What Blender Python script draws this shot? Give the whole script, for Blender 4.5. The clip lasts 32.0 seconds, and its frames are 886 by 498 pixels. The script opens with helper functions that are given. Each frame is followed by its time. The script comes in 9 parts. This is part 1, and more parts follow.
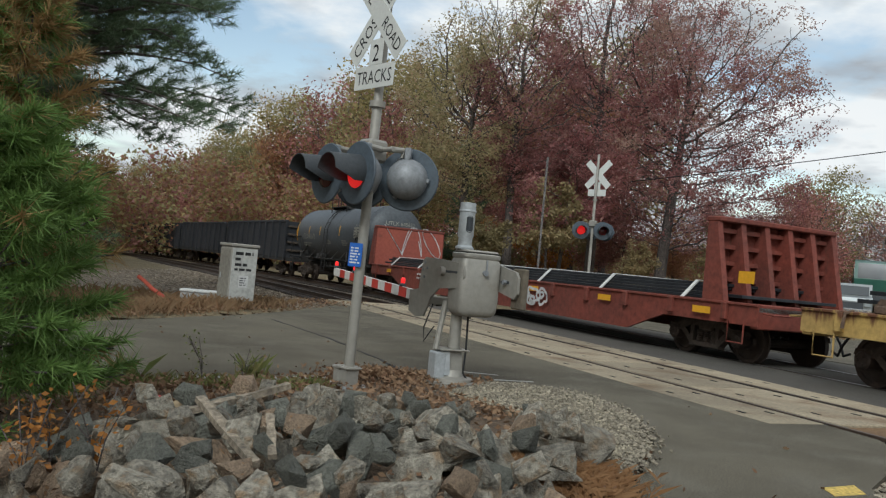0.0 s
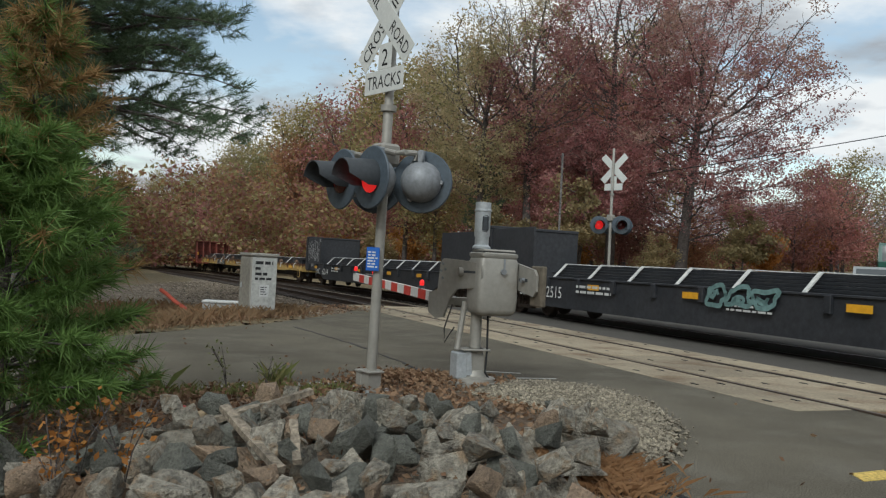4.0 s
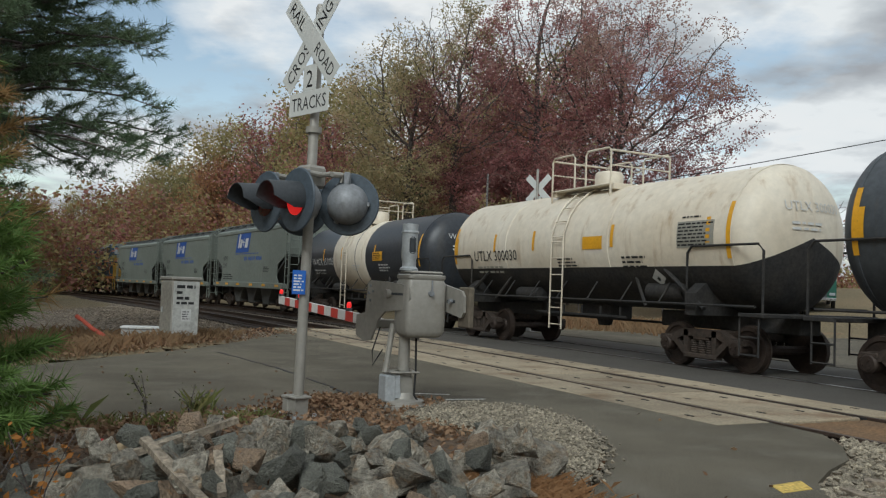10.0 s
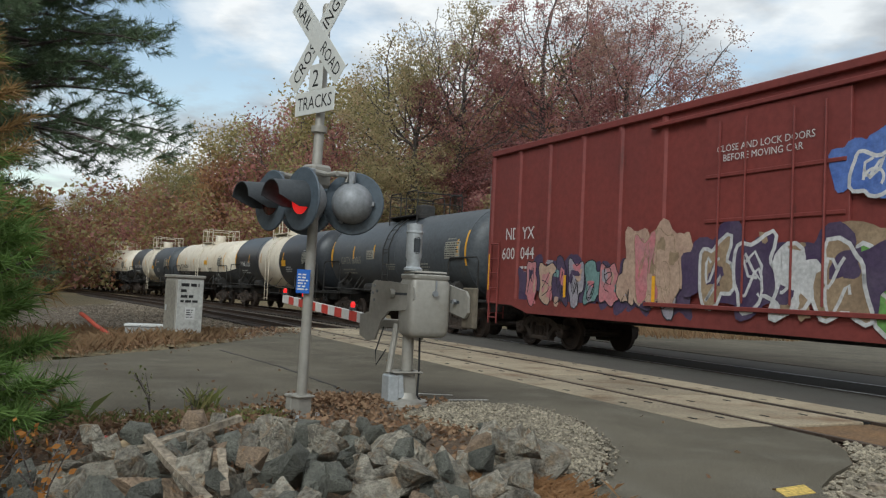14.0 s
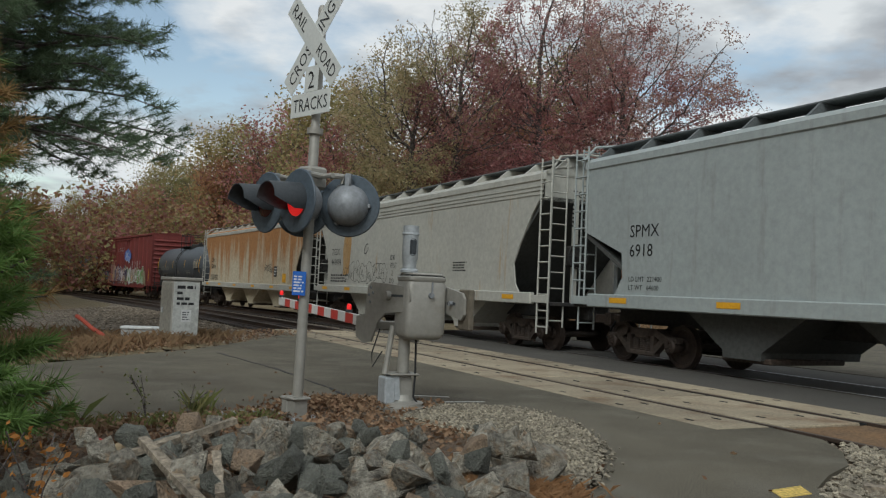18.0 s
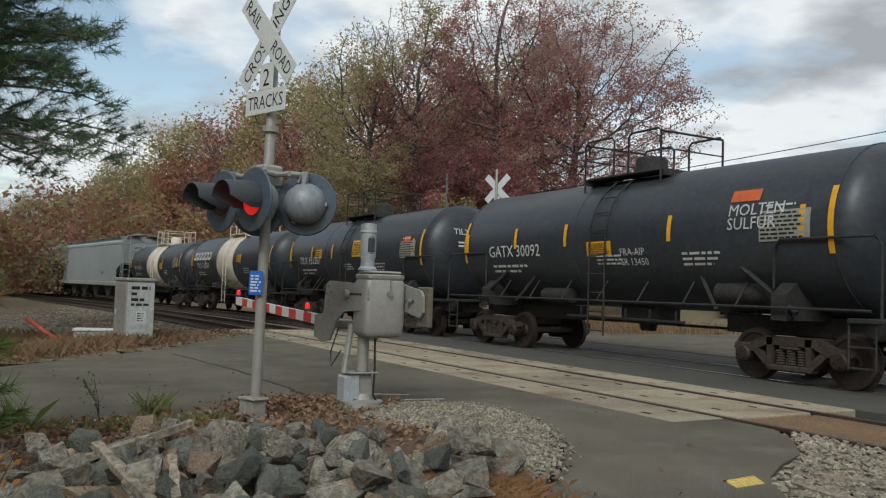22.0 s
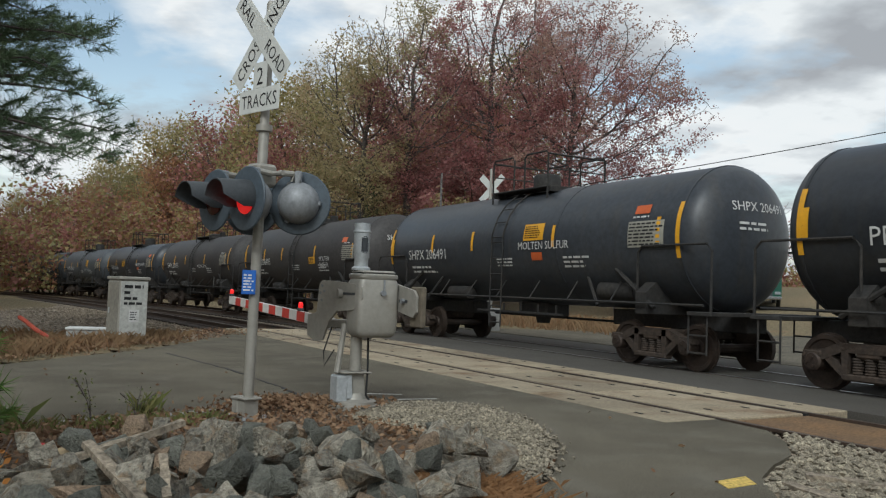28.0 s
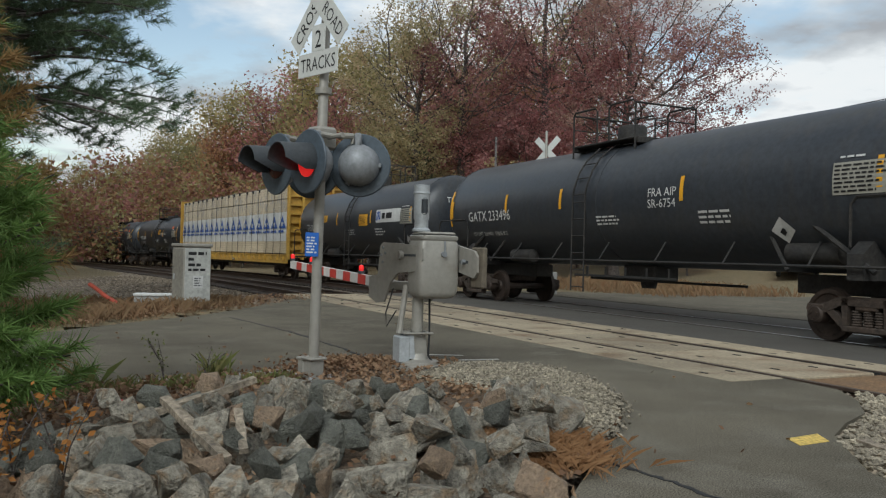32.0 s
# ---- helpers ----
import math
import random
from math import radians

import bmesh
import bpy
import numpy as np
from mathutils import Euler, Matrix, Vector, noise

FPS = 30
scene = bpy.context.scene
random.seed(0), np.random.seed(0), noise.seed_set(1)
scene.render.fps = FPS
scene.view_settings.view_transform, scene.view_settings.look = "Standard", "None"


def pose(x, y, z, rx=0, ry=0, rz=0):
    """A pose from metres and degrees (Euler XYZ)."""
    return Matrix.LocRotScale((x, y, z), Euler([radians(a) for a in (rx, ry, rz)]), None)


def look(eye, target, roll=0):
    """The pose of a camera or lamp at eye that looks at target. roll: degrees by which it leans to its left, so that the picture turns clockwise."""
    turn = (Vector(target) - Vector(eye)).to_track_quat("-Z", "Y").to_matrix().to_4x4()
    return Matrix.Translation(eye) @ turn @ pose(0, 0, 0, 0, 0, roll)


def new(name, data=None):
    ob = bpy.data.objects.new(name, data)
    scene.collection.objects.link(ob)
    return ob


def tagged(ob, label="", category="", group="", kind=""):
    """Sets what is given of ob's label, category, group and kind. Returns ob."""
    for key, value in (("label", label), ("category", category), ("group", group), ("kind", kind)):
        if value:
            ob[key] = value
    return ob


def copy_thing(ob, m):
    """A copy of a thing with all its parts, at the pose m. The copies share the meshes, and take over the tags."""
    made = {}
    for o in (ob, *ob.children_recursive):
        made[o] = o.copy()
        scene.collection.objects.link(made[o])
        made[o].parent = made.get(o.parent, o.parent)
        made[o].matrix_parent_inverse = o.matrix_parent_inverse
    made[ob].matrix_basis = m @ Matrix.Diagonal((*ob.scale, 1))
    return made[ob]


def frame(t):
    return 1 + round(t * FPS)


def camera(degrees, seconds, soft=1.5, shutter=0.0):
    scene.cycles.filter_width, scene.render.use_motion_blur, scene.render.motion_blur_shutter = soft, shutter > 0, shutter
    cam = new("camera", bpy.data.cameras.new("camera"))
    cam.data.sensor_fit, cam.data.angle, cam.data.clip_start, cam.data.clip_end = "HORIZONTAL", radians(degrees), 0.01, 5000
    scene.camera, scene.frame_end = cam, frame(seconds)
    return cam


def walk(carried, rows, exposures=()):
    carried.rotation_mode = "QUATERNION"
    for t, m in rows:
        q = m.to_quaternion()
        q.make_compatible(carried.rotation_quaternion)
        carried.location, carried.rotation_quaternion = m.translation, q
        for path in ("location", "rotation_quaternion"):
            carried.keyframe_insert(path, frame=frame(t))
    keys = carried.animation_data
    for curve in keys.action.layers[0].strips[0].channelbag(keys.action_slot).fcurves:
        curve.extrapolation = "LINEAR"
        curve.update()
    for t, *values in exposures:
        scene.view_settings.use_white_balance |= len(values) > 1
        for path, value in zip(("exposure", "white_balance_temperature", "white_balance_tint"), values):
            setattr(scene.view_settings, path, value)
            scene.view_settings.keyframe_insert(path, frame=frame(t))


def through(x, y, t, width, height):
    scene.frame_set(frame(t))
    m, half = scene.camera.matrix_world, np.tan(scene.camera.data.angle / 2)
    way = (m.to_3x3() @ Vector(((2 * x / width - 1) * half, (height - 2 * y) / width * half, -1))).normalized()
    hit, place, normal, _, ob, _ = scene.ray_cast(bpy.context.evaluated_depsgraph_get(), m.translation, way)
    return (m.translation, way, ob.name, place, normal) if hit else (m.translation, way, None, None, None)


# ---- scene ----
cam = camera(56.0, 32.0, soft=1.25)

PATH = [
    (0, (0.011, 0.005, 1.27), (0.025, 2.004, 1.312), 5.4),
    (0.5, (0.023, -0.003, 1.263), (0.034, 1.997, 1.304), 4.1),
    (1, (0.021, -0.011, 1.258), (0.028, 1.989, 1.297), 3.5),
    (1.5, (0.013, -0.007, 1.256), (0.022, 1.992, 1.291), 3.2),
    (2, (0.02, -0.012, 1.257), (0.025, 1.987, 1.295), 3.3),
    (2.5, (0.035, -0.015, 1.262), (0.024, 1.984, 1.301), 3.6),
    (4.5, (0.036, -0.014, 1.266), (0.001, 1.985, 1.309), 2.9),
    (5, (0.037, -0.013, 1.266), (0.011, 1.987, 1.31), 2.7),
    (5.5, (0.036, -0.007, 1.275), (0.053, 1.993, 1.321), 2.5),
    (6, (0.041, 0.003, 1.279), (0.201, 1.996, 1.332), 2.5),
    (6.5, (0.034, -0.005, 1.273), (0.195, 1.988, 1.33), 2.8),
    (7, (0.032, -0.004, 1.28), (0.188, 1.989, 1.336), 3.1),
    (7.5, (0.029, -0.005, 1.281), (0.183, 1.988, 1.341), 3.5),
    (8, (0.035, 0.006, 1.288), (0.187, 1.999, 1.358), 3.9),
    (8.5, (0.032, 0.006, 1.28), (0.179, 1.998, 1.373), 3.7),
    (9, (0.031, 0.008, 1.285), (0.176, 2.0, 1.381), 2.9),
    (9.5, (0.031, 0.005, 1.288), (0.172, 1.998, 1.384), 2.5),
    (10, (0.028, 0.007, 1.284), (0.169, 1.999, 1.382), 2.2),
    (10.5, (0.029, 0.012, 1.288), (0.169, 2.004, 1.385), 2.1),
    (11, (0.029, 0.0, 1.292), (0.169, 1.993, 1.388), 2.0),
    (11.5, (0.025, 0.013, 1.289), (0.165, 2.006, 1.387), 2.0),
    (12, (0.028, 0.009, 1.289), (0.165, 2.002, 1.388), 2.1),
    (12.5, (0.027, 0.006, 1.288), (0.161, 1.999, 1.386), 2.3),
    (13, (0.03, 0.004, 1.289), (0.166, 1.997, 1.39), 2.5),
    (13.5, (0.025, 0.01, 1.283), (0.16, 2.003, 1.383), 2.6),
    (14, (0.022, 0.006, 1.281), (0.154, 1.999, 1.38), 2.7),
    (14.5, (0.024, 0.002, 1.282), (0.155, 1.995, 1.381), 2.6),
    (16.5, (0.021, -0.001, 1.281), (0.158, 1.992, 1.383), 2.4),
    (17, (0.022, 0.007, 1.279), (0.159, 1.999, 1.381), 2.5),
    (17.5, (0.028, 0.012, 1.28), (0.167, 2.005, 1.383), 2.6),
    (18, (0.032, 0.012, 1.28), (0.171, 2.005, 1.384), 2.6),
    (18.5, (0.027, 0.003, 1.279), (0.169, 1.995, 1.382), 2.6),
    (19, (0.027, 0.01, 1.28), (0.167, 2.003, 1.383), 2.6),
    (19.5, (0.037, 0.015, 1.274), (0.192, 2.006, 1.376), 2.5),
    (20, (0.041, 0.01, 1.279), (0.26, 1.996, 1.38), 2.2),
    (20.5, (0.037, 0.024, 1.28), (0.265, 2.008, 1.382), 2.1),
    (21, (0.039, 0.017, 1.284), (0.273, 2.0, 1.386), 2.1),
    (21.5, (0.044, 0.019, 1.282), (0.28, 2.003, 1.384), 2.0),
    (22, (0.04, 0.013, 1.285), (0.277, 1.996, 1.386), 1.9),
    (22.5, (0.041, 0.014, 1.287), (0.279, 1.997, 1.388), 1.9),
    (23, (0.044, 0.016, 1.285), (0.284, 1.999, 1.386), 1.8),
    (23.5, (0.041, 0.015, 1.282), (0.281, 1.998, 1.383), 1.8),
    (24, (0.042, 0.015, 1.283), (0.286, 1.997, 1.382), 1.7),
    (24.5, (0.043, 0.014, 1.287), (0.289, 1.997, 1.384), 1.7),
    (25, (0.04, 0.008, 1.287), (0.284, 1.99, 1.386), 1.8),
    (25.5, (0.039, 0.016, 1.287), (0.278, 2.0, 1.388), 1.9),
    (27.5, (0.049, 0.01, 1.288), (0.299, 1.992, 1.388), 2.1),
    (28, (0.051, 0.016, 1.286), (0.301, 1.998, 1.387), 2.1),
    (28.5, (0.044, 0.008, 1.287), (0.29, 1.99, 1.387), 2.0),
    (29, (0.038, 0.001, 1.283), (0.274, 1.984, 1.384), 2.0),
    (29.5, (0.033, 0.006, 1.269), (0.261, 1.991, 1.371), 2.0),
    (30, (0.012, -0.009, 1.254), (0.238, 1.976, 1.346), 2.1),
    (30.5, (0.004, -0.028, 1.239), (0.181, 1.964, 1.263), 2.1),
    (31, (0.002, -0.033, 1.24), (0.118, 1.963, 1.259), 2.1),
    (31.5, (-0.005, -0.009, 1.23), (0.138, 1.985, 1.245), 1.9),
    (32, (-0.012, 0.035, 1.231), (0.112, 2.031, 1.246), 1.4),
]
walk(cam, [(t, look(*p)) for t, *p in PATH],
     exposures=[(0, 0.08, 6250, 7), (5, 0.06, 6250, 7), (8, -0.03, 6250, 7), (9, -0.2, 6250, 7), (10, -0.06, 6250, 7), (13, 0.02, 6250, 7), (14, 0.16, 6250, 7), (17, -0.1, 6250, 7), (19, -0.12, 6250, 7), (21, 0.02, 6250, 7), (32, 0.05, 6250, 7)])

# ---- world, sun, exposure ----
TURN = 22.38                       # the tracks run this many degrees left of the first view
LOCAL = pose(0, 0, 0, 0, 0, TURN)  # local axes: x across the tracks, y along them (away), z up from the rail heads
scene.view_settings.exposure = 0.0

world = bpy.data.worlds.new("sky")
scene.world = world
world.use_nodes = True


def nodes_of(tree):
    tree.nodes.clear()

    def add(kind, **props):
        nd = tree.nodes.new(kind)
        for k, v in props.items():
            if k == "op":
                nd.operation = v
            elif k == "blend":
                nd.blend_type = v
            elif k == "dtype":
                nd.data_type = v
            else:
                nd.inputs[k.replace("_", " ")].default_value = v
        return nd

    return add, lambda a, b: tree.links.new(a, b)


def ramp(add, stops, interp="LINEAR"):
    nd = add("ShaderNodeValToRGB")
    cr = nd.color_ramp
    cr.interpolation = interp
    while len(cr.elements) < len(stops):
        cr.elements.new(0.5)
    for el, (p, c) in zip(cr.elements, stops):
        el.position, el.color = p, (*c, 1) if len(c) == 3 else c
    return nd


def make_sky():
    add, link = nodes_of(world.node_tree)
    tc = add("ShaderNodeTexCoord")
    sky = add("ShaderNodeTexSky")
    sky.sky_type, sky.sun_disc, sky.sun_elevation, sky.sun_rotation = "NISHITA", False, radians(40), radians(200)
    # clouds lie in a layer: the direction is carried up to a plane
    xyz = add("ShaderNodeSeparateXYZ")
    link(tc.outputs["Generated"], xyz.inputs[0])
    lift = add("ShaderNodeMath", op="ADD")
    lift.inputs[1].default_value = 0.16
    link(xyz.outputs["Z"], lift.inputs[0])
    floor = add("ShaderNodeMath", op="MAXIMUM")
    floor.inputs[1].default_value = 0.05
    link(lift.outputs[0], floor.inputs[0])
    plane = add("ShaderNodeCombineXYZ")
    for axis in ("X", "Y"):
        dv = add("ShaderNodeMath", op="DIVIDE")
        link(xyz.outputs[axis], dv.inputs[0])
        link(floor.outputs[0], dv.inputs[1])
        link(dv.outputs[0], plane.inputs[axis])
    mp = add("ShaderNodeMapping", Location=(3.1, 1.2, 0.0))
    link(plane.outputs[0], mp.inputs["Vector"])
    big = add("ShaderNodeTexNoise", Scale=1.05, Detail=8.0, Roughness=0.55)
    shade = add("ShaderNodeTexNoise", Scale=1.7, Detail=6.0, Roughness=0.5)
    link(mp.outputs[0], big.inputs["Vector"])
    link(mp.outputs[0], shade.inputs["Vector"])
    cover = ramp(add, [(0.385, (0, 0, 0)), (0.5, (1, 1, 1))])
    tone = ramp(add, [(0.38, (0.36, 0.37, 0.39)), (0.46, (0.52, 0.54, 0.56)), (0.54, (0.78, 0.79, 0.79)), (0.62, (0.8, 0.8, 0.795)), (0.68, (0.6, 0.62, 0.64))])
    link(big.outputs["Fac"], cover.inputs[0])
    link(shade.outputs["Fac"], tone.inputs[0])
    dim = add("ShaderNodeMix", dtype="RGBA", blend="MULTIPLY")
    dim.inputs[0].default_value = 1.0
    dim.inputs[7].default_value = (0.17, 0.15, 0.125, 1)
    link(sky.outputs[0], dim.inputs[6])
    mix = add("ShaderNodeMix", dtype="RGBA")
    link(cover.outputs[0], mix.inputs[0])
    link(dim.outputs[2], mix.inputs[6])
    link(tone.outputs[0], mix.inputs[7])
    bg = add("ShaderNodeBackground", Strength=1.08)
    link(mix.outputs[2], bg.inputs["Color"])
    link(bg.outputs[0], add("ShaderNodeOutputWorld").inputs["Surface"])


make_sky()
sun = new("sun", bpy.data.lights.new("sun", "SUN"))
sun.data.energy, sun.data.angle, sun.data.color = 1.78, radians(24), (0.96, 1.0, 0.99)
sun.matrix_world = look((-20, -60, 75), (10, 20, 0))

# ---- materials ----
MATS = {}


def surface(name, base, second=None, rough=0.7, metal=0.0, big=0.7, fine=14.0, mix=(0.35, 0.7), grain=0.12, bump=0.15,
            stain=None, stain_at=(0.62, 0.75), stain_scale=1.2, streak=False, random_tone=0.0, spec=0.4, island=0.0, from_top=None):
    """A procedural surface: two tones over large patches, fine grain, optional stains (streaked downwards), relief."""
    if name in MATS:
        return MATS[name]
    m = MATS[name] = bpy.data.materials.new(name)
    m.use_nodes = True
    add, link = nodes_of(m.node_tree)
    tc = add("ShaderNodeTexCoord")
    src = tc.outputs["Object"]
    second = second or tuple(c * 0.72 for c in base)
    n1 = add("ShaderNodeTexNoise", Scale=big, Detail=5.0, Roughness=0.6)
    n2 = add("ShaderNodeTexNoise", Scale=fine, Detail=4.0, Roughness=0.65)
    link(src, n1.inputs["Vector"])
    link(src, n2.inputs["Vector"])
    r1 = ramp(add, [(mix[0], (*base, 1)), (mix[1], (*second, 1))])
    link(n1.outputs["Fac"], r1.inputs[0])
    col = r1.outputs[0]
    if stain:
        mp = add("ShaderNodeMapping", Scale=(3.0, 3.0, 0.35) if streak else (1, 1, 1))
        link(src, mp.inputs["Vector"])
        n3 = add("ShaderNodeTexNoise", Scale=stain_scale, Detail=6.0, Roughness=0.62)
        link(mp.outputs[0], n3.inputs["Vector"])
        r3 = ramp(add, [(stain_at[0], (0, 0, 0)), (stain_at[1], (1, 1, 1))])
        fac = n3.outputs["Fac"]
        if from_top:      # runs start at the top edge and thin out downwards
            sep = add("ShaderNodeSeparateXYZ")
            link(src, sep.inputs[0])
            more = add("ShaderNodeMath", op="MULTIPLY_ADD")
            more.inputs[1].default_value, more.inputs[2].default_value = from_top[1], -from_top[0] * from_top[1]
            link(sep.outputs["Z"], more.inputs[0])
            both = add("ShaderNodeMath", op="ADD")
            link(n3.outputs["Fac"], both.inputs[0])
            link(more.outputs[0], both.inputs[1])
            fac = both.outputs[0]
        link(fac, r3.inputs[0])
        ms = add("ShaderNodeMix", dtype="RGBA")
        link(r3.outputs[0], ms.inputs[0])
        link(col, ms.inputs[6])
        ms.inputs[7].default_value = (*stain, 1)
        col = ms.outputs[2]
    g = ramp(add, [(0.3, (1 - grain * 2,) * 3), (0.7, (1 + grain * 2,) * 3)])
    link(n2.outputs["Fac"], g.inputs[0])
    mg = add("ShaderNodeMix", dtype="RGBA", blend="MULTIPLY")
    mg.inputs[0].default_value = 1.0
    link(col, mg.inputs[6])
    link(g.outputs[0], mg.inputs[7])
    col = mg.outputs[2]
    for amount, kind, out in ((random_tone, "ShaderNodeObjectInfo", "Random"), (island, "ShaderNodeNewGeometry", "Random Per Island")):
        if amount:
            oi = add(kind)
            rr = ramp(add, [(0.0, (1 - amount,) * 3), (1.0, (1 + amount,) * 3)])
            link(oi.outputs[out], rr.inputs[0])
            mo = add("ShaderNodeMix", dtype="RGBA", blend="MULTIPLY")
            mo.inputs[0].default_value = 1.0
            link(col, mo.inputs[6])
            link(rr.outputs[0], mo.inputs[7])
            col = mo.outputs[2]
    bs = add("ShaderNodeBsdfPrincipled", Roughness=rough, Metallic=metal)
    bs.inputs["Specular IOR Level"].default_value = spec
    link(col, bs.inputs["Base Color"])
    if bump:
        bp = add("ShaderNodeBump", Strength=min(1.0, bump * 2), Distance=0.02 * bump / 0.15)
        link(n2.outputs["Fac"], bp.inputs["Height"])
        link(bp.outputs[0], bs.inputs["Normal"])
    link(bs.outputs[0], add("ShaderNodeOutputMaterial").inputs["Surface"])
    return m


def leafy(name, tones, rough=0.6, through=0.25):
    """Leaves in several tones, one per leaf, with a little light coming through."""
    if name in MATS:
        return MATS[name]
    m = MATS[name] = bpy.data.materials.new(name)
    m.use_nodes = True
    add, link = nodes_of(m.node_tree)
    geo = add("ShaderNodeNewGeometry")
    step = 1.0 / max(1, len(tones) - 1)
    r = ramp(add, [(i * step, c) for i, c in enumerate(tones)])
    tc = add("ShaderNodeTexCoord")
    n = add("ShaderNodeTexNoise", Scale=0.35, Detail=3.0)
    link(tc.outputs["Object"], n.inputs["Vector"])
    ad = add("ShaderNodeMath", op="MULTIPLY_ADD")
    ad.inputs[1].default_value = 0.55
    link(geo.outputs["Random Per Island"], ad.inputs[0])
    sc = add("ShaderNodeMapRange")
    sc.inputs[1].default_value, sc.inputs[2].default_value, sc.inputs[3].default_value, sc.inputs[4].default_value = 0.3, 0.7, 0.0, 0.45
    link(n.outputs["Fac"], sc.inputs[0])
    link(sc.outputs[0], ad.inputs[2])
    link(ad.outputs[0], r.inputs[0])
    oi = add("ShaderNodeObjectInfo")
    rr = ramp(add, [(0.0, (0.8, 0.82, 0.8)), (1.0, (1.15, 1.1, 1.1))])
    link(oi.outputs["Random"], rr.inputs[0])
    mo = add("ShaderNodeMix", dtype="RGBA", blend="MULTIPLY")
    mo.inputs[0].default_value = 1.0
    link(r.outputs[0], mo.inputs[6])
    link(rr.outputs[0], mo.inputs[7])
    bs = add("ShaderNodeBsdfPrincipled", Roughness=rough)
    bs.inputs["Specular IOR Level"].default_value = 0.25
    tr = add("ShaderNodeBsdfTranslucent")
    link(mo.outputs[2], bs.inputs["Base Color"])
    link(mo.outputs[2], tr.inputs["Color"])
    mx = add("ShaderNodeMixShader", Fac=through)
    link(bs.outputs[0], mx.inputs[1])
    link(tr.outputs[0], mx.inputs[2])
    link(mx.outputs[0], add("ShaderNodeOutputMaterial").inputs["Surface"])
    return m


def clear_film(name):
    """Thin clear plastic: mostly see-through, with creased gloss."""
    m = MATS[name] = bpy.data.materials.new(name)
    m.use_nodes = True
    add, link = nodes_of(m.node_tree)
    tc = add("ShaderNodeTexCoord")
    mp = add("ShaderNodeMapping", Scale=(1.0, 1.0, 0.6), Rotation=(0.0, 0.6, 0.0))
    link(tc.outputs["Object"], mp.inputs["Vector"])
    n = add("ShaderNodeTexNoise", Scale=2.6, Detail=5.0, Roughness=0.6)
    link(mp.outputs[0], n.inputs["Vector"])
    r = ramp(add, [(0.46, (0.1, 0.1, 0.1)), (0.56, (0.16, 0.16, 0.16)), (0.6, (0.55, 0.55, 0.55)), (0.64, (0.16, 0.16, 0.16))])
    link(n.outputs["Fac"], r.inputs[0])
    bs = add("ShaderNodeBsdfPrincipled", Roughness=0.25)
    bs.inputs["Base Color"].default_value = (0.7, 0.7, 0.68, 1)
    tr = add("ShaderNodeBsdfTransparent")
    mx = add("ShaderNodeMixShader")
    link(r.outputs[0], mx.inputs[0])
    link(tr.outputs[0], mx.inputs[1])
    link(bs.outputs[0], mx.inputs[2])
    link(mx.outputs[0], add("ShaderNodeOutputMaterial").inputs["Surface"])
    return m


def glow(name, color, strength):
    m = MATS[name] = bpy.data.materials.new(name)
    m.use_nodes = True
    add, link = nodes_of(m.node_tree)
    bs = add("ShaderNodeBsdfPrincipled", Roughness=0.3)
    bs.inputs["Base Color"].default_value = (*color, 1)
    bs.inputs["Emission Color"].default_value = (*color, 1)
    bs.inputs["Emission Strength"].default_value = strength
    link(bs.outputs[0], add("ShaderNodeOutputMaterial").inputs["Surface"])
    return m


ASPHALT = surface("asphalt", (0.135, 0.119, 0.09), (0.088, 0.078, 0.06), 0.95, big=0.5, fine=95, mix=(0.38, 0.66), grain=0.45, bump=0.03, stain=(0.15, 0.135, 0.108), stain_at=(0.5, 0.72), stain_scale=1.5, spec=0.12)
ASPHALT_NEW = surface("asphalt_dark", (0.074, 0.067, 0.058), (0.094, 0.086, 0.074), 0.9, big=0.6, fine=60, grain=0.15, bump=0.1, spec=0.3)
CONCRETE = surface("concrete_panel", (0.33, 0.275, 0.19), (0.22, 0.18, 0.125), 0.9, big=0.7, fine=35, grain=0.18, stain=(0.17, 0.115, 0.07), stain_at=(0.5, 0.68), stain_scale=1.1, random_tone=0.2)
CONCRETE_GREY = surface("concrete_grey", (0.33, 0.32, 0.3), (0.25, 0.245, 0.23), 0.9, fine=30)
RAILSTEEL = surface("rail_steel", (0.075, 0.05, 0.035), (0.05, 0.035, 0.028), 0.7, 0.3, fine=20, bump=0.1)
RAILHEAD = surface("rail_head", (0.42, 0.42, 0.42), (0.3, 0.3, 0.3), 0.3, 0.9, fine=30, bump=0.02)
RAILDULL = surface("rail_head_dull", (0.11, 0.085, 0.065), (0.075, 0.055, 0.042), 0.55, 0.5, fine=30, bump=0.02)
RUBBER = surface("rubber", (0.02, 0.02, 0.02), rough=0.8)
TIE = surface("tie_wood", (0.07, 0.055, 0.045), (0.045, 0.038, 0.034), 0.95, big=2, fine=18, grain=0.2, bump=0.35, random_tone=0.25)
GREYWOOD = surface("weathered_wood", (0.2, 0.19, 0.175), (0.12, 0.11, 0.1), 0.95, big=3, fine=25, grain=0.25, bump=0.4)
BALLAST = surface("ballast_stone", (0.25, 0.205, 0.15), (0.15, 0.122, 0.092), 0.95, big=1.1, fine=9, grain=0.4, bump=0.6, island=0.5)
GRAVEL = surface("light_gravel", (0.35, 0.305, 0.225), (0.22, 0.19, 0.145), 0.95, big=1.2, fine=40, grain=0.22, bump=0.4, island=0.4)
DIRT = surface("dirt", (0.17, 0.12, 0.08), (0.12, 0.085, 0.057), 0.97, big=0.8, fine=22, grain=0.3, bump=0.5)
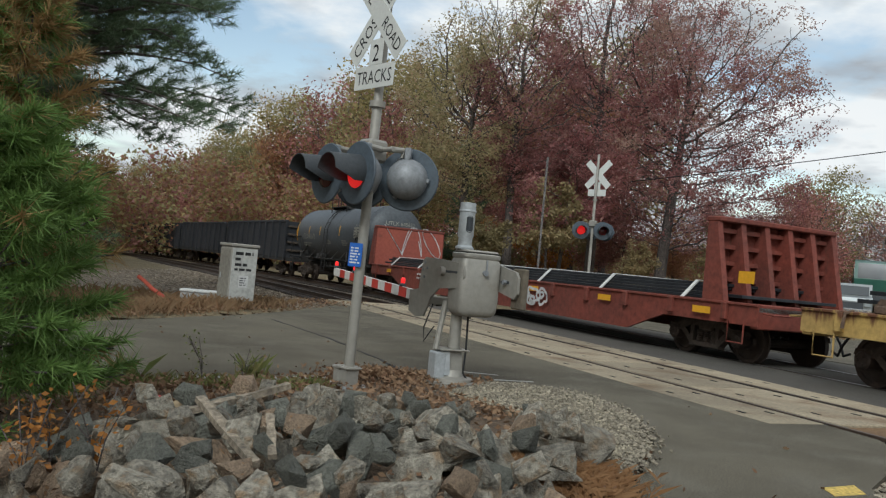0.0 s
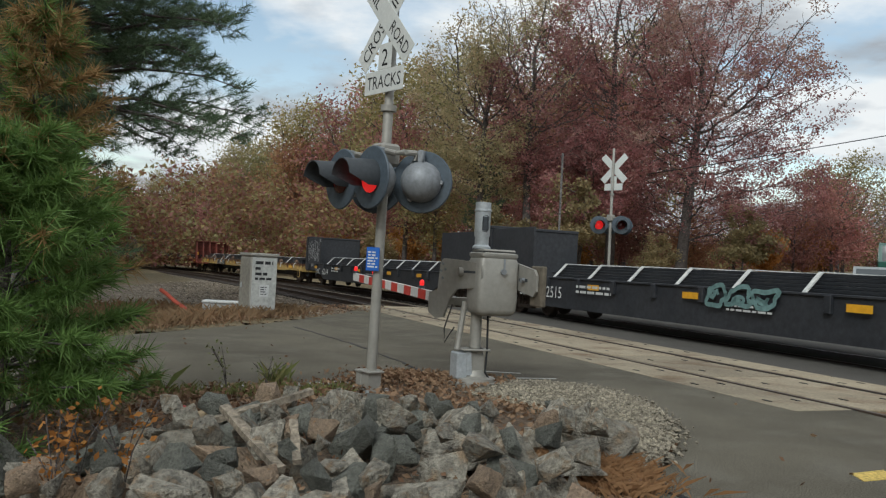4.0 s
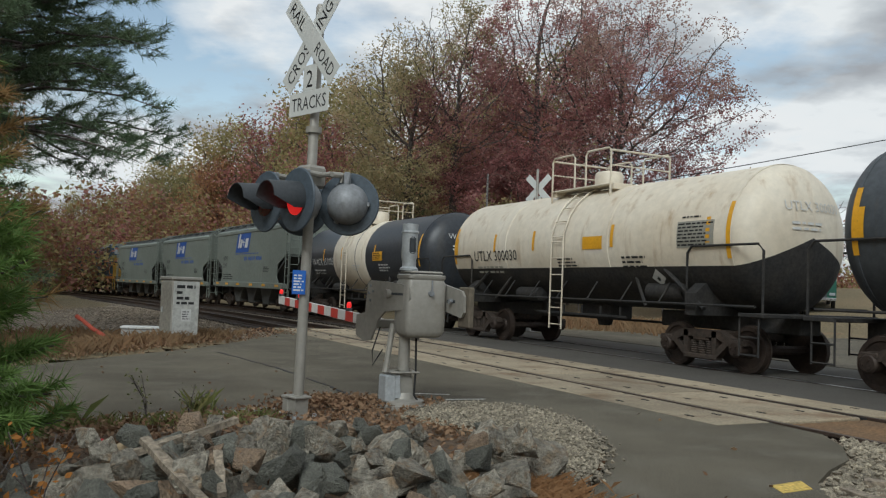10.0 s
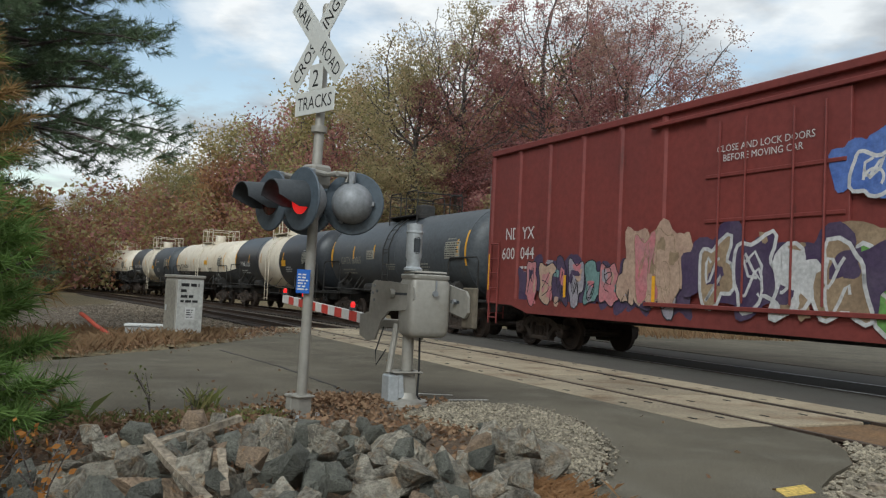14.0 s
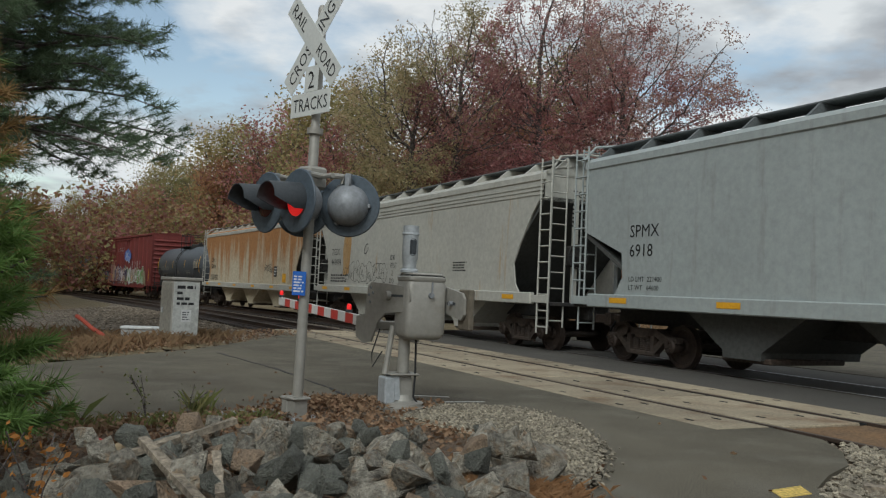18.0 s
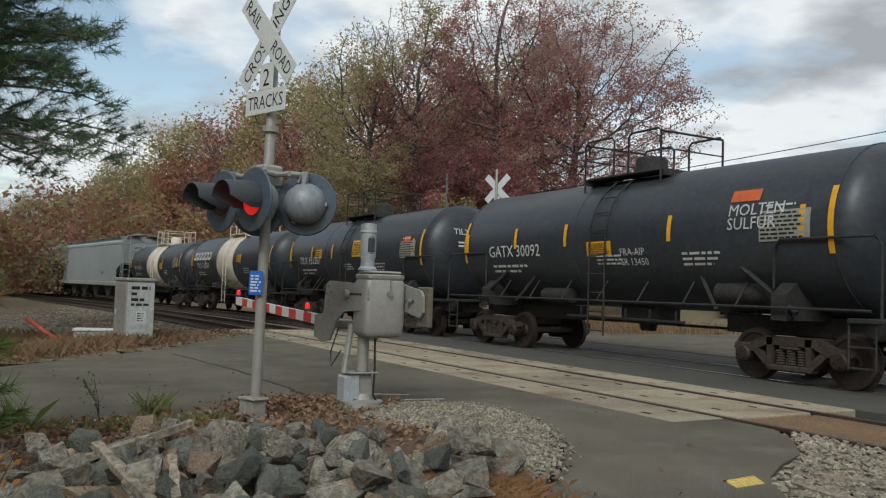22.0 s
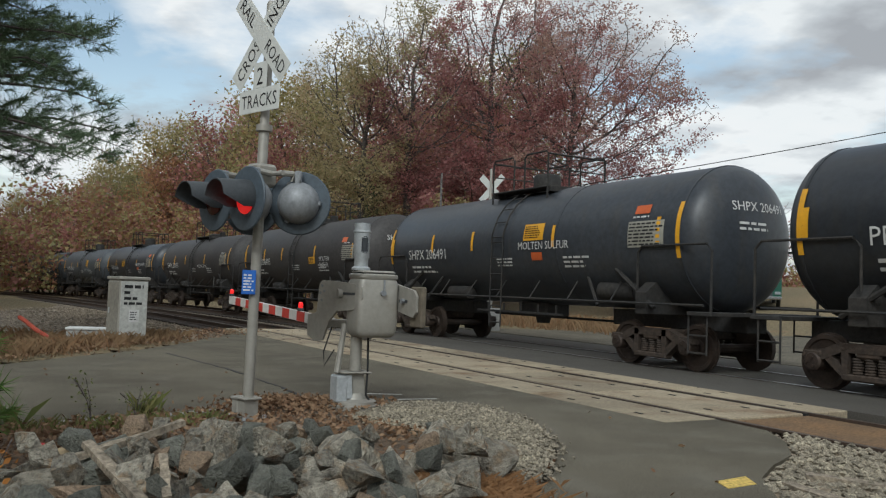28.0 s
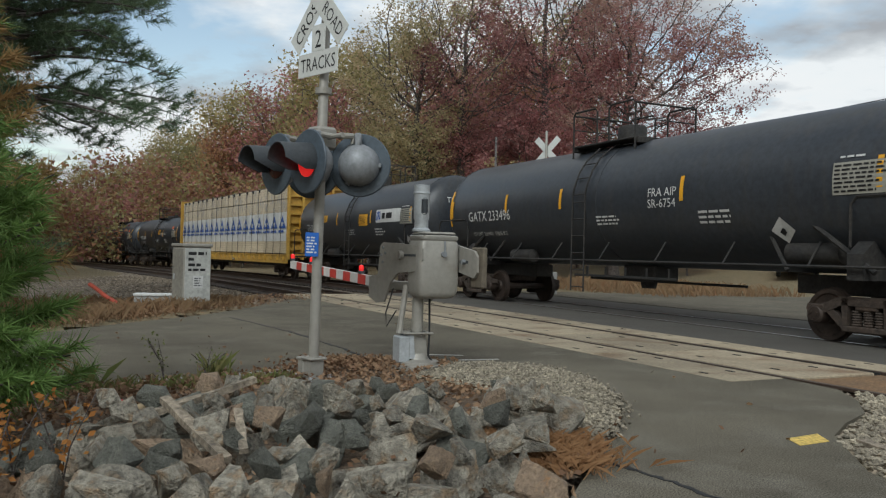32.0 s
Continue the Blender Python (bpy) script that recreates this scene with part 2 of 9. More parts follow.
GRASSGROUND = surface("dry_verge", (0.2, 0.15, 0.085), (0.13, 0.11, 0.06), 0.97, big=0.12, fine=9, grain=0.3, bump=0.5, stain=(0.24, 0.14, 0.075), stain_scale=0.3)
STONYDIRT = surface("stony_dirt", (0.24, 0.19, 0.13), (0.15, 0.115, 0.08), 0.95, big=2.5, fine=26, grain=0.3, bump=0.2)
RUSTDIRT = surface("rusty_dirt", (0.2, 0.115, 0.055), (0.13, 0.085, 0.05), 0.95, big=2.0, fine=26, grain=0.25, bump=0.12)
ROCK = surface("quarry_rock", (0.42, 0.38, 0.305), (0.17, 0.155, 0.125), 0.85, big=3.2, fine=7, mix=(0.4, 0.62), grain=0.13, bump=0.5, stain=(0.36, 0.25, 0.15), stain_at=(0.5, 0.72), stain_scale=1.7, random_tone=0.3)
ROCK_BROWN = surface("iron_stained_rock", (0.42, 0.3, 0.2), (0.27, 0.2, 0.14), 0.88, big=3.0, fine=8, grain=0.14, bump=0.5, stain=(0.36, 0.19, 0.08), stain_scale=2.0, random_tone=0.25)
ROCK_DARK = surface("dark_green_rock", (0.2, 0.2, 0.165), (0.12, 0.12, 0.1), 0.8, big=3.0, fine=8, grain=0.14, bump=0.5, stain=(0.3, 0.26, 0.19), stain_scale=1.6, random_tone=0.25)
ALU = surface("silver_paint", (0.31, 0.295, 0.26), (0.26, 0.245, 0.215), 0.5, 0.2, big=2, fine=14, grain=0.05, bump=0.02, stain=(0.2, 0.16, 0.115), stain_at=(0.6, 0.85), stain_scale=3)
GALV = surface("galvanised", (0.45, 0.47, 0.48), (0.36, 0.38, 0.39), 0.5, 0.35, big=4, fine=25, grain=0.08, bump=0.04)
SIGNALBLACK = surface("signal_black", (0.035, 0.04, 0.045), (0.055, 0.06, 0.065), 0.6, fine=25, grain=0.1, bump=0.04)
SIGNALGREY = surface("signal_grey", (0.07, 0.092, 0.115), (0.055, 0.066, 0.075), 0.55, fine=25, grain=0.1, bump=0.04)
CASEGREY = surface("lamp_case", (0.24, 0.25, 0.26), (0.17, 0.18, 0.19), 0.5, 0.2, fine=25, grain=0.1, bump=0.04, stain=(0.09, 0.08, 0.07), stain_scale=6)
SIGNWHITE = surface("sign_white", (0.62, 0.63, 0.6), (0.55, 0.56, 0.53), 0.5, fine=30, grain=0.03, bump=0.0)
BLACKPAINT = surface("black_letter", (0.012, 0.012, 0.013), rough=0.6, bump=0)
REDSTRIPE = surface("red_stripe", (0.5, 0.045, 0.03), (0.42, 0.04, 0.03), 0.5, fine=20, grain=0.05, bump=0.02)
WHITESTRIPE = surface("white_stripe", (0.62, 0.6, 0.57), rough=0.5, fine=20, grain=0.05, bump=0.02)
BLUESIGN = surface("blue_sign", (0.02, 0.13, 0.5), rough=0.45, grain=0.03, bump=0)
REDGLOW = glow("red_lamp_lit", (0.85, 0.02, 0.02), 0.5)
REDLENS = surface("red_lens_unlit", (0.1, 0.012, 0.012), rough=0.25, bump=0)
REDPLASTIC = surface("red_plastic", (0.5, 0.03, 0.03), rough=0.4, bump=0)
ROADWHITE = surface("road_paint_white", (0.5, 0.49, 0.45), (0.4, 0.39, 0.36), 0.8, fine=30, grain=0.2)
ROADYELLOW = surface("road_paint_yellow", (0.6, 0.42, 0.1), (0.5, 0.36, 0.1), 0.8, fine=30, grain=0.25)
BARK = surface("bark", (0.12, 0.1, 0.09), (0.075, 0.064, 0.058), 0.95, big=3, fine=14, grain=0.3, bump=0.6)
BARK_GREY = surface("grey_bark", (0.19, 0.175, 0.165), (0.12, 0.11, 0.105), 0.95, big=3, fine=14, grain=0.3, bump=0.6)

MAROON = leafy("maple_maroon", [(0.23, 0.085, 0.09), (0.38, 0.165, 0.165), (0.49, 0.255, 0.235), (0.51, 0.35, 0.28)], through=0.58)
TANLEAF = leafy("maple_tan", [(0.28, 0.15, 0.14), (0.43, 0.25, 0.225), (0.52, 0.345, 0.28), (0.5, 0.38, 0.27)], through=0.58)
OLIVE = leafy("oak_olive", [(0.22, 0.21, 0.115), (0.37, 0.335, 0.18), (0.46, 0.385, 0.22), (0.47, 0.31, 0.22)], through=0.58)
RUSSET = leafy("oak_russet", [(0.2, 0.1, 0.065), (0.36, 0.175, 0.105), (0.43, 0.25, 0.125), (0.31, 0.25, 0.125)], through=0.4)
OLIVE_WOOD = leafy("olive_gold_wood", [(0.16, 0.155, 0.075), (0.28, 0.26, 0.12), (0.35, 0.29, 0.13), (0.36, 0.22, 0.12)], through=0.4)
MAROON_WOOD = leafy("dull_red_wood", [(0.19, 0.08, 0.075), (0.34, 0.145, 0.13), (0.42, 0.205, 0.17), (0.36, 0.24, 0.165)], through=0.4)
ORANGE = leafy("autumn_orange", [(0.3, 0.13, 0.04), (0.42, 0.18, 0.045), (0.46, 0.25, 0.07)], through=0.4)
GOLD = leafy("autumn_gold", [(0.22, 0.185, 0.1), (0.31, 0.255, 0.13), (0.33, 0.23, 0.12)], through=0.4)
PINEGREEN = leafy("pine_needles", [(0.06, 0.095, 0.055), (0.09, 0.14, 0.075), (0.13, 0.17, 0.1)], through=0.2)
DEADNEEDLE = leafy("dead_needles", [(0.2, 0.12, 0.05), (0.3, 0.19, 0.08), (0.24, 0.2, 0.09)], rough=0.8, through=0.2)
YOUNGPINE = leafy("young_pine_needles", [(0.08, 0.15, 0.035), (0.13, 0.22, 0.055), (0.19, 0.27, 0.085)], through=0.25)
DRYLEAF = leafy("fallen_leaves", [(0.1, 0.058, 0.036), (0.18, 0.1, 0.057), (0.29, 0.19, 0.115), (0.15, 0.08, 0.045)], rough=0.8, through=0.05)
DRYGRASS = leafy("dry_grass", [(0.16, 0.1, 0.055), (0.26, 0.17, 0.095), (0.22, 0.11, 0.055)], rough=0.8, through=0.15)
RUSTGRASS = leafy("rust_grass", [(0.26, 0.12, 0.05), (0.36, 0.2, 0.1), (0.2, 0.09, 0.04)], rough=0.8, through=0.15)
GREENGRASS = leafy("verge_grass", [(0.09, 0.12, 0.04), (0.15, 0.17, 0.055), (0.24, 0.2, 0.09)], rough=0.8, through=0.15)



# ---- mesh helpers ----
class Shape:
    """Vertices and faces of one mesh."""

    def __init__(self):
        self.v, self.f = [], []

    def add(self, verts, faces):
        k = len(self.v)
        self.v += [tuple(p) for p in verts]
        self.f += [tuple(i + k for i in q) for q in faces]
        return self

    def moved(self, m):
        self.v = [tuple(m @ Vector(p)) for p in self.v]
        return self

    def box(self, x0, x1, y0, y1, z0, z1, c=0.0):
        """A box, its edges cut by c."""
        if c <= 0:
            return self.add([(x, y, z) for x in (x0, x1) for y in (y0, y1) for z in (z0, z1)],
                            [(0, 1, 3, 2), (4, 6, 7, 5), (0, 4, 5, 1), (2, 3, 7, 6), (0, 2, 6, 4), (1, 5, 7, 3)])
        lo, hi, vs, at = (x0, y0, z0), (x1, y1, z1), [], {}
        for sx in (0, 1):
            for sy in (0, 1):
                for sz in (0, 1):
                    s = (sx, sy, sz)
                    for ax in range(3):
                        p = [(hi[i] if s[i] else lo[i]) - (0 if i == ax else (c if s[i] else -c)) for i in range(3)]
                        at[(s, ax)] = len(vs)
                        vs.append(p)
        fs = []
        for ax in range(3):
            o1, o2 = [i for i in range(3) if i != ax]
            for sd in (0, 1):
                q = []
                for p1, p2 in ((0, 0), (1, 0), (1, 1), (0, 1)):
                    s = [0, 0, 0]
                    s[ax], s[o1], s[o2] = sd, p1, p2
                    q.append(at[(tuple(s), ax)])
                fs.append(q)
            for p1 in (0, 1):
                for p2 in (0, 1):
                    s0, s1 = [0, 0, 0], [0, 0, 0]
                    s0[ax], s1[ax] = 0, 1
                    s0[o1] = s1[o1] = p1
                    s0[o2] = s1[o2] = p2
                    fs.append([at[(tuple(s0), o1)], at[(tuple(s1), o1)], at[(tuple(s1), o2)], at[(tuple(s0), o2)]])
        for sx in (0, 1):
            for sy in (0, 1):
                for sz in (0, 1):
                    fs.append([at[((sx, sy, sz), ax)] for ax in range(3)])
        return self.add(vs, fs)

    def tube(self, pts, r, n=6, closed=False, r2=None):
        """A round bar through the points."""
        pts = [Vector(p) for p in pts]
        rings = []
        for i, p in enumerate(pts):
            d = (pts[min(i + 1, len(pts) - 1)] - pts[max(i - 1, 0)])
            d = d.normalized() if d.length > 1e-9 else Vector((0, 0, 1))
            a = d.cross(Vector((0, 0, 1)) if abs(d.z) < 0.95 else Vector((1, 0, 0))).normalized()
            b = d.cross(a)
            rr = r if r2 is None else r + (r2 - r) * i / max(1, len(pts) - 1)
            rings.append([p + (a * math.cos(t) + b * math.sin(t)) * rr for t in [2 * math.pi * k / n for k in range(n)]])
        vs = [q for ring in rings for q in ring]
        fs = []
        for i in range(len(rings) - 1):
            for k in range(n):
                fs.append((i * n + k, i * n + (k + 1) % n, (i + 1) * n + (k + 1) % n, (i + 1) * n + k))
        fs += [tuple(range(n)), tuple(reversed(range((len(rings) - 1) * n, len(rings) * n)))]
        return self.add(vs, fs)

    def lathe(self, prof, n=24, axis="x", a0=0.0, a1=2 * math.pi, centre=(0, 0, 0)):
        """A profile of (along, radius) turned about an axis."""
        full = abs(a1 - a0 - 2 * math.pi) < 1e-6
        m = n if full else n + 1
        vs = []
        for s, r in prof:
            for k in range(m):
                t = a0 + (a1 - a0) * k / n
                p = {"x": (s, r * math.cos(t), r * math.sin(t)), "y": (r * math.cos(t), s, r * math.sin(t)), "z": (r * math.cos(t), r * math.sin(t), s)}[axis]
                vs.append((p[0] + centre[0], p[1] + centre[1], p[2] + centre[2]))
        fs = []
        for i in range(len(prof) - 1):
            for k in range(n):
                k2 = (k + 1) % m
                fs.append((i * m + k, i * m + k2, (i + 1) * m + k2, (i + 1) * m + k))
        if full and prof[0][1] > 1e-4:
            fs.append(tuple(range(m)))
        if full and prof[-1][1] > 1e-4:
            fs.append(tuple(range((len(prof) - 1) * m, len(prof) * m)))
        return self.add(vs, fs)

    def prism(self, poly, lo, hi, axis="y"):
        """A polygon of two coordinates pushed along an axis."""
        def at(p, s):
            return {"y": (p[0], s, p[1]), "x": (s, p[0], p[1]), "z": (p[0], p[1], s)}[axis]
        n = len(poly)
        return self.add([at(p, lo) for p in poly] + [at(p, hi) for p in poly],
                        [tuple(range(n)), tuple(reversed(range(n, 2 * n)))] + [(k, (k + 1) % n, n + (k + 1) % n, n + k) for k in range(n)])

    def mesh(self, name, material, smooth=False):
        me = bpy.data.meshes.new(name)
        me.from_pydata(self.v, [], self.f)
        bm = bmesh.new()
        bm.from_mesh(me)
        bmesh.ops.recalc_face_normals(bm, faces=bm.faces)
        bm.to_mesh(me)
        bm.free()
        me.materials.append(material)
        if smooth:
            me.shade_smooth()
            me.set_sharp_from_angle(angle=radians(38))
        return me


def part(name, shape, material, parent=None, label="", m=None, smooth=False):
    """One mesh object, under a thing or a part."""
    me = shape.mesh(name, material, smooth) if isinstance(shape, Shape) else shape
    ob = new(name, me)
    if parent is not None:
        ob.parent = parent
    if m is not None:
        ob.matrix_basis = m
    if label:
        ob["label"] = label
    if name.endswith("_print") or name in ("stencil_block", "company_line", "notice_text"):
        ob["kind"] = "stuff"
    return ob


def thing(name, m, label, category, group="", kind=""):
    ob = new(name)
    ob.empty_display_size = 0.2
    ob.matrix_basis = m
    return tagged(ob, label, category, group, kind)


def spot(b, a, z=0.0, turn=0.0):
    """A pose in the local axes of the tracks."""
    return LOCAL @ pose(b, a, z, 0, 0, turn)


TEXTS = {}


def letters(text, height):
    """The outline of a line of text as flat vertices and faces, left bottom at the origin."""
    if text not in TEXTS:
        cu = bpy.data.curves.new("letters", "FONT")
        cu.body, cu.resolution_u, cu.size = text, 2, 1.0
        ob = bpy.data.objects.new("letters", cu)
        me = bpy.data.meshes.new_from_object(ob)
        TEXTS[text] = ([(p.co.x, p.co.y) for p in me.vertices], [tuple(q.vertices) for q in me.polygons])
        bpy.data.objects.remove(ob)
        bpy.data.curves.remove(cu)
        bpy.data.meshes.remove(me)
    v, f = TEXTS[text]
    k = height / 0.7
    return [(x * k, y * k) for x, y in v], f


def bars(rng, width, height, lines, fill=0.46):
    """Unreadable writing as rows of short bars."""
    v, f = [], []
    step = height / lines
    for i in range(lines):
        y0 = height - (i + 1) * step + step * (1 - fill) / 2
        x = 0.0
        end = width * rng.uniform(0.7, 1.0)
        while x < end:
            w = min(end - x, rng.uniform(0.8, 2.6) * step)
            k = len(v)
            v += [(x, y0), (x + w, y0), (x + w, y0 + step * fill), (x, y0 + step * fill)]
            f.append((k, k + 1, k + 2, k + 3))
            x += w + step * 0.45
    return v, f


def print_lines(lines, h, gap=1.7):
    """Several lines of text as one flat outline."""
    v, f = [], []
    for i, line in enumerate(lines):
        a, b = letters(line, h)
        k = len(v)
        v += [(x, y + h * gap * (len(lines) - 1 - i)) for x, y in a]
        f += [tuple(q + k for q in face) for face in b]
    return v, f


def rect(w, h, n=1):
    v, f = [], []
    for i in range(n + 1):
        v += [(0, h * i / n), (w, h * i / n)]
    for i in range(n):
        f.append((2 * i, 2 * i + 1, 2 * i + 3, 2 * i + 2))
    return v, f

# ---- the tracks' course ----
NEAR, FAR = 8.12, 12.42      # centre lines of the two tracks
BEND, RADIUS, LAST = 20.0, 430.0, 0.6


def course(s, centre=FAR):
    """Where the track is s metres along, and its heading: straight, then a bend to the left, then straight."""
    r = RADIUS + (centre - FAR)
    if s <= BEND:
        return centre, s, 0.0
    ang = min((s - BEND) / RADIUS, LAST)
    b, a = centre - r * (1 - math.cos(ang)), BEND + r * math.sin(ang)
    rest = (s - BEND) - LAST * RADIUS
    if rest > 0:
        b, a = b - rest * math.sin(ang), a + rest * math.cos(ang)
    return b, a, ang


def drop(s):
    """The slight fall of the line beyond the road."""
    return -0.0045 * max(0.0, min(s, 250.0) - 22.0)


def beside(s, off, centre=FAR):
    b, a, g = course(s, centre)
    return b + off * math.cos(g), a + off * math.sin(g)


def sweep(profile, s_list, centre):
    """A profile of (across, up) drawn along the course."""
    sh, n = Shape(), len(profile)
    vs, fs = [], []
    for s in s_list:
        for off, z in profile:
            b, a = beside(s, off, centre)
            vs.append((b, a, z + drop(s)))
    for i in range(len(s_list) - 1):
        for k in range(n):
            fs.append((i * n + k, i * n + (k + 1) % n, (i + 1) * n + (k + 1) % n, (i + 1) * n + k))
    fs += [tuple(range(n)), tuple(range((len(s_list) - 1) * n, len(s_list) * n))]
    return sh.add(vs, fs)


def slab(poly, top, depth, name, material, label, category, parent=None):
    ob = part(name, Shape().prism(poly, top - depth, top, "z"), material, parent, label)
    if parent is None:
        ob.matrix_basis = LOCAL
        tagged(ob, label, category, kind="structure")
    return ob


# ---- ground and road ----
def make_ground():
    sh = Shape()
    vs, fs = [], []
    xs = sorted(set([-1500, -700, -350, -180, -100] + list(range(-70, 120, 3)) + [140, 200, 350, 700, 1500]))
    ys = sorted(set([-1500, -600, -250, -100, -60] + list(range(-40, 150, 3)) + [170, 220, 350, 700, 1500]))
    for y in ys:
        for x in xs:
            z = -0.42 + 0.05 * noise.noise((x * 0.13, y * 0.13, 1.7))
            if x > 26 and y > 17:      # the land rises beyond the road
                z += min(3.0, (x - 26) * 0.105) * min(1.0, (y - 17) / 8)
            vs.append((x, y, z))
    w = len(xs)
    for j in range(len(ys) - 1):
        for i in range(w - 1):
            fs.append((j * w + i, j * w + i + 1, (j + 1) * w + i + 1, (j + 1) * w + i))
    ob = part("ground", sh.add(vs, fs), GRASSGROUND, smooth=True)
    ob.matrix_basis = LOCAL
    tagged(ob, "dry autumn verge of dead grass and dirt", "ground", kind="structure")


make_ground()
FAR_EDGE = [(-16, -6), (-9, 2.6), (-3.4, 9.2), (0.8, 13.9), (1.76, 15.0), (2.65, 15.9), (3.7, 17.35), (5.1, 19.65), (6.3, 21.6)]
ISLAND = [(0.73, 8.1), (1.44, 8.19), (2.4, 8.49), (3.2, 9.0), (3.8, 8.8), (4.6, 8.35), (5.06, 7.9), (5.1, 7.2), (4.78, 6.3), (4.36, 5.55), (3.83, 4.9), (3.27, 4.35), (2.83, 3.93), (2.5, 3.6)]
slab(FAR_EDGE + [(6.47, 21.9), (6.47, 6.46), (7.22, 6.46), (7.16, 5.75), (6.75, 5.2), (6.25, 4.75), (5.7, 4.5), (5.2, 4.2), (4.5, 3.4), (3.9, 1.5), (3.8, -12), (0.9, -12), (0.7, -2), (1.4, 1.2)] + ISLAND[::-1] + [(-2, 6.0), (-7.5, -0.5), (-14, -9)],
     0.0, 0.6, "road", ASPHALT, "worn grey asphalt road and driveway at the crossing", "road")
slab([(9.63, 5.2), (9.63, 24.2), (11.6, 25.5), (15.2, 26.5), (15.2, 4.5)], -0.012, 0.6, "road_between_tracks", ASPHALT_NEW, "dark newer asphalt laid round the far track", "road")
slab([(15.21, -3), (15.21, 26.5), (24, 22.5), (60, 20), (60, -30), (24, -20)], 0.0, 0.6, "road_beyond", ASPHALT, "grey asphalt road beyond the tracks", "road")
slab([(0.8, 8.03), (1.5, 8.12), (2.38, 8.4), (2.44, 8.52), (1.5, 8.25), (0.8, 8.16)], 0.015, 0.6, "road_edge_line", CONCRETE_GREY, "pale concrete kerb strip at the road's edge", "kerb")
slab([(4.77, 4.24), (5.12, 4.28), (4.99, 4.07), (4.68, 4.05)], 0.004, 0.01, "paint_mark", ROADYELLOW, "faded yellow paint patch on the asphalt", "paint mark")
for poly in ([(4.2, 9.4), (4.75, 9.15), (4.76, 9.2), (4.2, 9.46)], [(4.5, 8.75), (5.0, 8.7), (5.0, 8.74), (4.5, 8.8)]):
    slab(poly, 0.004, 0.01, "paint_scuff", ROADWHITE, "thin worn white scuff on the asphalt", "paint mark")


def make_cracks():
    rng = random.Random(5)
    for line, w in (([(3.2, 15.4), (3.4, 13.6), (3.52, 12.5), (3.56, 10.6), (3.56, 10.0), (3.5, 9.2)], 0.05), ([(3.15, 4.16), (3.2, 3.75), (3.22, 3.3), (3.3, 2.2)], 0.05)):
        left, right = [], []
        for i in range(len(line) - 1):
            (x0, y0), (x1, y1) = line[i], line[i + 1]
            for k in range(8):
                t = k / 8
                x, y = x0 + (x1 - x0) * t + rng.uniform(-0.02, 0.02), y0 + (y1 - y0) * t
                h = w * rng.uniform(0.35, 1.0) / 2
                left.append((x - h, y))
                right.append((x + h, y))
        slab(left + right[::-1], 0.004, 0.01, "road_crack", RUBBER, "dark open crack in the asphalt", "crack")


make_cracks()


# ---- tracks ----
def stretch(lo, hi, step):
    n = max(1, int((hi - lo) / step))
    return [lo + (hi - lo) * i / n for i in range(n + 1)]


def make_track(centre, label, head):
    track = thing("railway_track", LOCAL, label, "track", "tracks", "structure")
    run = stretch(-60, BEND, 20) + stretch(BEND, 320, 6)[1:]
    for side in (-0.7525, 0.7525):
        o = side
        rail = part("rail", sweep([(o - 0.07, -0.17), (o + 0.07, -0.17), (o + 0.07, -0.155), (o + 0.012, -0.135), (o + 0.012, -0.045), (o + 0.036, -0.035),
                                   (o + 0.036, -0.004), (o - 0.036, -0.004), (o - 0.036, -0.035), (o - 0.012, -0.045), (o - 0.012, -0.135), (o - 0.07, -0.155)], run, centre), RAILSTEEL, track)
        part("rail_head", sweep([(o - 0.034, -0.006), (o + 0.034, -0.006), (o + 0.028, 0.0), (o - 0.028, 0.0)], run, centre), head, rail, "running surface of the rail")
    tie = Shape().box(-1.3, 1.3, -0.115, 0.115, -0.36, -0.172, 0.012).mesh("tie", TIE)
    spots = [-6 + i * 0.54 for i in range(22)] + [22.5 + i * 0.54 for i in range(118)]
    for s in spots:
        b, a, g = course(s, centre)
        part("tie", tie, TIE, track, m=pose(b, a, drop(s) + random.uniform(-0.012, 0.006), 0, 0, math.degrees(g) + random.uniform(-0.8, 0.8)))
    return track


make_track(NEAR, "near railway track of rusty rails on dark ties", RAILDULL)
make_track(FAR, "far railway track that the train runs on", RAILHEAD)


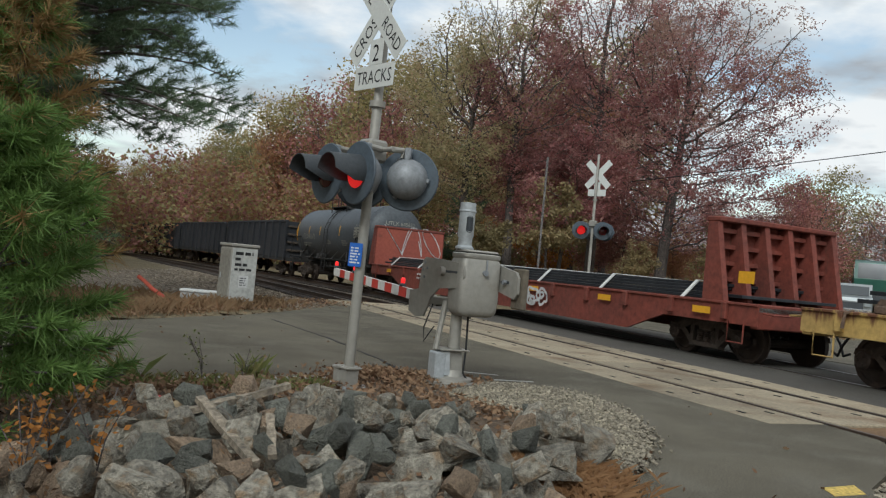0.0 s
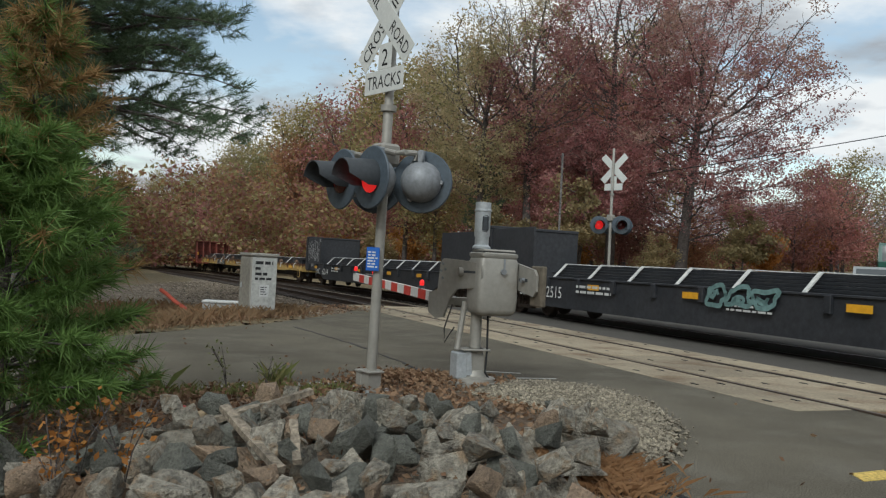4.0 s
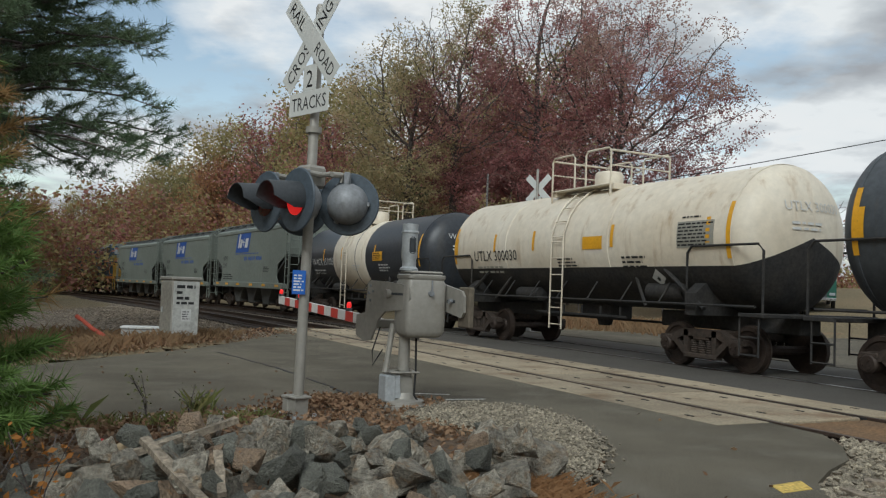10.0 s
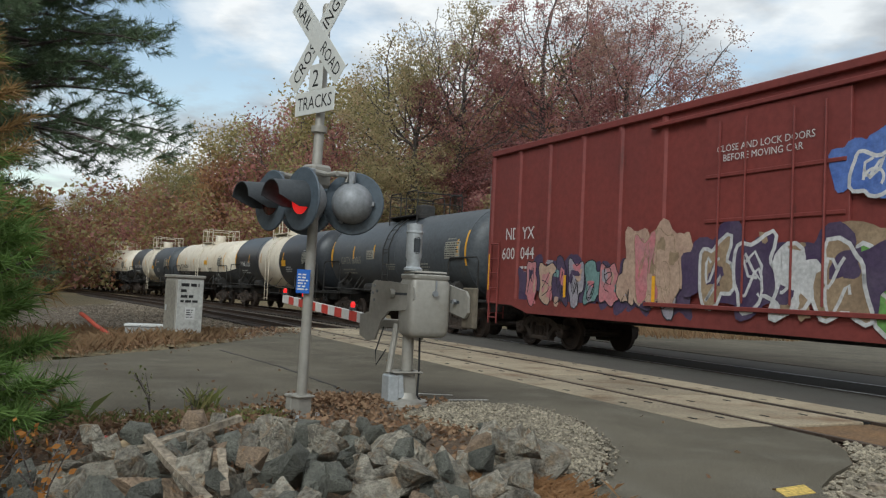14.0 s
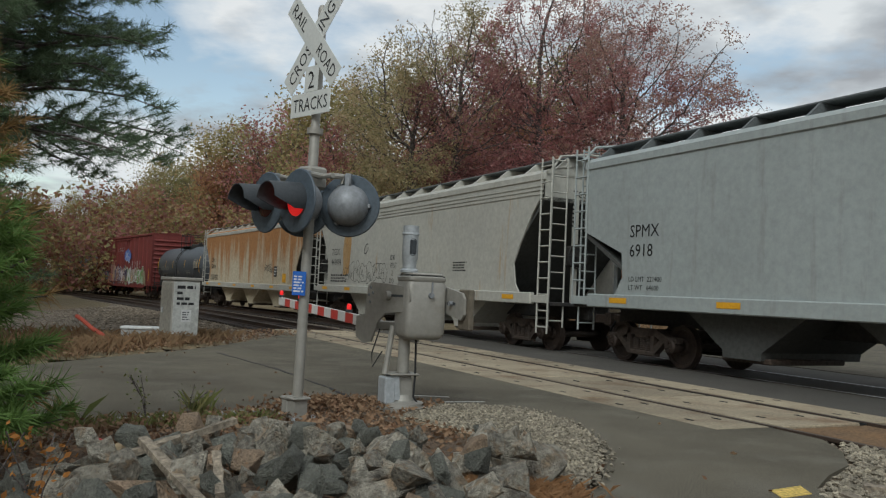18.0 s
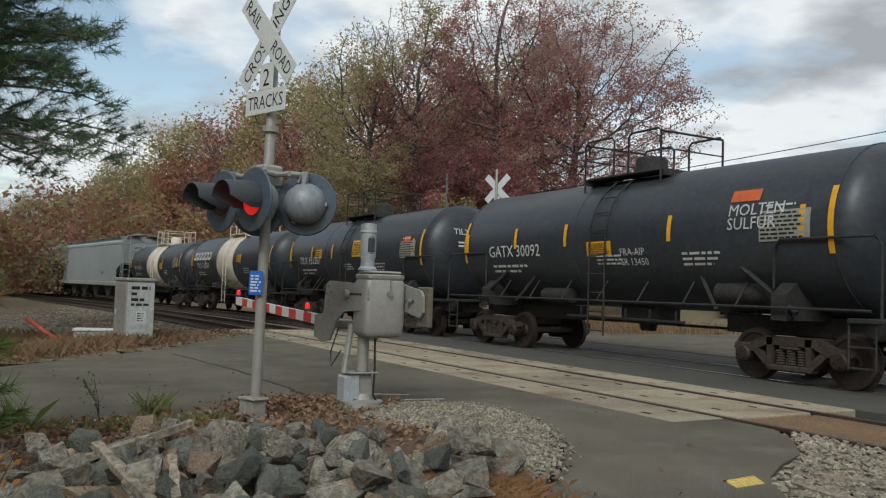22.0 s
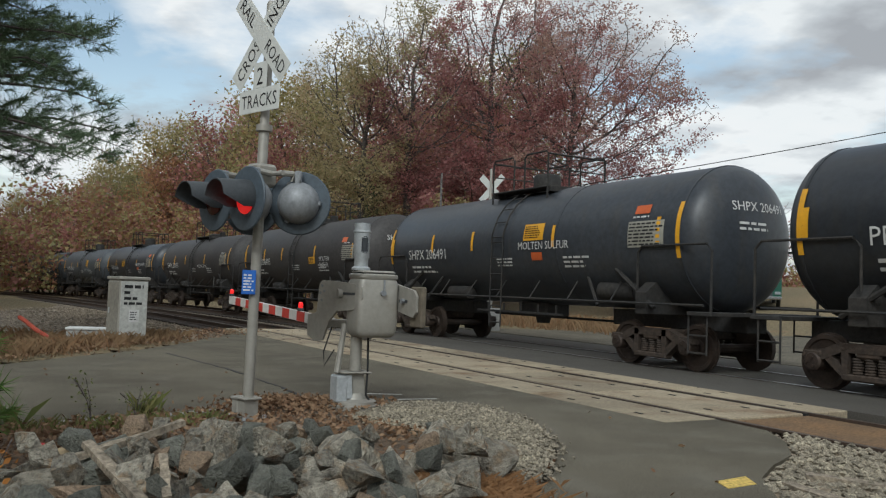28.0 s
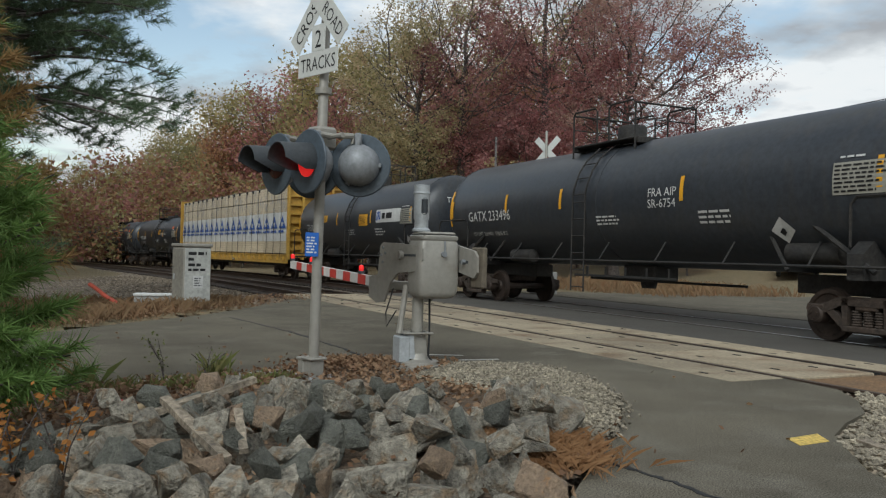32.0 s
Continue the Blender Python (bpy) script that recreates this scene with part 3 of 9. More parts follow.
def make_ballast():
    for lo, hi in ((18.0, 300.0), (-50.0, 6.2)):
        run = stretch(lo, hi, 4)
        wide = 14.0 if lo > 0 else 9.8
        ob = part("ballast", sweep([(-wide, -0.41), (-wide + 1.5, -0.36), (-8.2, -0.3), (-6.2, -0.26), (-5.4, -0.235), (-2.6, -0.235), (0, -0.25), (1.6, -0.235), (2.6, -0.45), (2.6, -0.8), (-wide, -0.8)], run, FAR), BALLAST)
        ob.matrix_basis = LOCAL
        tagged(ob, "grey crushed-stone ballast bed under the tracks", "ballast", kind="structure")
    # loose stones lying on the bed and its shoulders
    rng = random.Random(11)
    sh = Shape()
    vs, fs = [], []

    def stone(b, a, z, r):
        k = len(vs)
        t = rng.uniform(0, 6.28)
        for i in range(4):
            ang = t + i * 1.57 + rng.uniform(-0.3, 0.3)
            vs.append((b + r * math.cos(ang) * rng.uniform(0.7, 1.2), a + r * math.sin(ang) * rng.uniform(0.7, 1.2), z + rng.uniform(-0.2, 0.3) * r))
        vs.append((b + rng.uniform(-0.5, 0.5) * r, a + rng.uniform(-0.5, 0.5) * r, z + r * rng.uniform(0.25, 0.6)))
        vs.append((b, a, z - r * 0.6))
        fs.extend([(k, k + 1, k + 4), (k + 1, k + 2, k + 4), (k + 2, k + 3, k + 4), (k + 3, k, k + 4), (k + 1, k, k + 5), (k + 2, k + 1, k + 5), (k + 3, k + 2, k + 5), (k, k + 3, k + 5)])

    for _ in range(24000):
        s = 20.0 + rng.random() ** 1.6 * 50
        off = rng.uniform(-9.8, -2.0)
        if -5.55 < off < -3.05 and rng.random() < 0.6:
            continue
        b, a = beside(s, off)
        if a < 19.9 + (b - 4.2) * 0.85 and b < 9.6 or b < 2.9 + (a - 19) * 0.03 and a < 30:
            continue
        z = -0.235 if off > -5.4 else -0.235 - (-5.4 - off) * 0.035
        stone(b, a, z + drop(s), rng.uniform(0.022, 0.05))
    for _ in range(11000):
        s = 21.0 + rng.random() ** 1.4 * 30
        off = rng.uniform(-13.5, -5.4)
        b, a = beside(s, off)
        if a < 20.2 + (b - 3.0) * 0.7:
            continue
        stone(b, a, -0.235 - (-5.4 - off) * 0.02 + drop(s), rng.uniform(0.03, 0.065))
    for _ in range(5200):
        b, a = rng.uniform(4.4, 9.6), rng.uniform(0.3, 6.6)
        edge = 4.5 + max(0, (a - 3.4)) * 0.72
        if b < edge + rng.uniform(-0.1, 0.25) or 7.2 < b < 9.0 and rng.random() < 0.5 or a > 6.2 - 0.0 * b and b < 6.5:
            continue
        stone(b, a, -0.045 if b < 7.25 else -0.19, rng.uniform(0.02, 0.05))
    ob = part("ballast_stones", sh.add(vs, fs), BALLAST)
    ob.matrix_basis = LOCAL
    tagged(ob, "loose angular grey ballast stones beside the track", "stones", kind="stuff")


make_ballast()


def make_panels():
    deck = thing("crossing_deck", LOCAL, "weathered concrete crossing panels between and beside the rails", "crossing deck", kind="structure")
    rng = random.Random(3)
    for lo, hi in ((6.5, NEAR - 0.7525 - 0.06), (NEAR - 0.7525 + 0.115, NEAR + 0.7525 - 0.115), (NEAR + 0.7525 + 0.06, 9.6)):
        a = 6.5
        while a < 23.6:
            ln = 2.44
            sh = Shape().box(lo + 0.008, hi - 0.008, a + 0.018, min(a + ln, 24) - 0.018, -0.15, -0.006 + rng.uniform(-0.004, 0.004), 0.012)
            panel = part("panel", sh, CONCRETE, deck)
            slots = Shape()
            for f in (0.25, 0.75):
                for k in range(2):
                    y = a + ln * (k + 0.5) / 2
                    x = lo + (hi - lo) * f
                    slots.box(x - 0.018, x + 0.018, y - 0.06, y + 0.06, -0.02, -0.001)
            part("lifting_slot", slots, RUBBER, panel, "dark recessed lifting slot")["kind"] = "stuff"
            a += ln
    for o in (-0.7525, 0.7525):
        for d in (-0.06 if o < 0 else 0.048, ):
            part("rubber_seal", Shape().box(NEAR + o - 0.062, NEAR + o - 0.037, 6.5, 24, -0.15, -0.012), RUBBER, deck)
            part("rubber_seal", Shape().box(NEAR + o + 0.037, NEAR + o + (0.115 if o < 0 else 0.062), 6.5, 24, -0.15, -0.045), RUBBER, deck)


make_panels()
dirt = part("dirt_fill", Shape().prism([(NEAR - 0.7, 4.6), (NEAR + 0.7, 4.4), (NEAR + 0.7, 6.5), (NEAR - 0.7, 6.5)], -0.3, -0.035, "z"), RUSTDIRT)
dirt.matrix_basis = LOCAL
tagged(dirt, "brown dirt packed between the rails", "dirt", kind="structure")

# ---- railway cars ----
STEEL_DARK = surface("truck_steel", (0.045, 0.035, 0.028), (0.07, 0.048, 0.035), 0.85, 0.1, big=3, fine=15, grain=0.2, bump=0.25)
WHEEL = surface("wheel_steel", (0.04, 0.03, 0.025), (0.06, 0.042, 0.032), 0.6, 0.4, big=4, fine=20)
WHEELRIM = surface("wheel_rim", (0.3, 0.29, 0.28), rough=0.35, metal=0.8, bump=0.02)
UNDER = surface("underframe_black", (0.022, 0.022, 0.022), (0.04, 0.035, 0.03), 0.8, big=2, fine=14, grain=0.2)
TANKBLACK = surface("tank_black", (0.025, 0.029, 0.035), (0.035, 0.039, 0.045), 0.4, big=0.5, fine=9, grain=0.12, bump=0.03, stain=(0.04, 0.038, 0.036), stain_at=(0.5, 0.8), stain_scale=1.4, streak=True, random_tone=0.3)
TANKGREY = surface("tank_faded_grey", (0.07, 0.079, 0.087), (0.05, 0.056, 0.063), 0.5, big=0.5, fine=9, grain=0.12, bump=0.03, stain=(0.075, 0.07, 0.065), stain_scale=1.2, streak=True)
TANKBROWN = surface("tank_sooty_brown", (0.045, 0.041, 0.039), (0.032, 0.03, 0.03), 0.6, big=0.6, fine=9, grain=0.15, bump=0.04, stain=(0.05, 0.042, 0.036), stain_scale=1.2, streak=True)
TANKWHITE = surface("tank_white", (0.68, 0.62, 0.51), (0.57, 0.49, 0.37), 0.5, big=0.5, fine=6, grain=0.04, bump=0.02, stain=(0.36, 0.24, 0.13), stain_at=(0.56, 0.8), stain_scale=1.1, streak=True)
DECALWHITE = surface("decal_white", (0.6, 0.6, 0.58), rough=0.6, grain=0.05, bump=0)
DECALCREAM = surface("decal_faded", (0.33, 0.32, 0.27), rough=0.7, grain=0.05, bump=0)
DECALYELLOW = surface("reflector_yellow", (0.72, 0.36, 0.02), (0.6, 0.3, 0.02), rough=0.4, grain=0.05, bump=0)
DECALORANGE = surface("placard_orange", (0.6, 0.12, 0.03), rough=0.5, grain=0.05, bump=0)
HOPPERGREY = surface("hopper_grey", (0.185, 0.208, 0.18), (0.158, 0.177, 0.155), 0.6, big=0.4, fine=8, grain=0.06, bump=0.02, stain=(0.14, 0.14, 0.12), stain_at=(0.55, 0.85), stain_scale=1.3, streak=True)
HOPPERLIGHT = surface("hopper_light_grey", (0.33, 0.36, 0.35), (0.29, 0.315, 0.305), 0.6, big=0.4, fine=8, grain=0.05, bump=0.02, stain=(0.22, 0.22, 0.2), stain_at=(0.55, 0.85), stain_scale=1.3, streak=True)
HOPPERWARM = surface("hopper_warm_grey", (0.42, 0.41, 0.36), (0.36, 0.35, 0.31), 0.6, big=0.4, fine=8, grain=0.06, bump=0.02, stain=(0.36, 0.22, 0.09), stain_at=(0.62, 0.8), stain_scale=1.0, streak=True)
HOPPERRUST = surface("hopper_rusty_cream", (0.5, 0.44, 0.32), (0.42, 0.35, 0.24), 0.7, big=0.55, fine=8, grain=0.1, bump=0.03, stain=(0.35, 0.165, 0.06), stain_at=(0.42, 0.6), stain_scale=0.6, streak=True, from_top=(2.55, 0.13))
GALVROOF = surface("galvanised_walk", (0.16, 0.17, 0.17), (0.12, 0.13, 0.13), 0.6, 0.3, fine=25)
# shade under the hopper bodies, put into a darker grey
SLOPESHADE = surface("slope_sheet_shadow_grey", (0.07, 0.072, 0.066), (0.05, 0.05, 0.047), 0.75, fine=12)
BOXRED = surface("boxcar_red", (0.19, 0.038, 0.032), (0.15, 0.033, 0.029), 0.6, big=0.5, fine=8, grain=0.08, bump=0.03, stain=(0.09, 0.03, 0.025), stain_scale=1.2, streak=True)
FLATRED = surface("flatcar_red", (0.19, 0.045, 0.03), (0.13, 0.04, 0.03), 0.7, big=0.8, fine=9, grain=0.15, bump=0.05, stain=(0.1, 0.045, 0.03), stain_scale=2, streak=True)
FLATYELLOW = surface("flatcar_yellow", (0.46, 0.31, 0.1), (0.37, 0.24, 0.09), 0.65, big=0.8, fine=9, grain=0.12, bump=0.04, stain=(0.12, 0.05, 0.025), stain_at=(0.5, 0.66), stain_scale=1.6, streak=True, from_top=(0.98, 1.1))
HITCH = surface("hitch_brown", (0.14, 0.09, 0.06), (0.09, 0.06, 0.045), 0.85, big=3, fine=14, grain=0.2, bump=0.1)
FLATREDPLATE = surface("flatcar_red_plate", (0.34, 0.085, 0.055), (0.28, 0.07, 0.05), 0.65, big=0.8, fine=9, grain=0.08, bump=0.03, stain=(0.2, 0.06, 0.04), stain_scale=2)
BEAMYELLOW = surface("centerbeam_yellow", (0.48, 0.29, 0.05), (0.4, 0.23, 0.05), 0.6, big=0.8, fine=9, grain=0.1, bump=0.03, stain=(0.2, 0.11, 0.05), stain_scale=2, streak=True)
FLATBLACK = surface("flatcar_black", (0.022, 0.024, 0.028), (0.035, 0.036, 0.04), 0.6, big=0.8, fine=9, grain=0.15, bump=0.04)
PLATE = surface("steel_plate", (0.022, 0.025, 0.03), (0.04, 0.042, 0.046), 0.45, 0.3, big=2, fine=12)
STRAP = surface("white_strap", (0.6, 0.6, 0.57), rough=0.6, bump=0.02)
LOCOBLUE = surface("loco_blue", (0.022, 0.062, 0.1), (0.03, 0.058, 0.082), 0.55, big=0.5, fine=8, grain=0.08, bump=0.02, stain=(0.05, 0.055, 0.06), stain_at=(0.55, 0.85), stain_scale=1.2, streak=True)
LOCODIRT = surface("loco_dusty_blue", (0.06, 0.062, 0.06), (0.04, 0.05, 0.06), 0.75, big=0.7, fine=9, grain=0.12, bump=0.03)
LOCOGOLD = surface("loco_gold", (0.42, 0.255, 0.04), (0.34, 0.21, 0.05), 0.5, big=0.8, fine=9, grain=0.08, bump=0.02)
LOCOSTRIPE = surface("loco_sill_orange", (0.5, 0.2, 0.03), (0.38, 0.17, 0.05), 0.55, fine=9, grain=0.1, bump=0.02)
LOCOUNDER = surface("loco_underframe", (0.08, 0.062, 0.047), (0.05, 0.04, 0.032), 0.85, big=2, fine=12, grain=0.2, bump=0.15)
GLASS = surface("dark_glass", (0.04, 0.05, 0.055), rough=0.08, bump=0, grain=0.0, spec=0.8)
# sky reflection put into the pane's pale colour; also serves headlight lenses
PALEGLASS = surface("sky_lit_glass", (0.3, 0.33, 0.34), rough=0.1, bump=0, grain=0.0, spec=0.8)
LUMBER = surface("sawn_lumber", (0.56, 0.47, 0.33), (0.47, 0.39, 0.27), 0.85, big=1.5, fine=12, grain=0.12, bump=0.05, random_tone=0.12)
WRAP = surface("plastic_wrap", (0.62, 0.62, 0.6), (0.52, 0.52, 0.5), 0.35, big=1.2, fine=5, grain=0.06, bump=0.3)
LOGOBLUE = surface("logo_blue", (0.03, 0.1, 0.36), rough=0.5, bump=0.02, grain=0.04)
FILM = clear_film("clear_film")
# grille shade put into a darker hood blue; also joints, window frames, emblem
HOODBLUE = surface("hood_shadow_blue", (0.02, 0.035, 0.06), rough=0.7, fine=12)

PARTS = {}


def shared(key, make):
    """A mesh that alike parts share."""
    if key not in PARTS:
        PARTS[key] = make()
    return PARTS[key]


def wheelset_mesh():
    sh = Shape()
    for y, d in ((0.7175, 1), (-0.7175, -1)):
        sh.lathe([(y - 0.03 * d, 0.448), (y - 0.0 * d, 0.448), (y + 0.001 * d, 0.425), (y + 0.1 * d, 0.418), (y + 0.1 * d, 0.35), (y + 0.075 * d, 0.33), (y + 0.05 * d, 0.16), (y + 0.1 * d, 0.13), (y + 0.1 * d, 0.075), (y + 0.34 * d, 0.07)], 24, "y")
    sh.tube([(0, -0.8, 0), (0, 0.8, 0)], 0.085, 8)
    for y in (1.165, -1.165):
        for k in range(3):
            t = k * 2.094
            sh.tube([(0.07 * math.cos(t), y - 0.02, 0.07 * math.sin(t)), (0.07 * math.cos(t), y + 0.02, 0.07 * math.sin(t))], 0.02, 6)
    return sh.mesh("wheelset", WHEEL, True)


def rim_mesh():
    sh = Shape()
    sh.lathe([(0.815, 0.4185), (0.8185, 0.4165), (0.8185, 0.372), (0.815, 0.37)], 24, "y")
    return sh.mesh("rim", WHEELRIM, True)


def sideframe_mesh():
    sh = Shape()
    top = [(-1.08, 0.50), (-1.05, 0.60), (-0.75, 0.62), (-0.45, 0.74), (0.45, 0.74), (0.75, 0.62), (1.05, 0.60), (1.08, 0.50), (0.72, 0.47), (0.42, 0.60), (-0.42, 0.60), (-0.72, 0.47)]
    sh.prism(top, -0.09, 0.09)
    for d in (-1, 1):
        sh.prism([(0.72 * d, 0.50), (0.42 * d, 0.24), (0.30 * d, 0.22), (0.34 * d, 0.34), (0.62 * d, 0.56)], -0.08, 0.08)
        sh.prism([(0.30 * d, 0.72), (0.42 * d, 0.72), (0.40 * d, 0.24), (0.32 * d, 0.24)], -0.09, 0.09)
        sh.box(0.74 * d if d > 0 else -1.04, 1.04 if d > 0 else 0.74 * d, -0.11, 0.11, 0.50, 0.60, 0.02)
    sh.box(-0.42, 0.42, -0.10, 0.10, 0.19, 0.29, 0.02)
    return sh.mesh("sideframe", STEEL_DARK)


def bearing_mesh():
    sh = Shape()
    sh.lathe([(-0.08, 0.15), (0.1, 0.15), (0.13, 0.12), (0.135, 0.0)], 14, "y")
    return sh.mesh("bearing", WHEEL, True)


def spring_mesh():
    sh = Shape()
    for x in (0.0,):
        prof = []
        for i in range(13):
            prof.append((0.29 + 0.02 * i, 0.085 if i % 2 else 0.07))
        sh.lathe(prof, 10, "z", centre=(x, 0, 0))
    return sh.mesh("spring", STEEL_DARK, True)


def bolster_mesh():
    sh = Shape()
    sh.box(-0.2, 0.2, -1.1, 1.1, 0.52, 0.72, 0.03)
    sh.box(-0.9, 0.9, -0.45, -0.38, 0.35, 0.42).box(-0.9, 0.9, 0.38, 0.45, 0.35, 0.42)
    return sh.mesh("truck", STEEL_DARK)


WHEELS = []


def add_truck(car, x):
    tr = part("truck", shared("truck", bolster_mesh), None, car, m=pose(x, 0, 0))
    for y in (-1.02, 1.02):
        part("sideframe", shared("sideframe", sideframe_mesh), None, tr, m=pose(0, y, 0))
        for dx in (-0.2, 0.0, 0.2):
            part("spring", shared("spring", spring_mesh), None, tr, m=pose(dx, y, 0))
    for dx in (-0.89, 0.89):
        ws = part("wheelset", shared("wheelset", wheelset_mesh), None, tr, m=pose(dx, 0, 0.42))
        WHEELS.append((ws, dx, car))
        for y, r in ((1.02, 0), (-1.02, 180)):
            part("bearing", shared("bearing", bearing_mesh), None, tr, m=pose(dx, y, 0.43, 0, 0, r))
    return tr


def coupler_mesh():
    sh = Shape()
    sh.box(0, 0.5, -0.09, 0.09, 0.74, 0.95, 0.02)
    sh.prism([(0.45, -0.15), (0.66, -0.17), (0.74, -0.05), (0.66, 0.02), (0.66, 0.13), (0.5, 0.16)], 0.70, 0.99, "z")
    return sh.mesh("coupler", STEEL_DARK)


def hose_mesh():
    sh = Shape()
    sh.tube([(0.1, 0.35, 0.8), (0.3, 0.33, 0.55), (0.5, 0.2, 0.36), (0.72, 0.1, 0.42)], 0.025, 5)
    return sh.mesh("brake_hose", RUBBER, True)


def add_ends(car, half):
    for d, r in ((1, 0), (-1, 180)):
        part("coupler", shared("coupler", coupler_mesh), None, car, m=pose(d * (half - 0.62), 0, 0, 0, 0, r))
        part("brake_hose", shared("hose", hose_mesh), None, car, m=pose(d * (half - 0.62), 0, 0, 0, 0, r))


def decal(car, name, flat, x, z, material, y=None, radius=None, zc=0.0, label="", lift=0.006, end=0, slant=0.0):
    """A flat outline laid on the side that faces the road, its left bottom corner x metres along and z up; rolled onto a shell where radius is given."""
    v, f = flat
    sh = Shape()
    if radius is None:
        sh.add([(x - p[0], y + lift, z + p[1]) for p in v], f)
    else:
        r = radius + lift
        sh.add([(x - p[0], r * math.cos((z + p[1] - zc) / radius), zc + r * math.sin((z + p[1] - zc) / radius)) for p in v], f)
    return part(name, sh, material, car, label)


def ladder(sh, x, y, z0, z1, w=0.42, r=0.018, step=0.38, axis="x"):
    for d in (-w / 2, w / 2):
        p = (x + d, y) if axis == "x" else (x, y + d)
        sh.tube([(*p, z0), (*p, z1)], r, 5)
    z = z0 + 0.15
    while z < z1:
        p0, p1 = ((x - w / 2, y, z), (x + w / 2, y, z)) if axis == "x" else ((x, y - w / 2, z), (x, y + w / 2, z))
        sh.tube([p0, p1], r * 0.8, 4)
        z += step
    return sh


CARS = []   # (thing, its middle along the train, half the distance between trucks)


def new_car(name, lead, tail, label, category, group="cars of the train"):
    car = thing(name, pose(0, 0, 0), label, category, group)
    length = lead - tail
    CARS.append((car, (lead + tail) / 2 + 0.45, length / 2 - 2.2))
    return car, length / 2


def tank_car(lead, tail, label, number="", base=TANKBLACK, band=None, upper=None, r=1.38, zc=2.45, marks=(), seed=0, platform="black", lid="dome", reflect=(), faded=False, mid=0.0, weights=()):
    car, half = new_car("tank_car", lead, tail, label, "tank car")
    rng = random.Random(seed)
    hs = half - 0.62
    prof = [(-hs, 0.0)]
    for i in range(1, 8):
        t = i / 7 * math.pi / 2
        prof.append((-hs + 0.62 * (1 - math.cos(t)), r * math.sin(t)))
    prof += [(-s, q) for s, q in reversed(prof)]
    if upper:
        sh = Shape().lathe(prof, 40, "x", a0=math.radians(-23), a1=math.radians(203), centre=(0, 0, zc))
        part("upper_shell", sh, upper, car, "cream insulated upper shell", smooth=True)
        sh = Shape().lathe(prof, 32, "x", a0=math.radians(203), a1=math.radians(337), centre=(0, 0, zc))
        part("lower_shell", sh, base, car, "black lower shell", smooth=True)
    else:
        part("shell", Shape().lathe(prof, 48, "x", centre=(0, 0, zc)), base, car, smooth=True)
    for x in [-hs + 0.62, hs - 0.62] + [rng.uniform(-0.35, 0.35) * hs] + ([0.42 * hs, -0.3 * hs] if upper else []):
        lo, hi = (math.radians(-23), math.radians(203)) if upper else (0.0, 2 * math.pi)
        part("jacket_seam", Shape().lathe([(x - 0.03, r), (x - 0.025, r + 0.01), (x + 0.025, r + 0.01), (x + 0.03, r)], 40, "x", a0=lo, a1=hi, centre=(0, 0, zc)), upper or base, car, smooth=True)
    if band:
        x0, x1, m = band
        part("painted_band", Shape().lathe([(x0, r), (x0 + 0.01, r + 0.006), (x1 - 0.01, r + 0.006), (x1, r)], 48, "x", centre=(0, 0, zc)), m, car, "dirty white painted band", smooth=True)
    rr = r + 0.007
    # underframe
    for d in (-1, 1):
        sh = Shape().box(min(d * (half - 4.2), d * (half - 0.65)), max(d * (half - 4.2), d * (half - 0.65)), -0.27, 0.27, 0.72, 1.05, 0.02)
        part("stub_sill", sh, UNDER, car)
        x = d * (half - 2.2)
        part("bolster", Shape().prism([(-1.35, 1.0), (1.35, 1.0), (1.36, 1.4), (1.1, 1.6), (-1.1, 1.6), (-1.36, 1.4)], x - 0.14, x + 0.14, "x"), UNDER, car)
        part("end_platform", Shape().box(min(d * (half - 0.95), d * (half - 0.4)), max(d * (half - 0.95), d * (half - 0.4)), -1.45, 1.45, 1.02, 1.09, 0.01), UNDER, car)
        xe = d * (half - 0.45)
        for y in (1.4, -1.4):
            rail = Shape().tube([(xe, y, 1.09), (xe, y, 2.15), (xe - d * 0.12, y, 2.27), (xe - d * 1.7, y, 2.27), (xe - d * 1.82, y * 0.99, 2.15), (xe - d * 1.82, y * 0.985, 1.5)], 0.024, 6)
            rail.tube([(xe - d * 0.08, y, 0.35), (xe - d * 0.08, y, 1.05)], 0.018, 5).tube([(xe - d * 0.5, y, 0.35), (xe - d * 0.5, y, 1.05)], 0.018, 5)
            rail.tube([(xe - d * 0.08, y, 0.38), (xe - d * 0.5, y, 0.38)], 0.018, 5).tube([(xe - d * 0.08, y, 0.68), (xe - d * 0.5, y, 0.68)], 0.018, 5)
            part("end_handrail", rail, UNDER, car, smooth=True)
        st = Shape()
        st.tube([(x + d * 0.3, 1.3, 1.12), (x - d * 0.85, 1.22, 1.85)], 0.045, 6).tube([(x - d * 1.3, 1.3, 1.12), (x - d * 1.9, 1.1, 1.8)], 0.035, 6)
        part("brace", st, UNDER, car)
        add_truck(car, x)
    run = Shape()
    for y in (1.42, -1.42):
        run.tube([(-(half - 0.6), y, 1.2), (half - 0.6, y, 1.2)], 0.026, 6)
        for k in range(7):
            x = (k - 3) / 3 * (half - 3.0)
            run.tube([(x, y, 1.2), (x, y * 0.8, 1.6)], 0.018, 5)
    part("side_handrail", run, UNDER, car, smooth=True)
    gear = Shape()
    gear.box(-0.6, 0.5, -0.35, 0.35, 0.75, 1.14, 0.05).tube([(-1.9, 0.9, 0.85), (1.6, 0.9, 0.85)], 0.03, 5).tube([(-2.6, -0.3, 0.75), (2.6, -0.3, 0.75)], 0.03, 5)
    for k in range(5):
        gear.box(-1.7 + k * 0.7, -1.67 + k * 0.7, 0.88, 0.92, 0.82, 1.06)
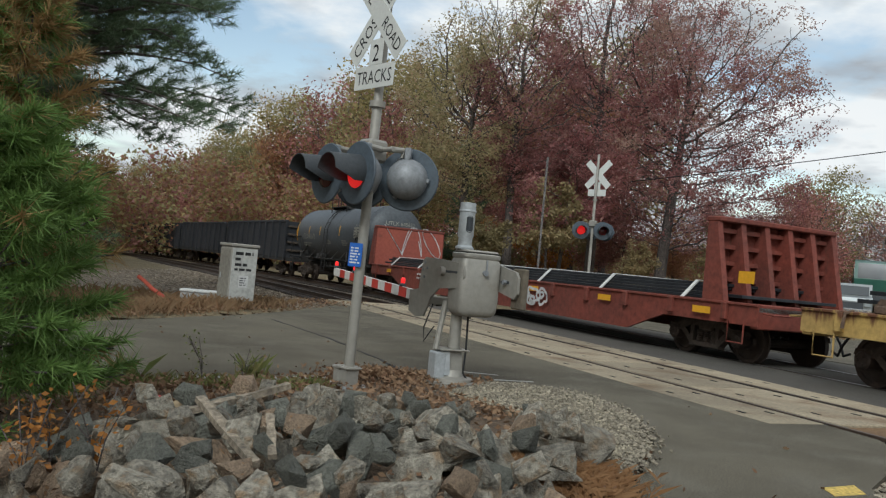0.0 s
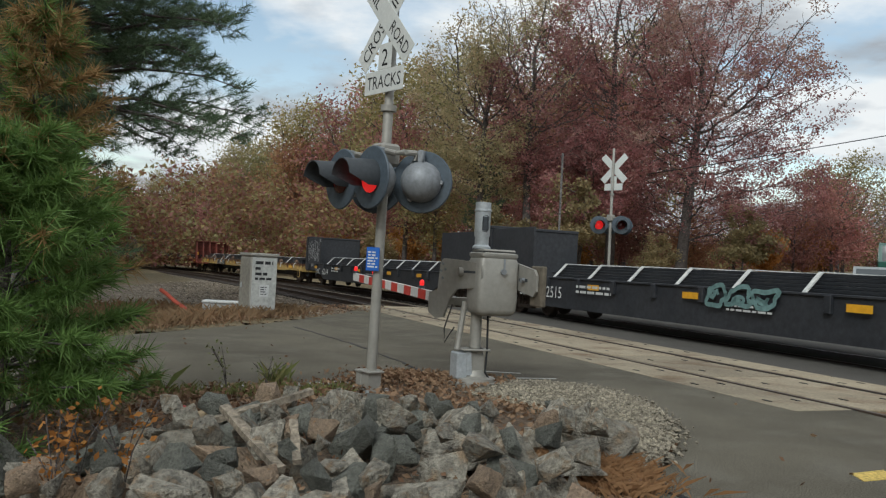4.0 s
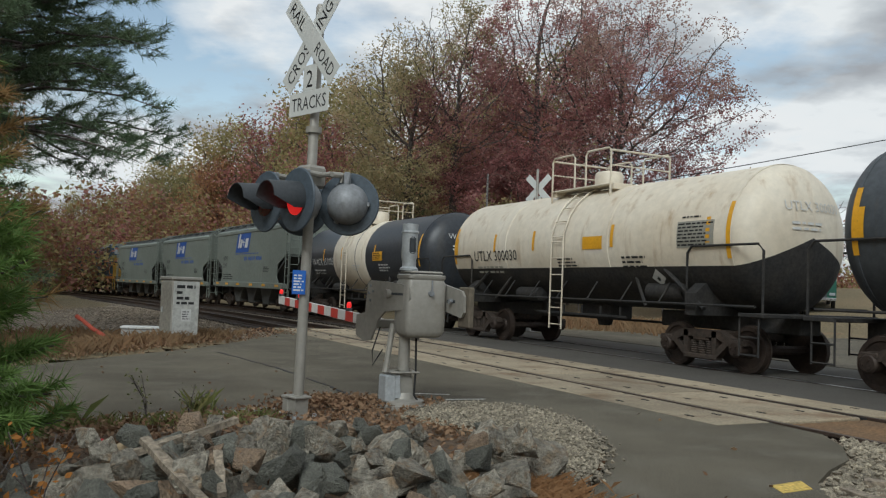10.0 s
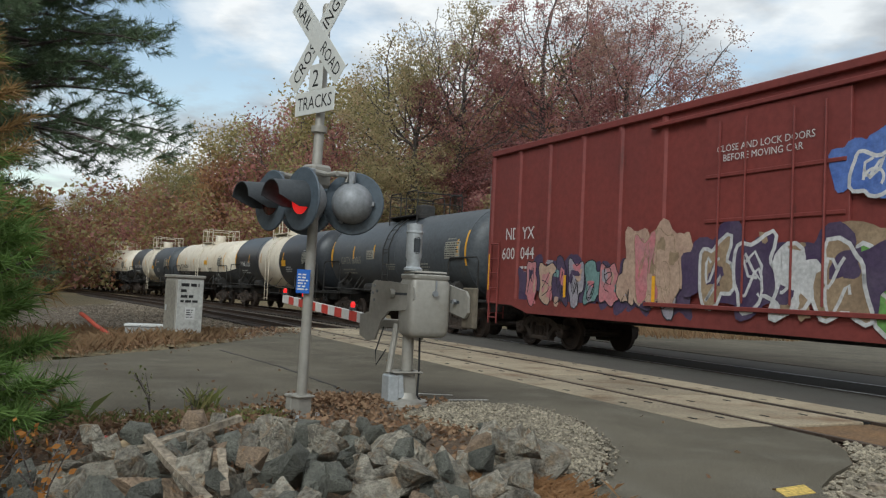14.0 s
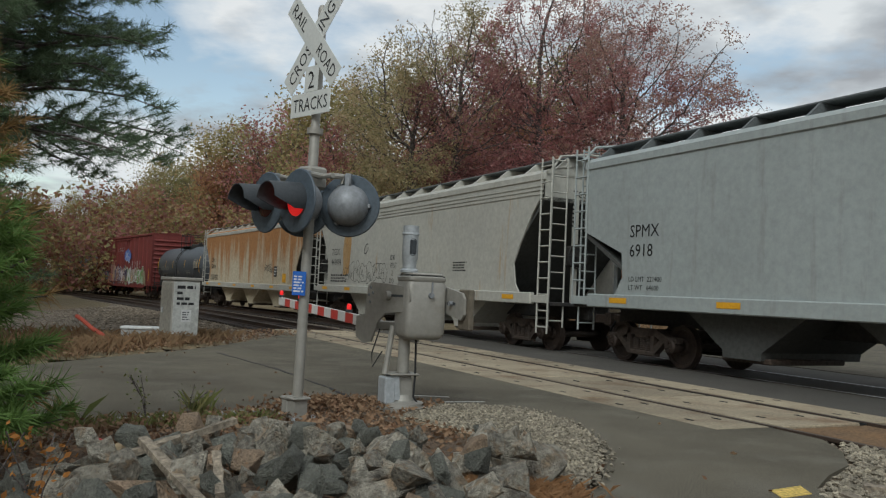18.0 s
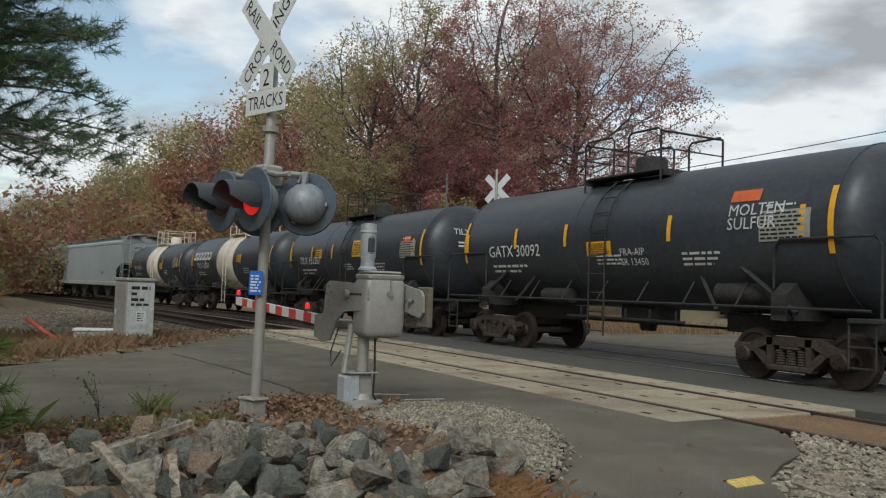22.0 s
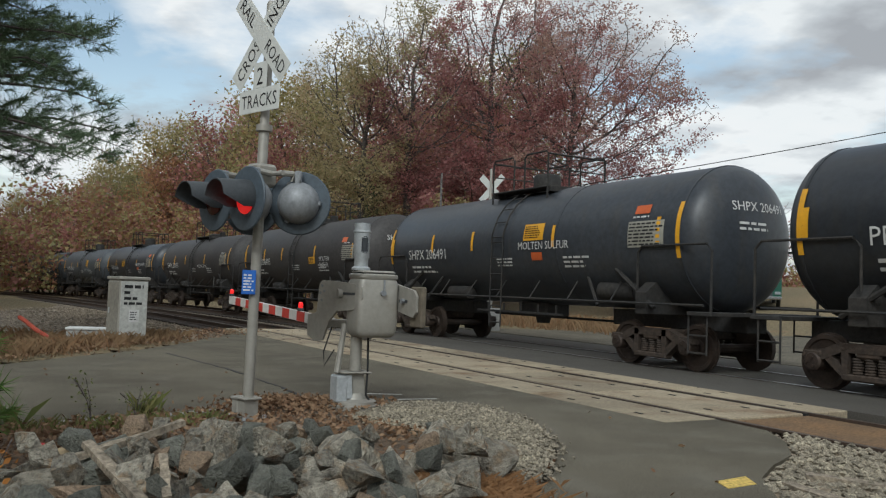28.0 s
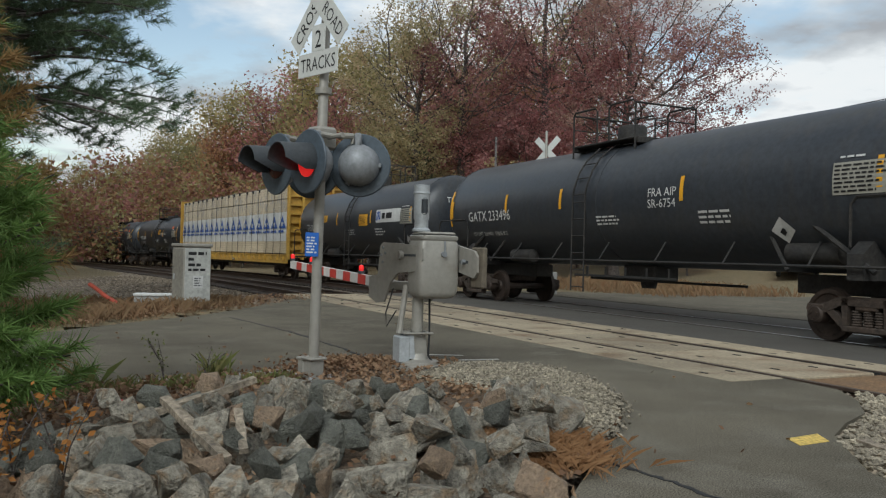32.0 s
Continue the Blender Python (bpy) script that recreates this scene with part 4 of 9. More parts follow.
    gear.lathe([(0.6, 0.16), (0.75, 0.2), (1.12, 0.22)], 10, "z", centre=(0, 0, 0))
    part("valve_gear", gear, UNDER, car)
    part("air_reservoir", Shape().lathe([(half - 5.2, 0.0), (half - 5.15, 0.17), (half - 4.2, 0.17), (half - 4.15, 0.0)], 12, "x", centre=(0, 0.95, 1.28)).moved(Matrix.Identity(4)), UNDER, car, smooth=True)
    part("air_reservoir", Shape().lathe([(-half + 2.6, 0.0), (-half + 2.65, 0.19), (-half + 3.7, 0.19), (-half + 3.75, 0.0)], 12, "x", centre=(0, 0.98, 1.42)), UNDER, car, smooth=True)
    # ladder, top platform, valve housing
    pm = {"black": UNDER, "white": TANKWHITE, "rust": LOCOUNDER}[platform]
    lad = Shape()
    for d in (-0.24, 0.24):
        lad.tube([(d, rr + 0.05, 0.5), (d, rr + 0.05, zc + 0.2)] + [(d, (rr + 0.05) * math.cos(t), zc + (rr + 0.05) * math.sin(t)) for t in (0.25, 0.5, 0.75, 1.0, 1.2)], 0.02, 5)
    for k in range(6):
        lad.tube([(-0.24, rr + 0.05, 0.6 + 0.38 * k), (0.24, rr + 0.05, 0.6 + 0.38 * k)], 0.014, 4)
    for k in range(4):
        t = 0.12 + k * 0.26
        lad.tube([(-0.24, (rr + 0.05) * math.cos(t), zc + (rr + 0.05) * math.sin(t)), (0.24, (rr + 0.05) * math.cos(t), zc + (rr + 0.05) * math.sin(t))], 0.014, 4)
    lad.moved(pose(mid, 0, 0))
    part("ladder", lad, pm, car, smooth=True)
    zt = zc + r
    part("top_platform", Shape().box(-1.15, 1.15, -0.85, -0.35, zt - 0.04, zt, 0.01).box(-1.15, 1.15, 0.35, 0.85, zt - 0.04, zt, 0.01).box(-1.2, -1.05, -0.8, 0.8, zt - 0.14, zt, 0.01).box(1.05, 1.2, -0.8, 0.8, zt - 0.14, zt, 0.01), pm, car, m=pose(mid, 0, 0))
    for d in (-1, 1):
        rail = Shape()
        for y in (-0.85, 0.85):
            rail.tube([(d * 1.15, y, zt - 0.3), (d * 1.15, y, zt + 0.72), (d * 1.08, y, zt + 0.8), (d * 0.3, y, zt + 0.8), (d * 0.22, y, zt + 0.72), (d * 0.22, y, zt)], 0.024, 6)
        rail.tube([(d * 1.15, -0.85, zt + 0.74), (d * 1.15, 0.85, zt + 0.74)], 0.024, 6).tube([(d * 1.15, -0.85, zt + 0.4), (d * 1.15, 0.85, zt + 0.4)], 0.016, 5)
        part("platform_railing", rail, pm, car, m=pose(mid, 0, 0), smooth=True)
    for y in (-0.85, 0.85):
        part("gate_chain", Shape().tube([(-0.22, y, zt + 0.55), (0, y, zt + 0.5), (0.22, y, zt + 0.55)], 0.012, 5), pm, car, m=pose(mid, 0, 0), smooth=True)
    if lid == "dome":
        part("valve_housing", Shape().lathe([(zt - 0.1, 0.34), (zt + 0.36, 0.34), (zt + 0.42, 0.3), (zt + 0.46, 0.1), (zt + 0.46, 0.0)], 18, "z"), pm, car, m=pose(mid, 0, 0), smooth=True)
    else:
        part("valve_housing", Shape().lathe([(zt - 0.08, 0.45), (zt + 0.12, 0.45), (zt + 0.17, 0.4), (zt + 0.2, 0.0)], 18, "z"), pm, car, m=pose(mid, 0, 0), smooth=True)
        part("fitting", Shape().box(-0.75, -0.5, -0.12, 0.12, zt - 0.05, zt + 0.26, 0.03), pm, car, m=pose(mid, 0, 0))
    # reflectors and writing
    for x in reflect or [hs - 0.68, hs * 0.52, hs * 0.2, -hs * 0.32, -hs + 1.2]:
        part_r = decal(car, "reflector", rect(0.1, 0.48, 4), x, zc - 0.12 + (0.0 if abs(x) < hs - 1 else -0.05), DECALYELLOW, radius=rr, zc=zc, lift=0.004)
    for dx in (hs - 0.58, -hs + 0.7):
        decal(car, "reflector_stripe", rect(0.1, 1.05, 8), dx, zc - 0.42, DECALYELLOW, radius=rr, zc=zc, lift=0.005)
    wr = DECALCREAM if faded else DECALWHITE
    if number:
        decal(car, "car_number", letters(number, 0.27), hs - 1.75, zc - (0.34 if upper else 0.3), BLACKPAINT if upper else wr, radius=rr, zc=zc, lift=0.012)
        decal(car, "weight_print", print_lines(weights, 0.11) if weights else bars(rng, 1.5, 0.26, 2), hs - 1.85, zc - 0.72, DECALCREAM if upper else wr, radius=rr, zc=zc, lift=0.01)
    for fx, z, w, h, n in ((0.02, zc - 0.55, 0.8, 0.24, 3), (-0.38, zc - 0.6, 0.9, 0.3, 3)):
        decal(car, "stencil_block", bars(rng, w, h, n), fx * hs, z, wr if not upper else BLACKPAINT, radius=rr, zc=zc, lift=0.008)
    # the inspection table
    x, z = -hs + 1.95, zc - 0.2
    decal(car, "inspection_table", rect(0.95, 0.5, 4), x, z, DECALCREAM, radius=rr, zc=zc, lift=0.004)
    decal(car, "inspection_print", bars(rng, 0.9, 0.46, 7, 0.45), x - 0.03, z + 0.02, BLACKPAINT, radius=rr, zc=zc, lift=0.01)
    decal(car, "table_heading", bars(rng, 0.6, 0.07, 1), x - 0.1, z + 0.55, wr if not upper else BLACKPAINT, radius=rr, zc=zc, lift=0.008)
    # writing on the end that is seen as the car goes by
    xe = -hs + 0.05
    e = Shape()
    for flat, y0, z0 in ((letters(number, 0.17) if number else bars(rng, 0.9, 0.17, 1), 0.62, zc + 0.48), (bars(rng, 0.7, 0.2, 2), 0.5, zc + 0.1)):
        v, f = flat
        pts = []
        for p in v:
            yy, zz = y0 - p[0], z0 + p[1] - zc
            q = min(0.999, math.hypot(yy, zz) / r)
            pts.append((-hs + 0.62 * (1 - math.sqrt(1 - q * q)) - 0.02, yy, zz + zc))
        e.add(pts, f)
    part("end_writing", e, wr, car)
    for mk in marks:
        mk(car, hs, rr, zc, rng)
    return car


def plaque(x, dz, w, h, m, lines=0, text="", tm=BLACKPAINT, lift=0.005):
    """A coloured notice on a tank's side."""
    def put(car, hs, rr, zc, rng):
        decal(car, "notice", rect(w, h, 4), x, zc + dz, m, radius=rr, zc=zc, lift=lift)
        if lines:
            decal(car, "notice_print", bars(rng, w * 0.85, h * 0.8, lines * 2, 0.45), x - w * 0.07, zc + dz + h * 0.1, tm, radius=rr, zc=zc, lift=lift + 0.008)
        if text:
            decal(car, "notice_text", letters(text, h * 0.5), x - w * 0.08, zc + dz + h * 0.25, tm, radius=rr, zc=zc, lift=lift + 0.008)
    return put


def wording(x, dz, h, text, m=DECALWHITE):
    def put(car, hs, rr, zc, rng):
        decal(car, "wording", letters(text, h), x, zc + dz, m, radius=rr, zc=zc, lift=0.012)
    return put


def diamond(x, dz, s, m=DECALWHITE):
    def put(car, hs, rr, zc, rng):
        decal(car, "placard", ([(s / 2, 0), (s, s / 2), (s / 2, s), (0, s / 2)], [(0, 1, 2, 3)]), x, zc + dz, m, radius=rr, zc=zc, lift=0.012)
        decal(car, "placard_symbol", ([(s * .5, s * .3), (s * .65, s * .45), (s * .5, s * .6), (s * .35, s * .45)], [(0, 1, 2, 3)]), x, zc + dz, BLACKPAINT, radius=rr, zc=zc, lift=0.018)
    return put


def ribbon(pts, w):
    """A flat stroke through points of the plane."""
    v, f = [], []
    n = len(pts)
    for i, (x, y) in enumerate(pts):
        x0, y0 = pts[max(0, i - 1)]
        x1, y1 = pts[min(n - 1, i + 1)]
        d = math.hypot(x1 - x0, y1 - y0) or 1
        nx, ny = -(y1 - y0) / d * w / 2, (x1 - x0) / d * w / 2
        v += [(x + nx, y + ny), (x - nx, y - ny)]
    for i in range(n - 1):
        f.append((2 * i, 2 * i + 1, 2 * i + 3, 2 * i + 2))
    return v, f


def curl(rng, x, y, w, h, n=22):
    """A looping stroke that fills a box, like a sprayed letter."""
    p, q = rng.uniform(0, 6.28), rng.uniform(0, 6.28)
    k1, k2 = rng.choice([1, 1, 2]), rng.choice([1, 2, 2, 3])
    return [(x + w / 2 + w / 2 * math.cos(p + k1 * 6.28 * i / n * 0.9), y + h / 2 + h / 2 * math.sin(q + k2 * 6.28 * i / n * 0.9)) for i in range(n + 1)]


def blob(rng, x, y, w, h, n=14):
    pts = [(x + w / 2 + w / 2 * rng.uniform(0.7, 1.1) * math.cos(6.283 * i / n), y + h / 2 + h / 2 * rng.uniform(0.7, 1.1) * math.sin(6.283 * i / n)) for i in range(n)]
    return pts, [tuple(range(n))]


def merge(flats):
    v, f = [], []
    for a, b in flats:
        k = len(v)
        v += a
        f += [tuple(i + k for i in q) for q in b]
    return v, f


def bubble(rng, x, y, w, h, n=28):
    """The closed outline of one swollen sprayed letter."""
    p, q, lean = rng.uniform(0, 6.28), rng.uniform(0, 6.28), rng.uniform(-0.15, 0.25)
    k = rng.choice([2, 3, 3, 4])
    pts = []
    for i in range(n):
        t = 6.2832 * i / n
        r = 0.84 + 0.17 * math.sin(k * t + p) + 0.1 * math.sin(5 * t + q)
        cx, cy = math.cos(t), math.sin(t)
        sx = math.copysign(abs(cx) ** 0.7, cx) * r
        sy = math.copysign(abs(cy) ** 0.7, cy) * r
        pts.append((x + w / 2 + w / 2 * (sx + lean * sy), y + h / 2 + h / 2 * sy))
    return pts


def graffiti(car, seed, x, z, w, h, y, fills, line, n=7, stroke=0.05, label="sprayed graffiti"):
    """A row of swollen letters: a cloud behind, fills, outlines and inner strokes."""
    rng = random.Random(seed)
    lift = 0.003
    if fills:
        for i in range(n + 2):
            bw = w / n * 1.4
            pts = bubble(rng, w * i / (n + 1) - bw * 0.5, h * rng.uniform(-0.05, 0.25), bw, h * rng.uniform(0.7, 0.95))
            lift += 0.0003
            decal(car, "graffiti", (pts, [tuple(range(len(pts)))]), x, z, fills[0], y=y, lift=lift, label=label)
    for i in range(n):
        bw, bh = w / n * rng.uniform(1.0, 1.35), h * rng.uniform(0.75, 1.0)
        x0, y0 = w * i / n - bw * 0.1, (h - bh) * rng.random()
        pts = bubble(rng, x0, y0, bw, bh)
        if fills:
            lift += 0.0003
            decal(car, "graffiti", (pts, [tuple(range(len(pts)))]), x, z, fills[(i * 2 + 1) % len(fills)], y=y, lift=lift, label=label)
            for _ in range(4):
                cw, ch = bw * rng.uniform(0.15, 0.5), bh * rng.uniform(0.1, 0.4)
                spot_ = bubble(rng, x0 + (bw - cw) * rng.random(), y0 + (bh - ch) * rng.random(), cw, ch, 14)
                lift += 0.0003
                decal(car, "graffiti", (spot_, [tuple(range(14))]), x, z, rng.choice(fills), y=y, lift=lift, label=label)
        if line:
            lift += 0.0003
            decal(car, "graffiti_stroke", ribbon(pts + pts[:2], stroke), x, z, line, y=y, lift=lift, label=label)
            for _ in range(2):
                lift += 0.0003
                decal(car, "graffiti_stroke", ribbon(curl(rng, x0 + bw * 0.25, y0 + bh * rng.uniform(0.1, 0.5), bw * 0.4, bh * 0.35, 12)[:9], stroke * 0.8), x, z, line, y=y, lift=lift, label=label)


SPRAYBLACK = surface("spray_black", (0.02, 0.02, 0.025), rough=0.6, bump=0)
SPRAYWHITE = surface("spray_white", (0.55, 0.55, 0.55), rough=0.6, bump=0)
SPRAYGREY = surface("spray_grey", (0.22, 0.2, 0.24), (0.3, 0.28, 0.3), rough=0.6, big=2, bump=0)
SPRAYPINK = surface("spray_pink", (0.45, 0.14, 0.16), (0.36, 0.2, 0.2), rough=0.6, big=2, bump=0)
SPRAYGREEN = surface("spray_green", (0.1, 0.28, 0.05), (0.16, 0.3, 0.1), rough=0.6, big=2, bump=0)
SPRAYBLUE = surface("spray_blue", (0.06, 0.12, 0.38), (0.12, 0.2, 0.45), rough=0.6, big=2, bump=0)
SPRAYPURPLE = surface("spray_purple", (0.05, 0.03, 0.075), (0.08, 0.06, 0.1), rough=0.6, big=2, bump=0)
SPRAYTAN = surface("spray_tan", (0.3, 0.22, 0.14), (0.2, 0.14, 0.09), rough=0.6, big=2, bump=0)
SPRAYSKIN = surface("spray_flesh", (0.42, 0.3, 0.22), (0.34, 0.22, 0.17), rough=0.6, big=2, bump=0)
SPRAYTEAL = surface("spray_teal", (0.16, 0.27, 0.26), rough=0.6, bump=0)


def covered_hopper(lead, tail, label, side, number, eave=4.12, bays=3, trim=None, marks=None, seed=0, ribs=0, round_side=0.0, ink=BLACKPAINT, shaded_ends=SLOPESHADE, cream=None, cut=2.75, weights=()):
    car, half = new_car("covered_hopper", lead, tail, label, "hopper car")
    rng = random.Random(seed)
    trim = trim or side
    e = half - 0.85          # the end of the side sheets
    edge = [(e, cut), (e - 1.3, 2.25), (e - 1.35, 1.75), (e - 1.1, 1.38)] if cut < 3 else [(e - 0.12, cut), (e - 0.5, cut - 0.42), (e - 1.0, 2.55), (e - 1.25, 2.1), (e - 1.15, 1.6), (e - 0.95, 1.38)]
    sheet = [(-e, eave), (e, eave)] + edge + [(-x, z) for x, z in reversed(edge)]
    for y in (1.5, -1.54):
        part("side_sheet", Shape().prism(sheet, y, y + 0.04), side, car)
        part("eave_rail", Shape().box(-e - 0.02, e + 0.02, y - 0.02 if y > 0 else y - 0.03, y + 0.07 if y > 0 else y + 0.05, eave - 0.16, eave + 0.02, 0.02), trim, car)
        part("side_sill", Shape().box(-e + 0.3, e - 0.3, min(y, y + 0.14) if y > 0 else y - 0.1, y + 0.14 if y > 0 else y + 0.04, 1.12, 1.4, 0.02), trim, car, "pale sill channel")
        part("sill_end", Shape().box(-half + 0.55, -e + 0.3, min(y, y + 0.1), y + 0.1, 1.16, 1.34, 0.01), trim, car)
        part("sill_end", Shape().box(e - 0.3, half - 0.55, min(y, y + 0.1), y + 0.1, 1.16, 1.34, 0.01), trim, car)
        for k in range(ribs):
            x = -e + 1.6 + (2 * e - 3.2) * k / (ribs - 1)
            part("side_post", Shape().prism([(x - 0.06, 0.0), (x + 0.06, 0.0), (x + 0.03, 0.09 if y > 0 else -0.09), (x - 0.03, 0.09 if y > 0 else -0.09)], 1.4, eave - 0.16, "z").moved(pose(0, y + (0.04 if y > 0 else 0), 0)), side, car)
    roof = [(-1.54, eave), (-1.45, eave + 0.1), (-0.6, eave + 0.3), (0.6, eave + 0.3), (1.45, eave + 0.1), (1.54, eave), (1.5, eave - 0.05), (-1.5, eave - 0.05)]
    part("roof", Shape().prism(roof, -e, e, "x"), side, car)
    part("hatch_trough", Shape().box(-e + 0.6, e - 0.6, -0.33, 0.33, eave + 0.28, eave + 0.42, 0.04), GALVROOF, car, "long roof hatch cover")
    zt = eave + 0.42
    for y in (0.62, -0.62):
        part("running_board", Shape().box(-e - 0.3, e + 0.3, y - 0.28, y + 0.28, zt, zt + 0.04, 0.01), GALVROOF, car, "grated roof walkway")
    nb = int(2 * e / 1.35)
    for k in range(nb + 1):
        x = -e + 2 * e * k / nb
        part("walkway_bracket", Shape().prism([(0.3, eave + 0.3), (1.25, eave + 0.14), (0.92, zt), (0.3, zt)], x - 0.03, x + 0.03, "x"), trim if cream else GALVROOF, car)
        part("walkway_bracket", Shape().prism([(-0.3, eave + 0.3), (-1.25, eave + 0.14), (-0.92, zt), (-0.3, zt)], x - 0.03, x + 0.03, "x"), trim if cream else GALVROOF, car)
    part("centre_sill", Shape().box(-half + 0.6, half - 0.6, -0.3, 0.3, 0.78, 1.12, 0.02), UNDER, car)
    for d in (-1, 1):
        part("end_wall", Shape().prism([(d * e, eave + 0.02), (d * (e - 0.03), eave + 0.02), (d * (e - 0.03), cut - 0.1), (d * e, cut - 0.1)], -1.5, 1.5), side, car)
        # slope sheet coloured dark for the shade below the overhanging end
        part("slope_sheet", Shape().prism([(d * e, cut), (d * (e - 2.6), 1.2), (d * (e - 2.6), 1.12), (d * e, cut - 0.1)], -1.5, 1.5), shaded_ends, car)
        fr = Shape()
        for y in (-0.6, 0.6):
            fr.box(min(d * (e - 0.06), d * (e + 0.06)), max(d * (e - 0.06), d * (e + 0.06)), y - 0.05, y + 0.05, 1.15, cut)
        part("end_frame", fr, trim, car)
        part("end_deck", Shape().box(min(d * (half - 2.6), d * (half - 0.5)), max(d * (half - 2.6), d * (half - 0.5)), -1.5, 1.5, 1.1, 1.18, 0.01), UNDER, car)
        for y in (1.56, -1.56):
            lad = ladder(Shape(), d * (half - 0.72), y, 1.15 if d > 0 else 0.45, eave + 0.35, 0.44, 0.024)
            part("side_ladder", lad, trim, car, smooth=True)
        part("end_ladder", ladder(Shape(), d * (half - 0.62), 1.25, 0.6, eave + 0.35, 0.42, 0.022, axis="y"), trim, car, smooth=True)
        bow = Shape().tube([(d * (half - 0.62), 1.5, eave + 0.05), (d * (half - 0.7), 1.2, eave + 0.42), (d * (half - 0.72), 0.4, eave + 0.55), (d * (half - 0.72), -0.4, eave + 0.55), (d * (half - 0.7), -1.2, eave + 0.42), (d * (half - 0.62), -1.5, eave + 0.05)], 0.03, 6)
        part("end_bow", bow, trim, car, smooth=True)
        add_truck(car, d * (half - 2.3))
    wheel = Shape()
    wheel.tube([(0, 0.29 * math.cos(t), 0.29 * math.sin(t)) for t in [i * 6.2832 / 16 for i in range(17)]], 0.02, 5)
    for t in (0, 2.09, 4.19):
        wheel.tube([(0, 0, 0), (0, 0.29 * math.cos(t), 0.29 * math.sin(t))], 0.014, 4)
    part("brake_wheel", wheel, UNDER, car, m=pose(-half + 0.62, 0.65, 2.3))
    part("brake_box", Shape().box(-half + 0.65, -half + 0.95, 0.45, 0.85, 2.05, 2.55, 0.04), UNDER, car)
    for k in range(bays):
        x = (k - (bays - 1) / 2) * (2 * e - 5.0) / bays
        w = (2 * e - 5.4) / bays / 2
        # bays of the cars without cream trim carry their shade in the colour
        part("discharge_bay", Shape().prism([(x - w, 1.4), (x + w, 1.4), (x + 0.45, 0.5), (x + 0.42, 0.36), (x - 0.42, 0.36), (x - 0.45, 0.5)], -1.25, 1.25), SLOPESHADE if cream is None else side, car)
        part("outlet_gate", Shape().box(x - 0.55, x + 0.55, -0.7, 1.15, 0.3, 0.4, 0.02), STEEL_DARK, car)
    add_ends(car, half)
    ys = 1.54
    mark, num = number
    decal(car, "reporting_mark", letters(mark, 0.25), e - 1.55, 2.56, ink, y=ys)
    decal(car, "car_number", letters(num, 0.25), e - 1.55, 2.17, ink, y=ys)
    decal(car, "weight_print", print_lines(weights, 0.1) if weights else bars(rng, 2.1, 0.34, 3), e - 1.55, 1.5, ink, y=ys)
    decal(car, "data_print", bars(rng, 0.9, 0.3, 4), -e * 0.45, 1.9, ink, y=ys)
    for fx in (0.86, 0.55, 0.2, -0.18, -0.52, -0.84):
        decal(car, "reflector", rect(0.55, 0.11), fx * e + 0.27, 1.22, DECALYELLOW, y=1.64)
    v, f = letters(mark, 0.16)
    part("end_mark", Shape().add([(-e - 0.012, 0.7 - p[0], 3.75 + p[1]) for p in v], f), ink, car)
    v, f = bars(rng, 0.6, 0.6, 6)
    part("end_print", Shape().add([(-e - 0.012, 0.7 - p[0], 3.0 + p[1]) for p in v], f), ink, car)
    if marks:
        marks(car, e, ys, rng)
    return car


def slanted_logo(car, e, ys, rng):
    """Blue slanted panel with plain white shapes, and a line of blue bars under it."""
    x = e * 0.37
    decal(car, "logo_panel", ([(0, 0), (2.4, 0), (2.85, 1.2), (0.45, 1.2)], [(0, 1, 2, 3)]), x, 2.95, LOGOBLUE, y=ys, lift=0.004, label="blue slanted logo panel")
    for q in ([(0.45, 0.25), (0.72, 0.25), (1.0, 1.0), (0.73, 1.0)], [(0.78, 0.25), (1.12, 0.25), (1.3, 0.7), (0.96, 0.7)], [(1.22, 0.5), (1.66, 0.5), (1.69, 0.59), (1.25, 0.59)], [(1.4, 0.33), (1.48, 0.33), (1.58, 0.76), (1.5, 0.76)], [(1.68, 0.25), (2.2, 0.25), (2.4, 0.72), (1.88, 0.72)]):
        decal(car, "logo_shape", (q, [(0, 1, 2, 3)]), x, 2.95, DECALWHITE, y=ys, lift=0.009, label="plain white emblem block")
    decal(car, "logo_rule", ([(0, 0), (4.2, 0), (4.2, 0.035), (0, 0.035)], [(0, 1, 2, 3)]), x - 0.0, 2.86, LOGOBLUE, y=ys, lift=0.004)
    decal(car, "company_line", merge([([(0.19 * k, 0), (0.19 * k + 0.12, 0), (0.19 * k + 0.12, 0.2), (0.19 * k, 0.2)], [(0, 1, 2, 3)]) for k in range(16) if k not in (3, 10)]), x - 1.7, 2.52, LOGOBLUE, y=ys, lift=0.004)


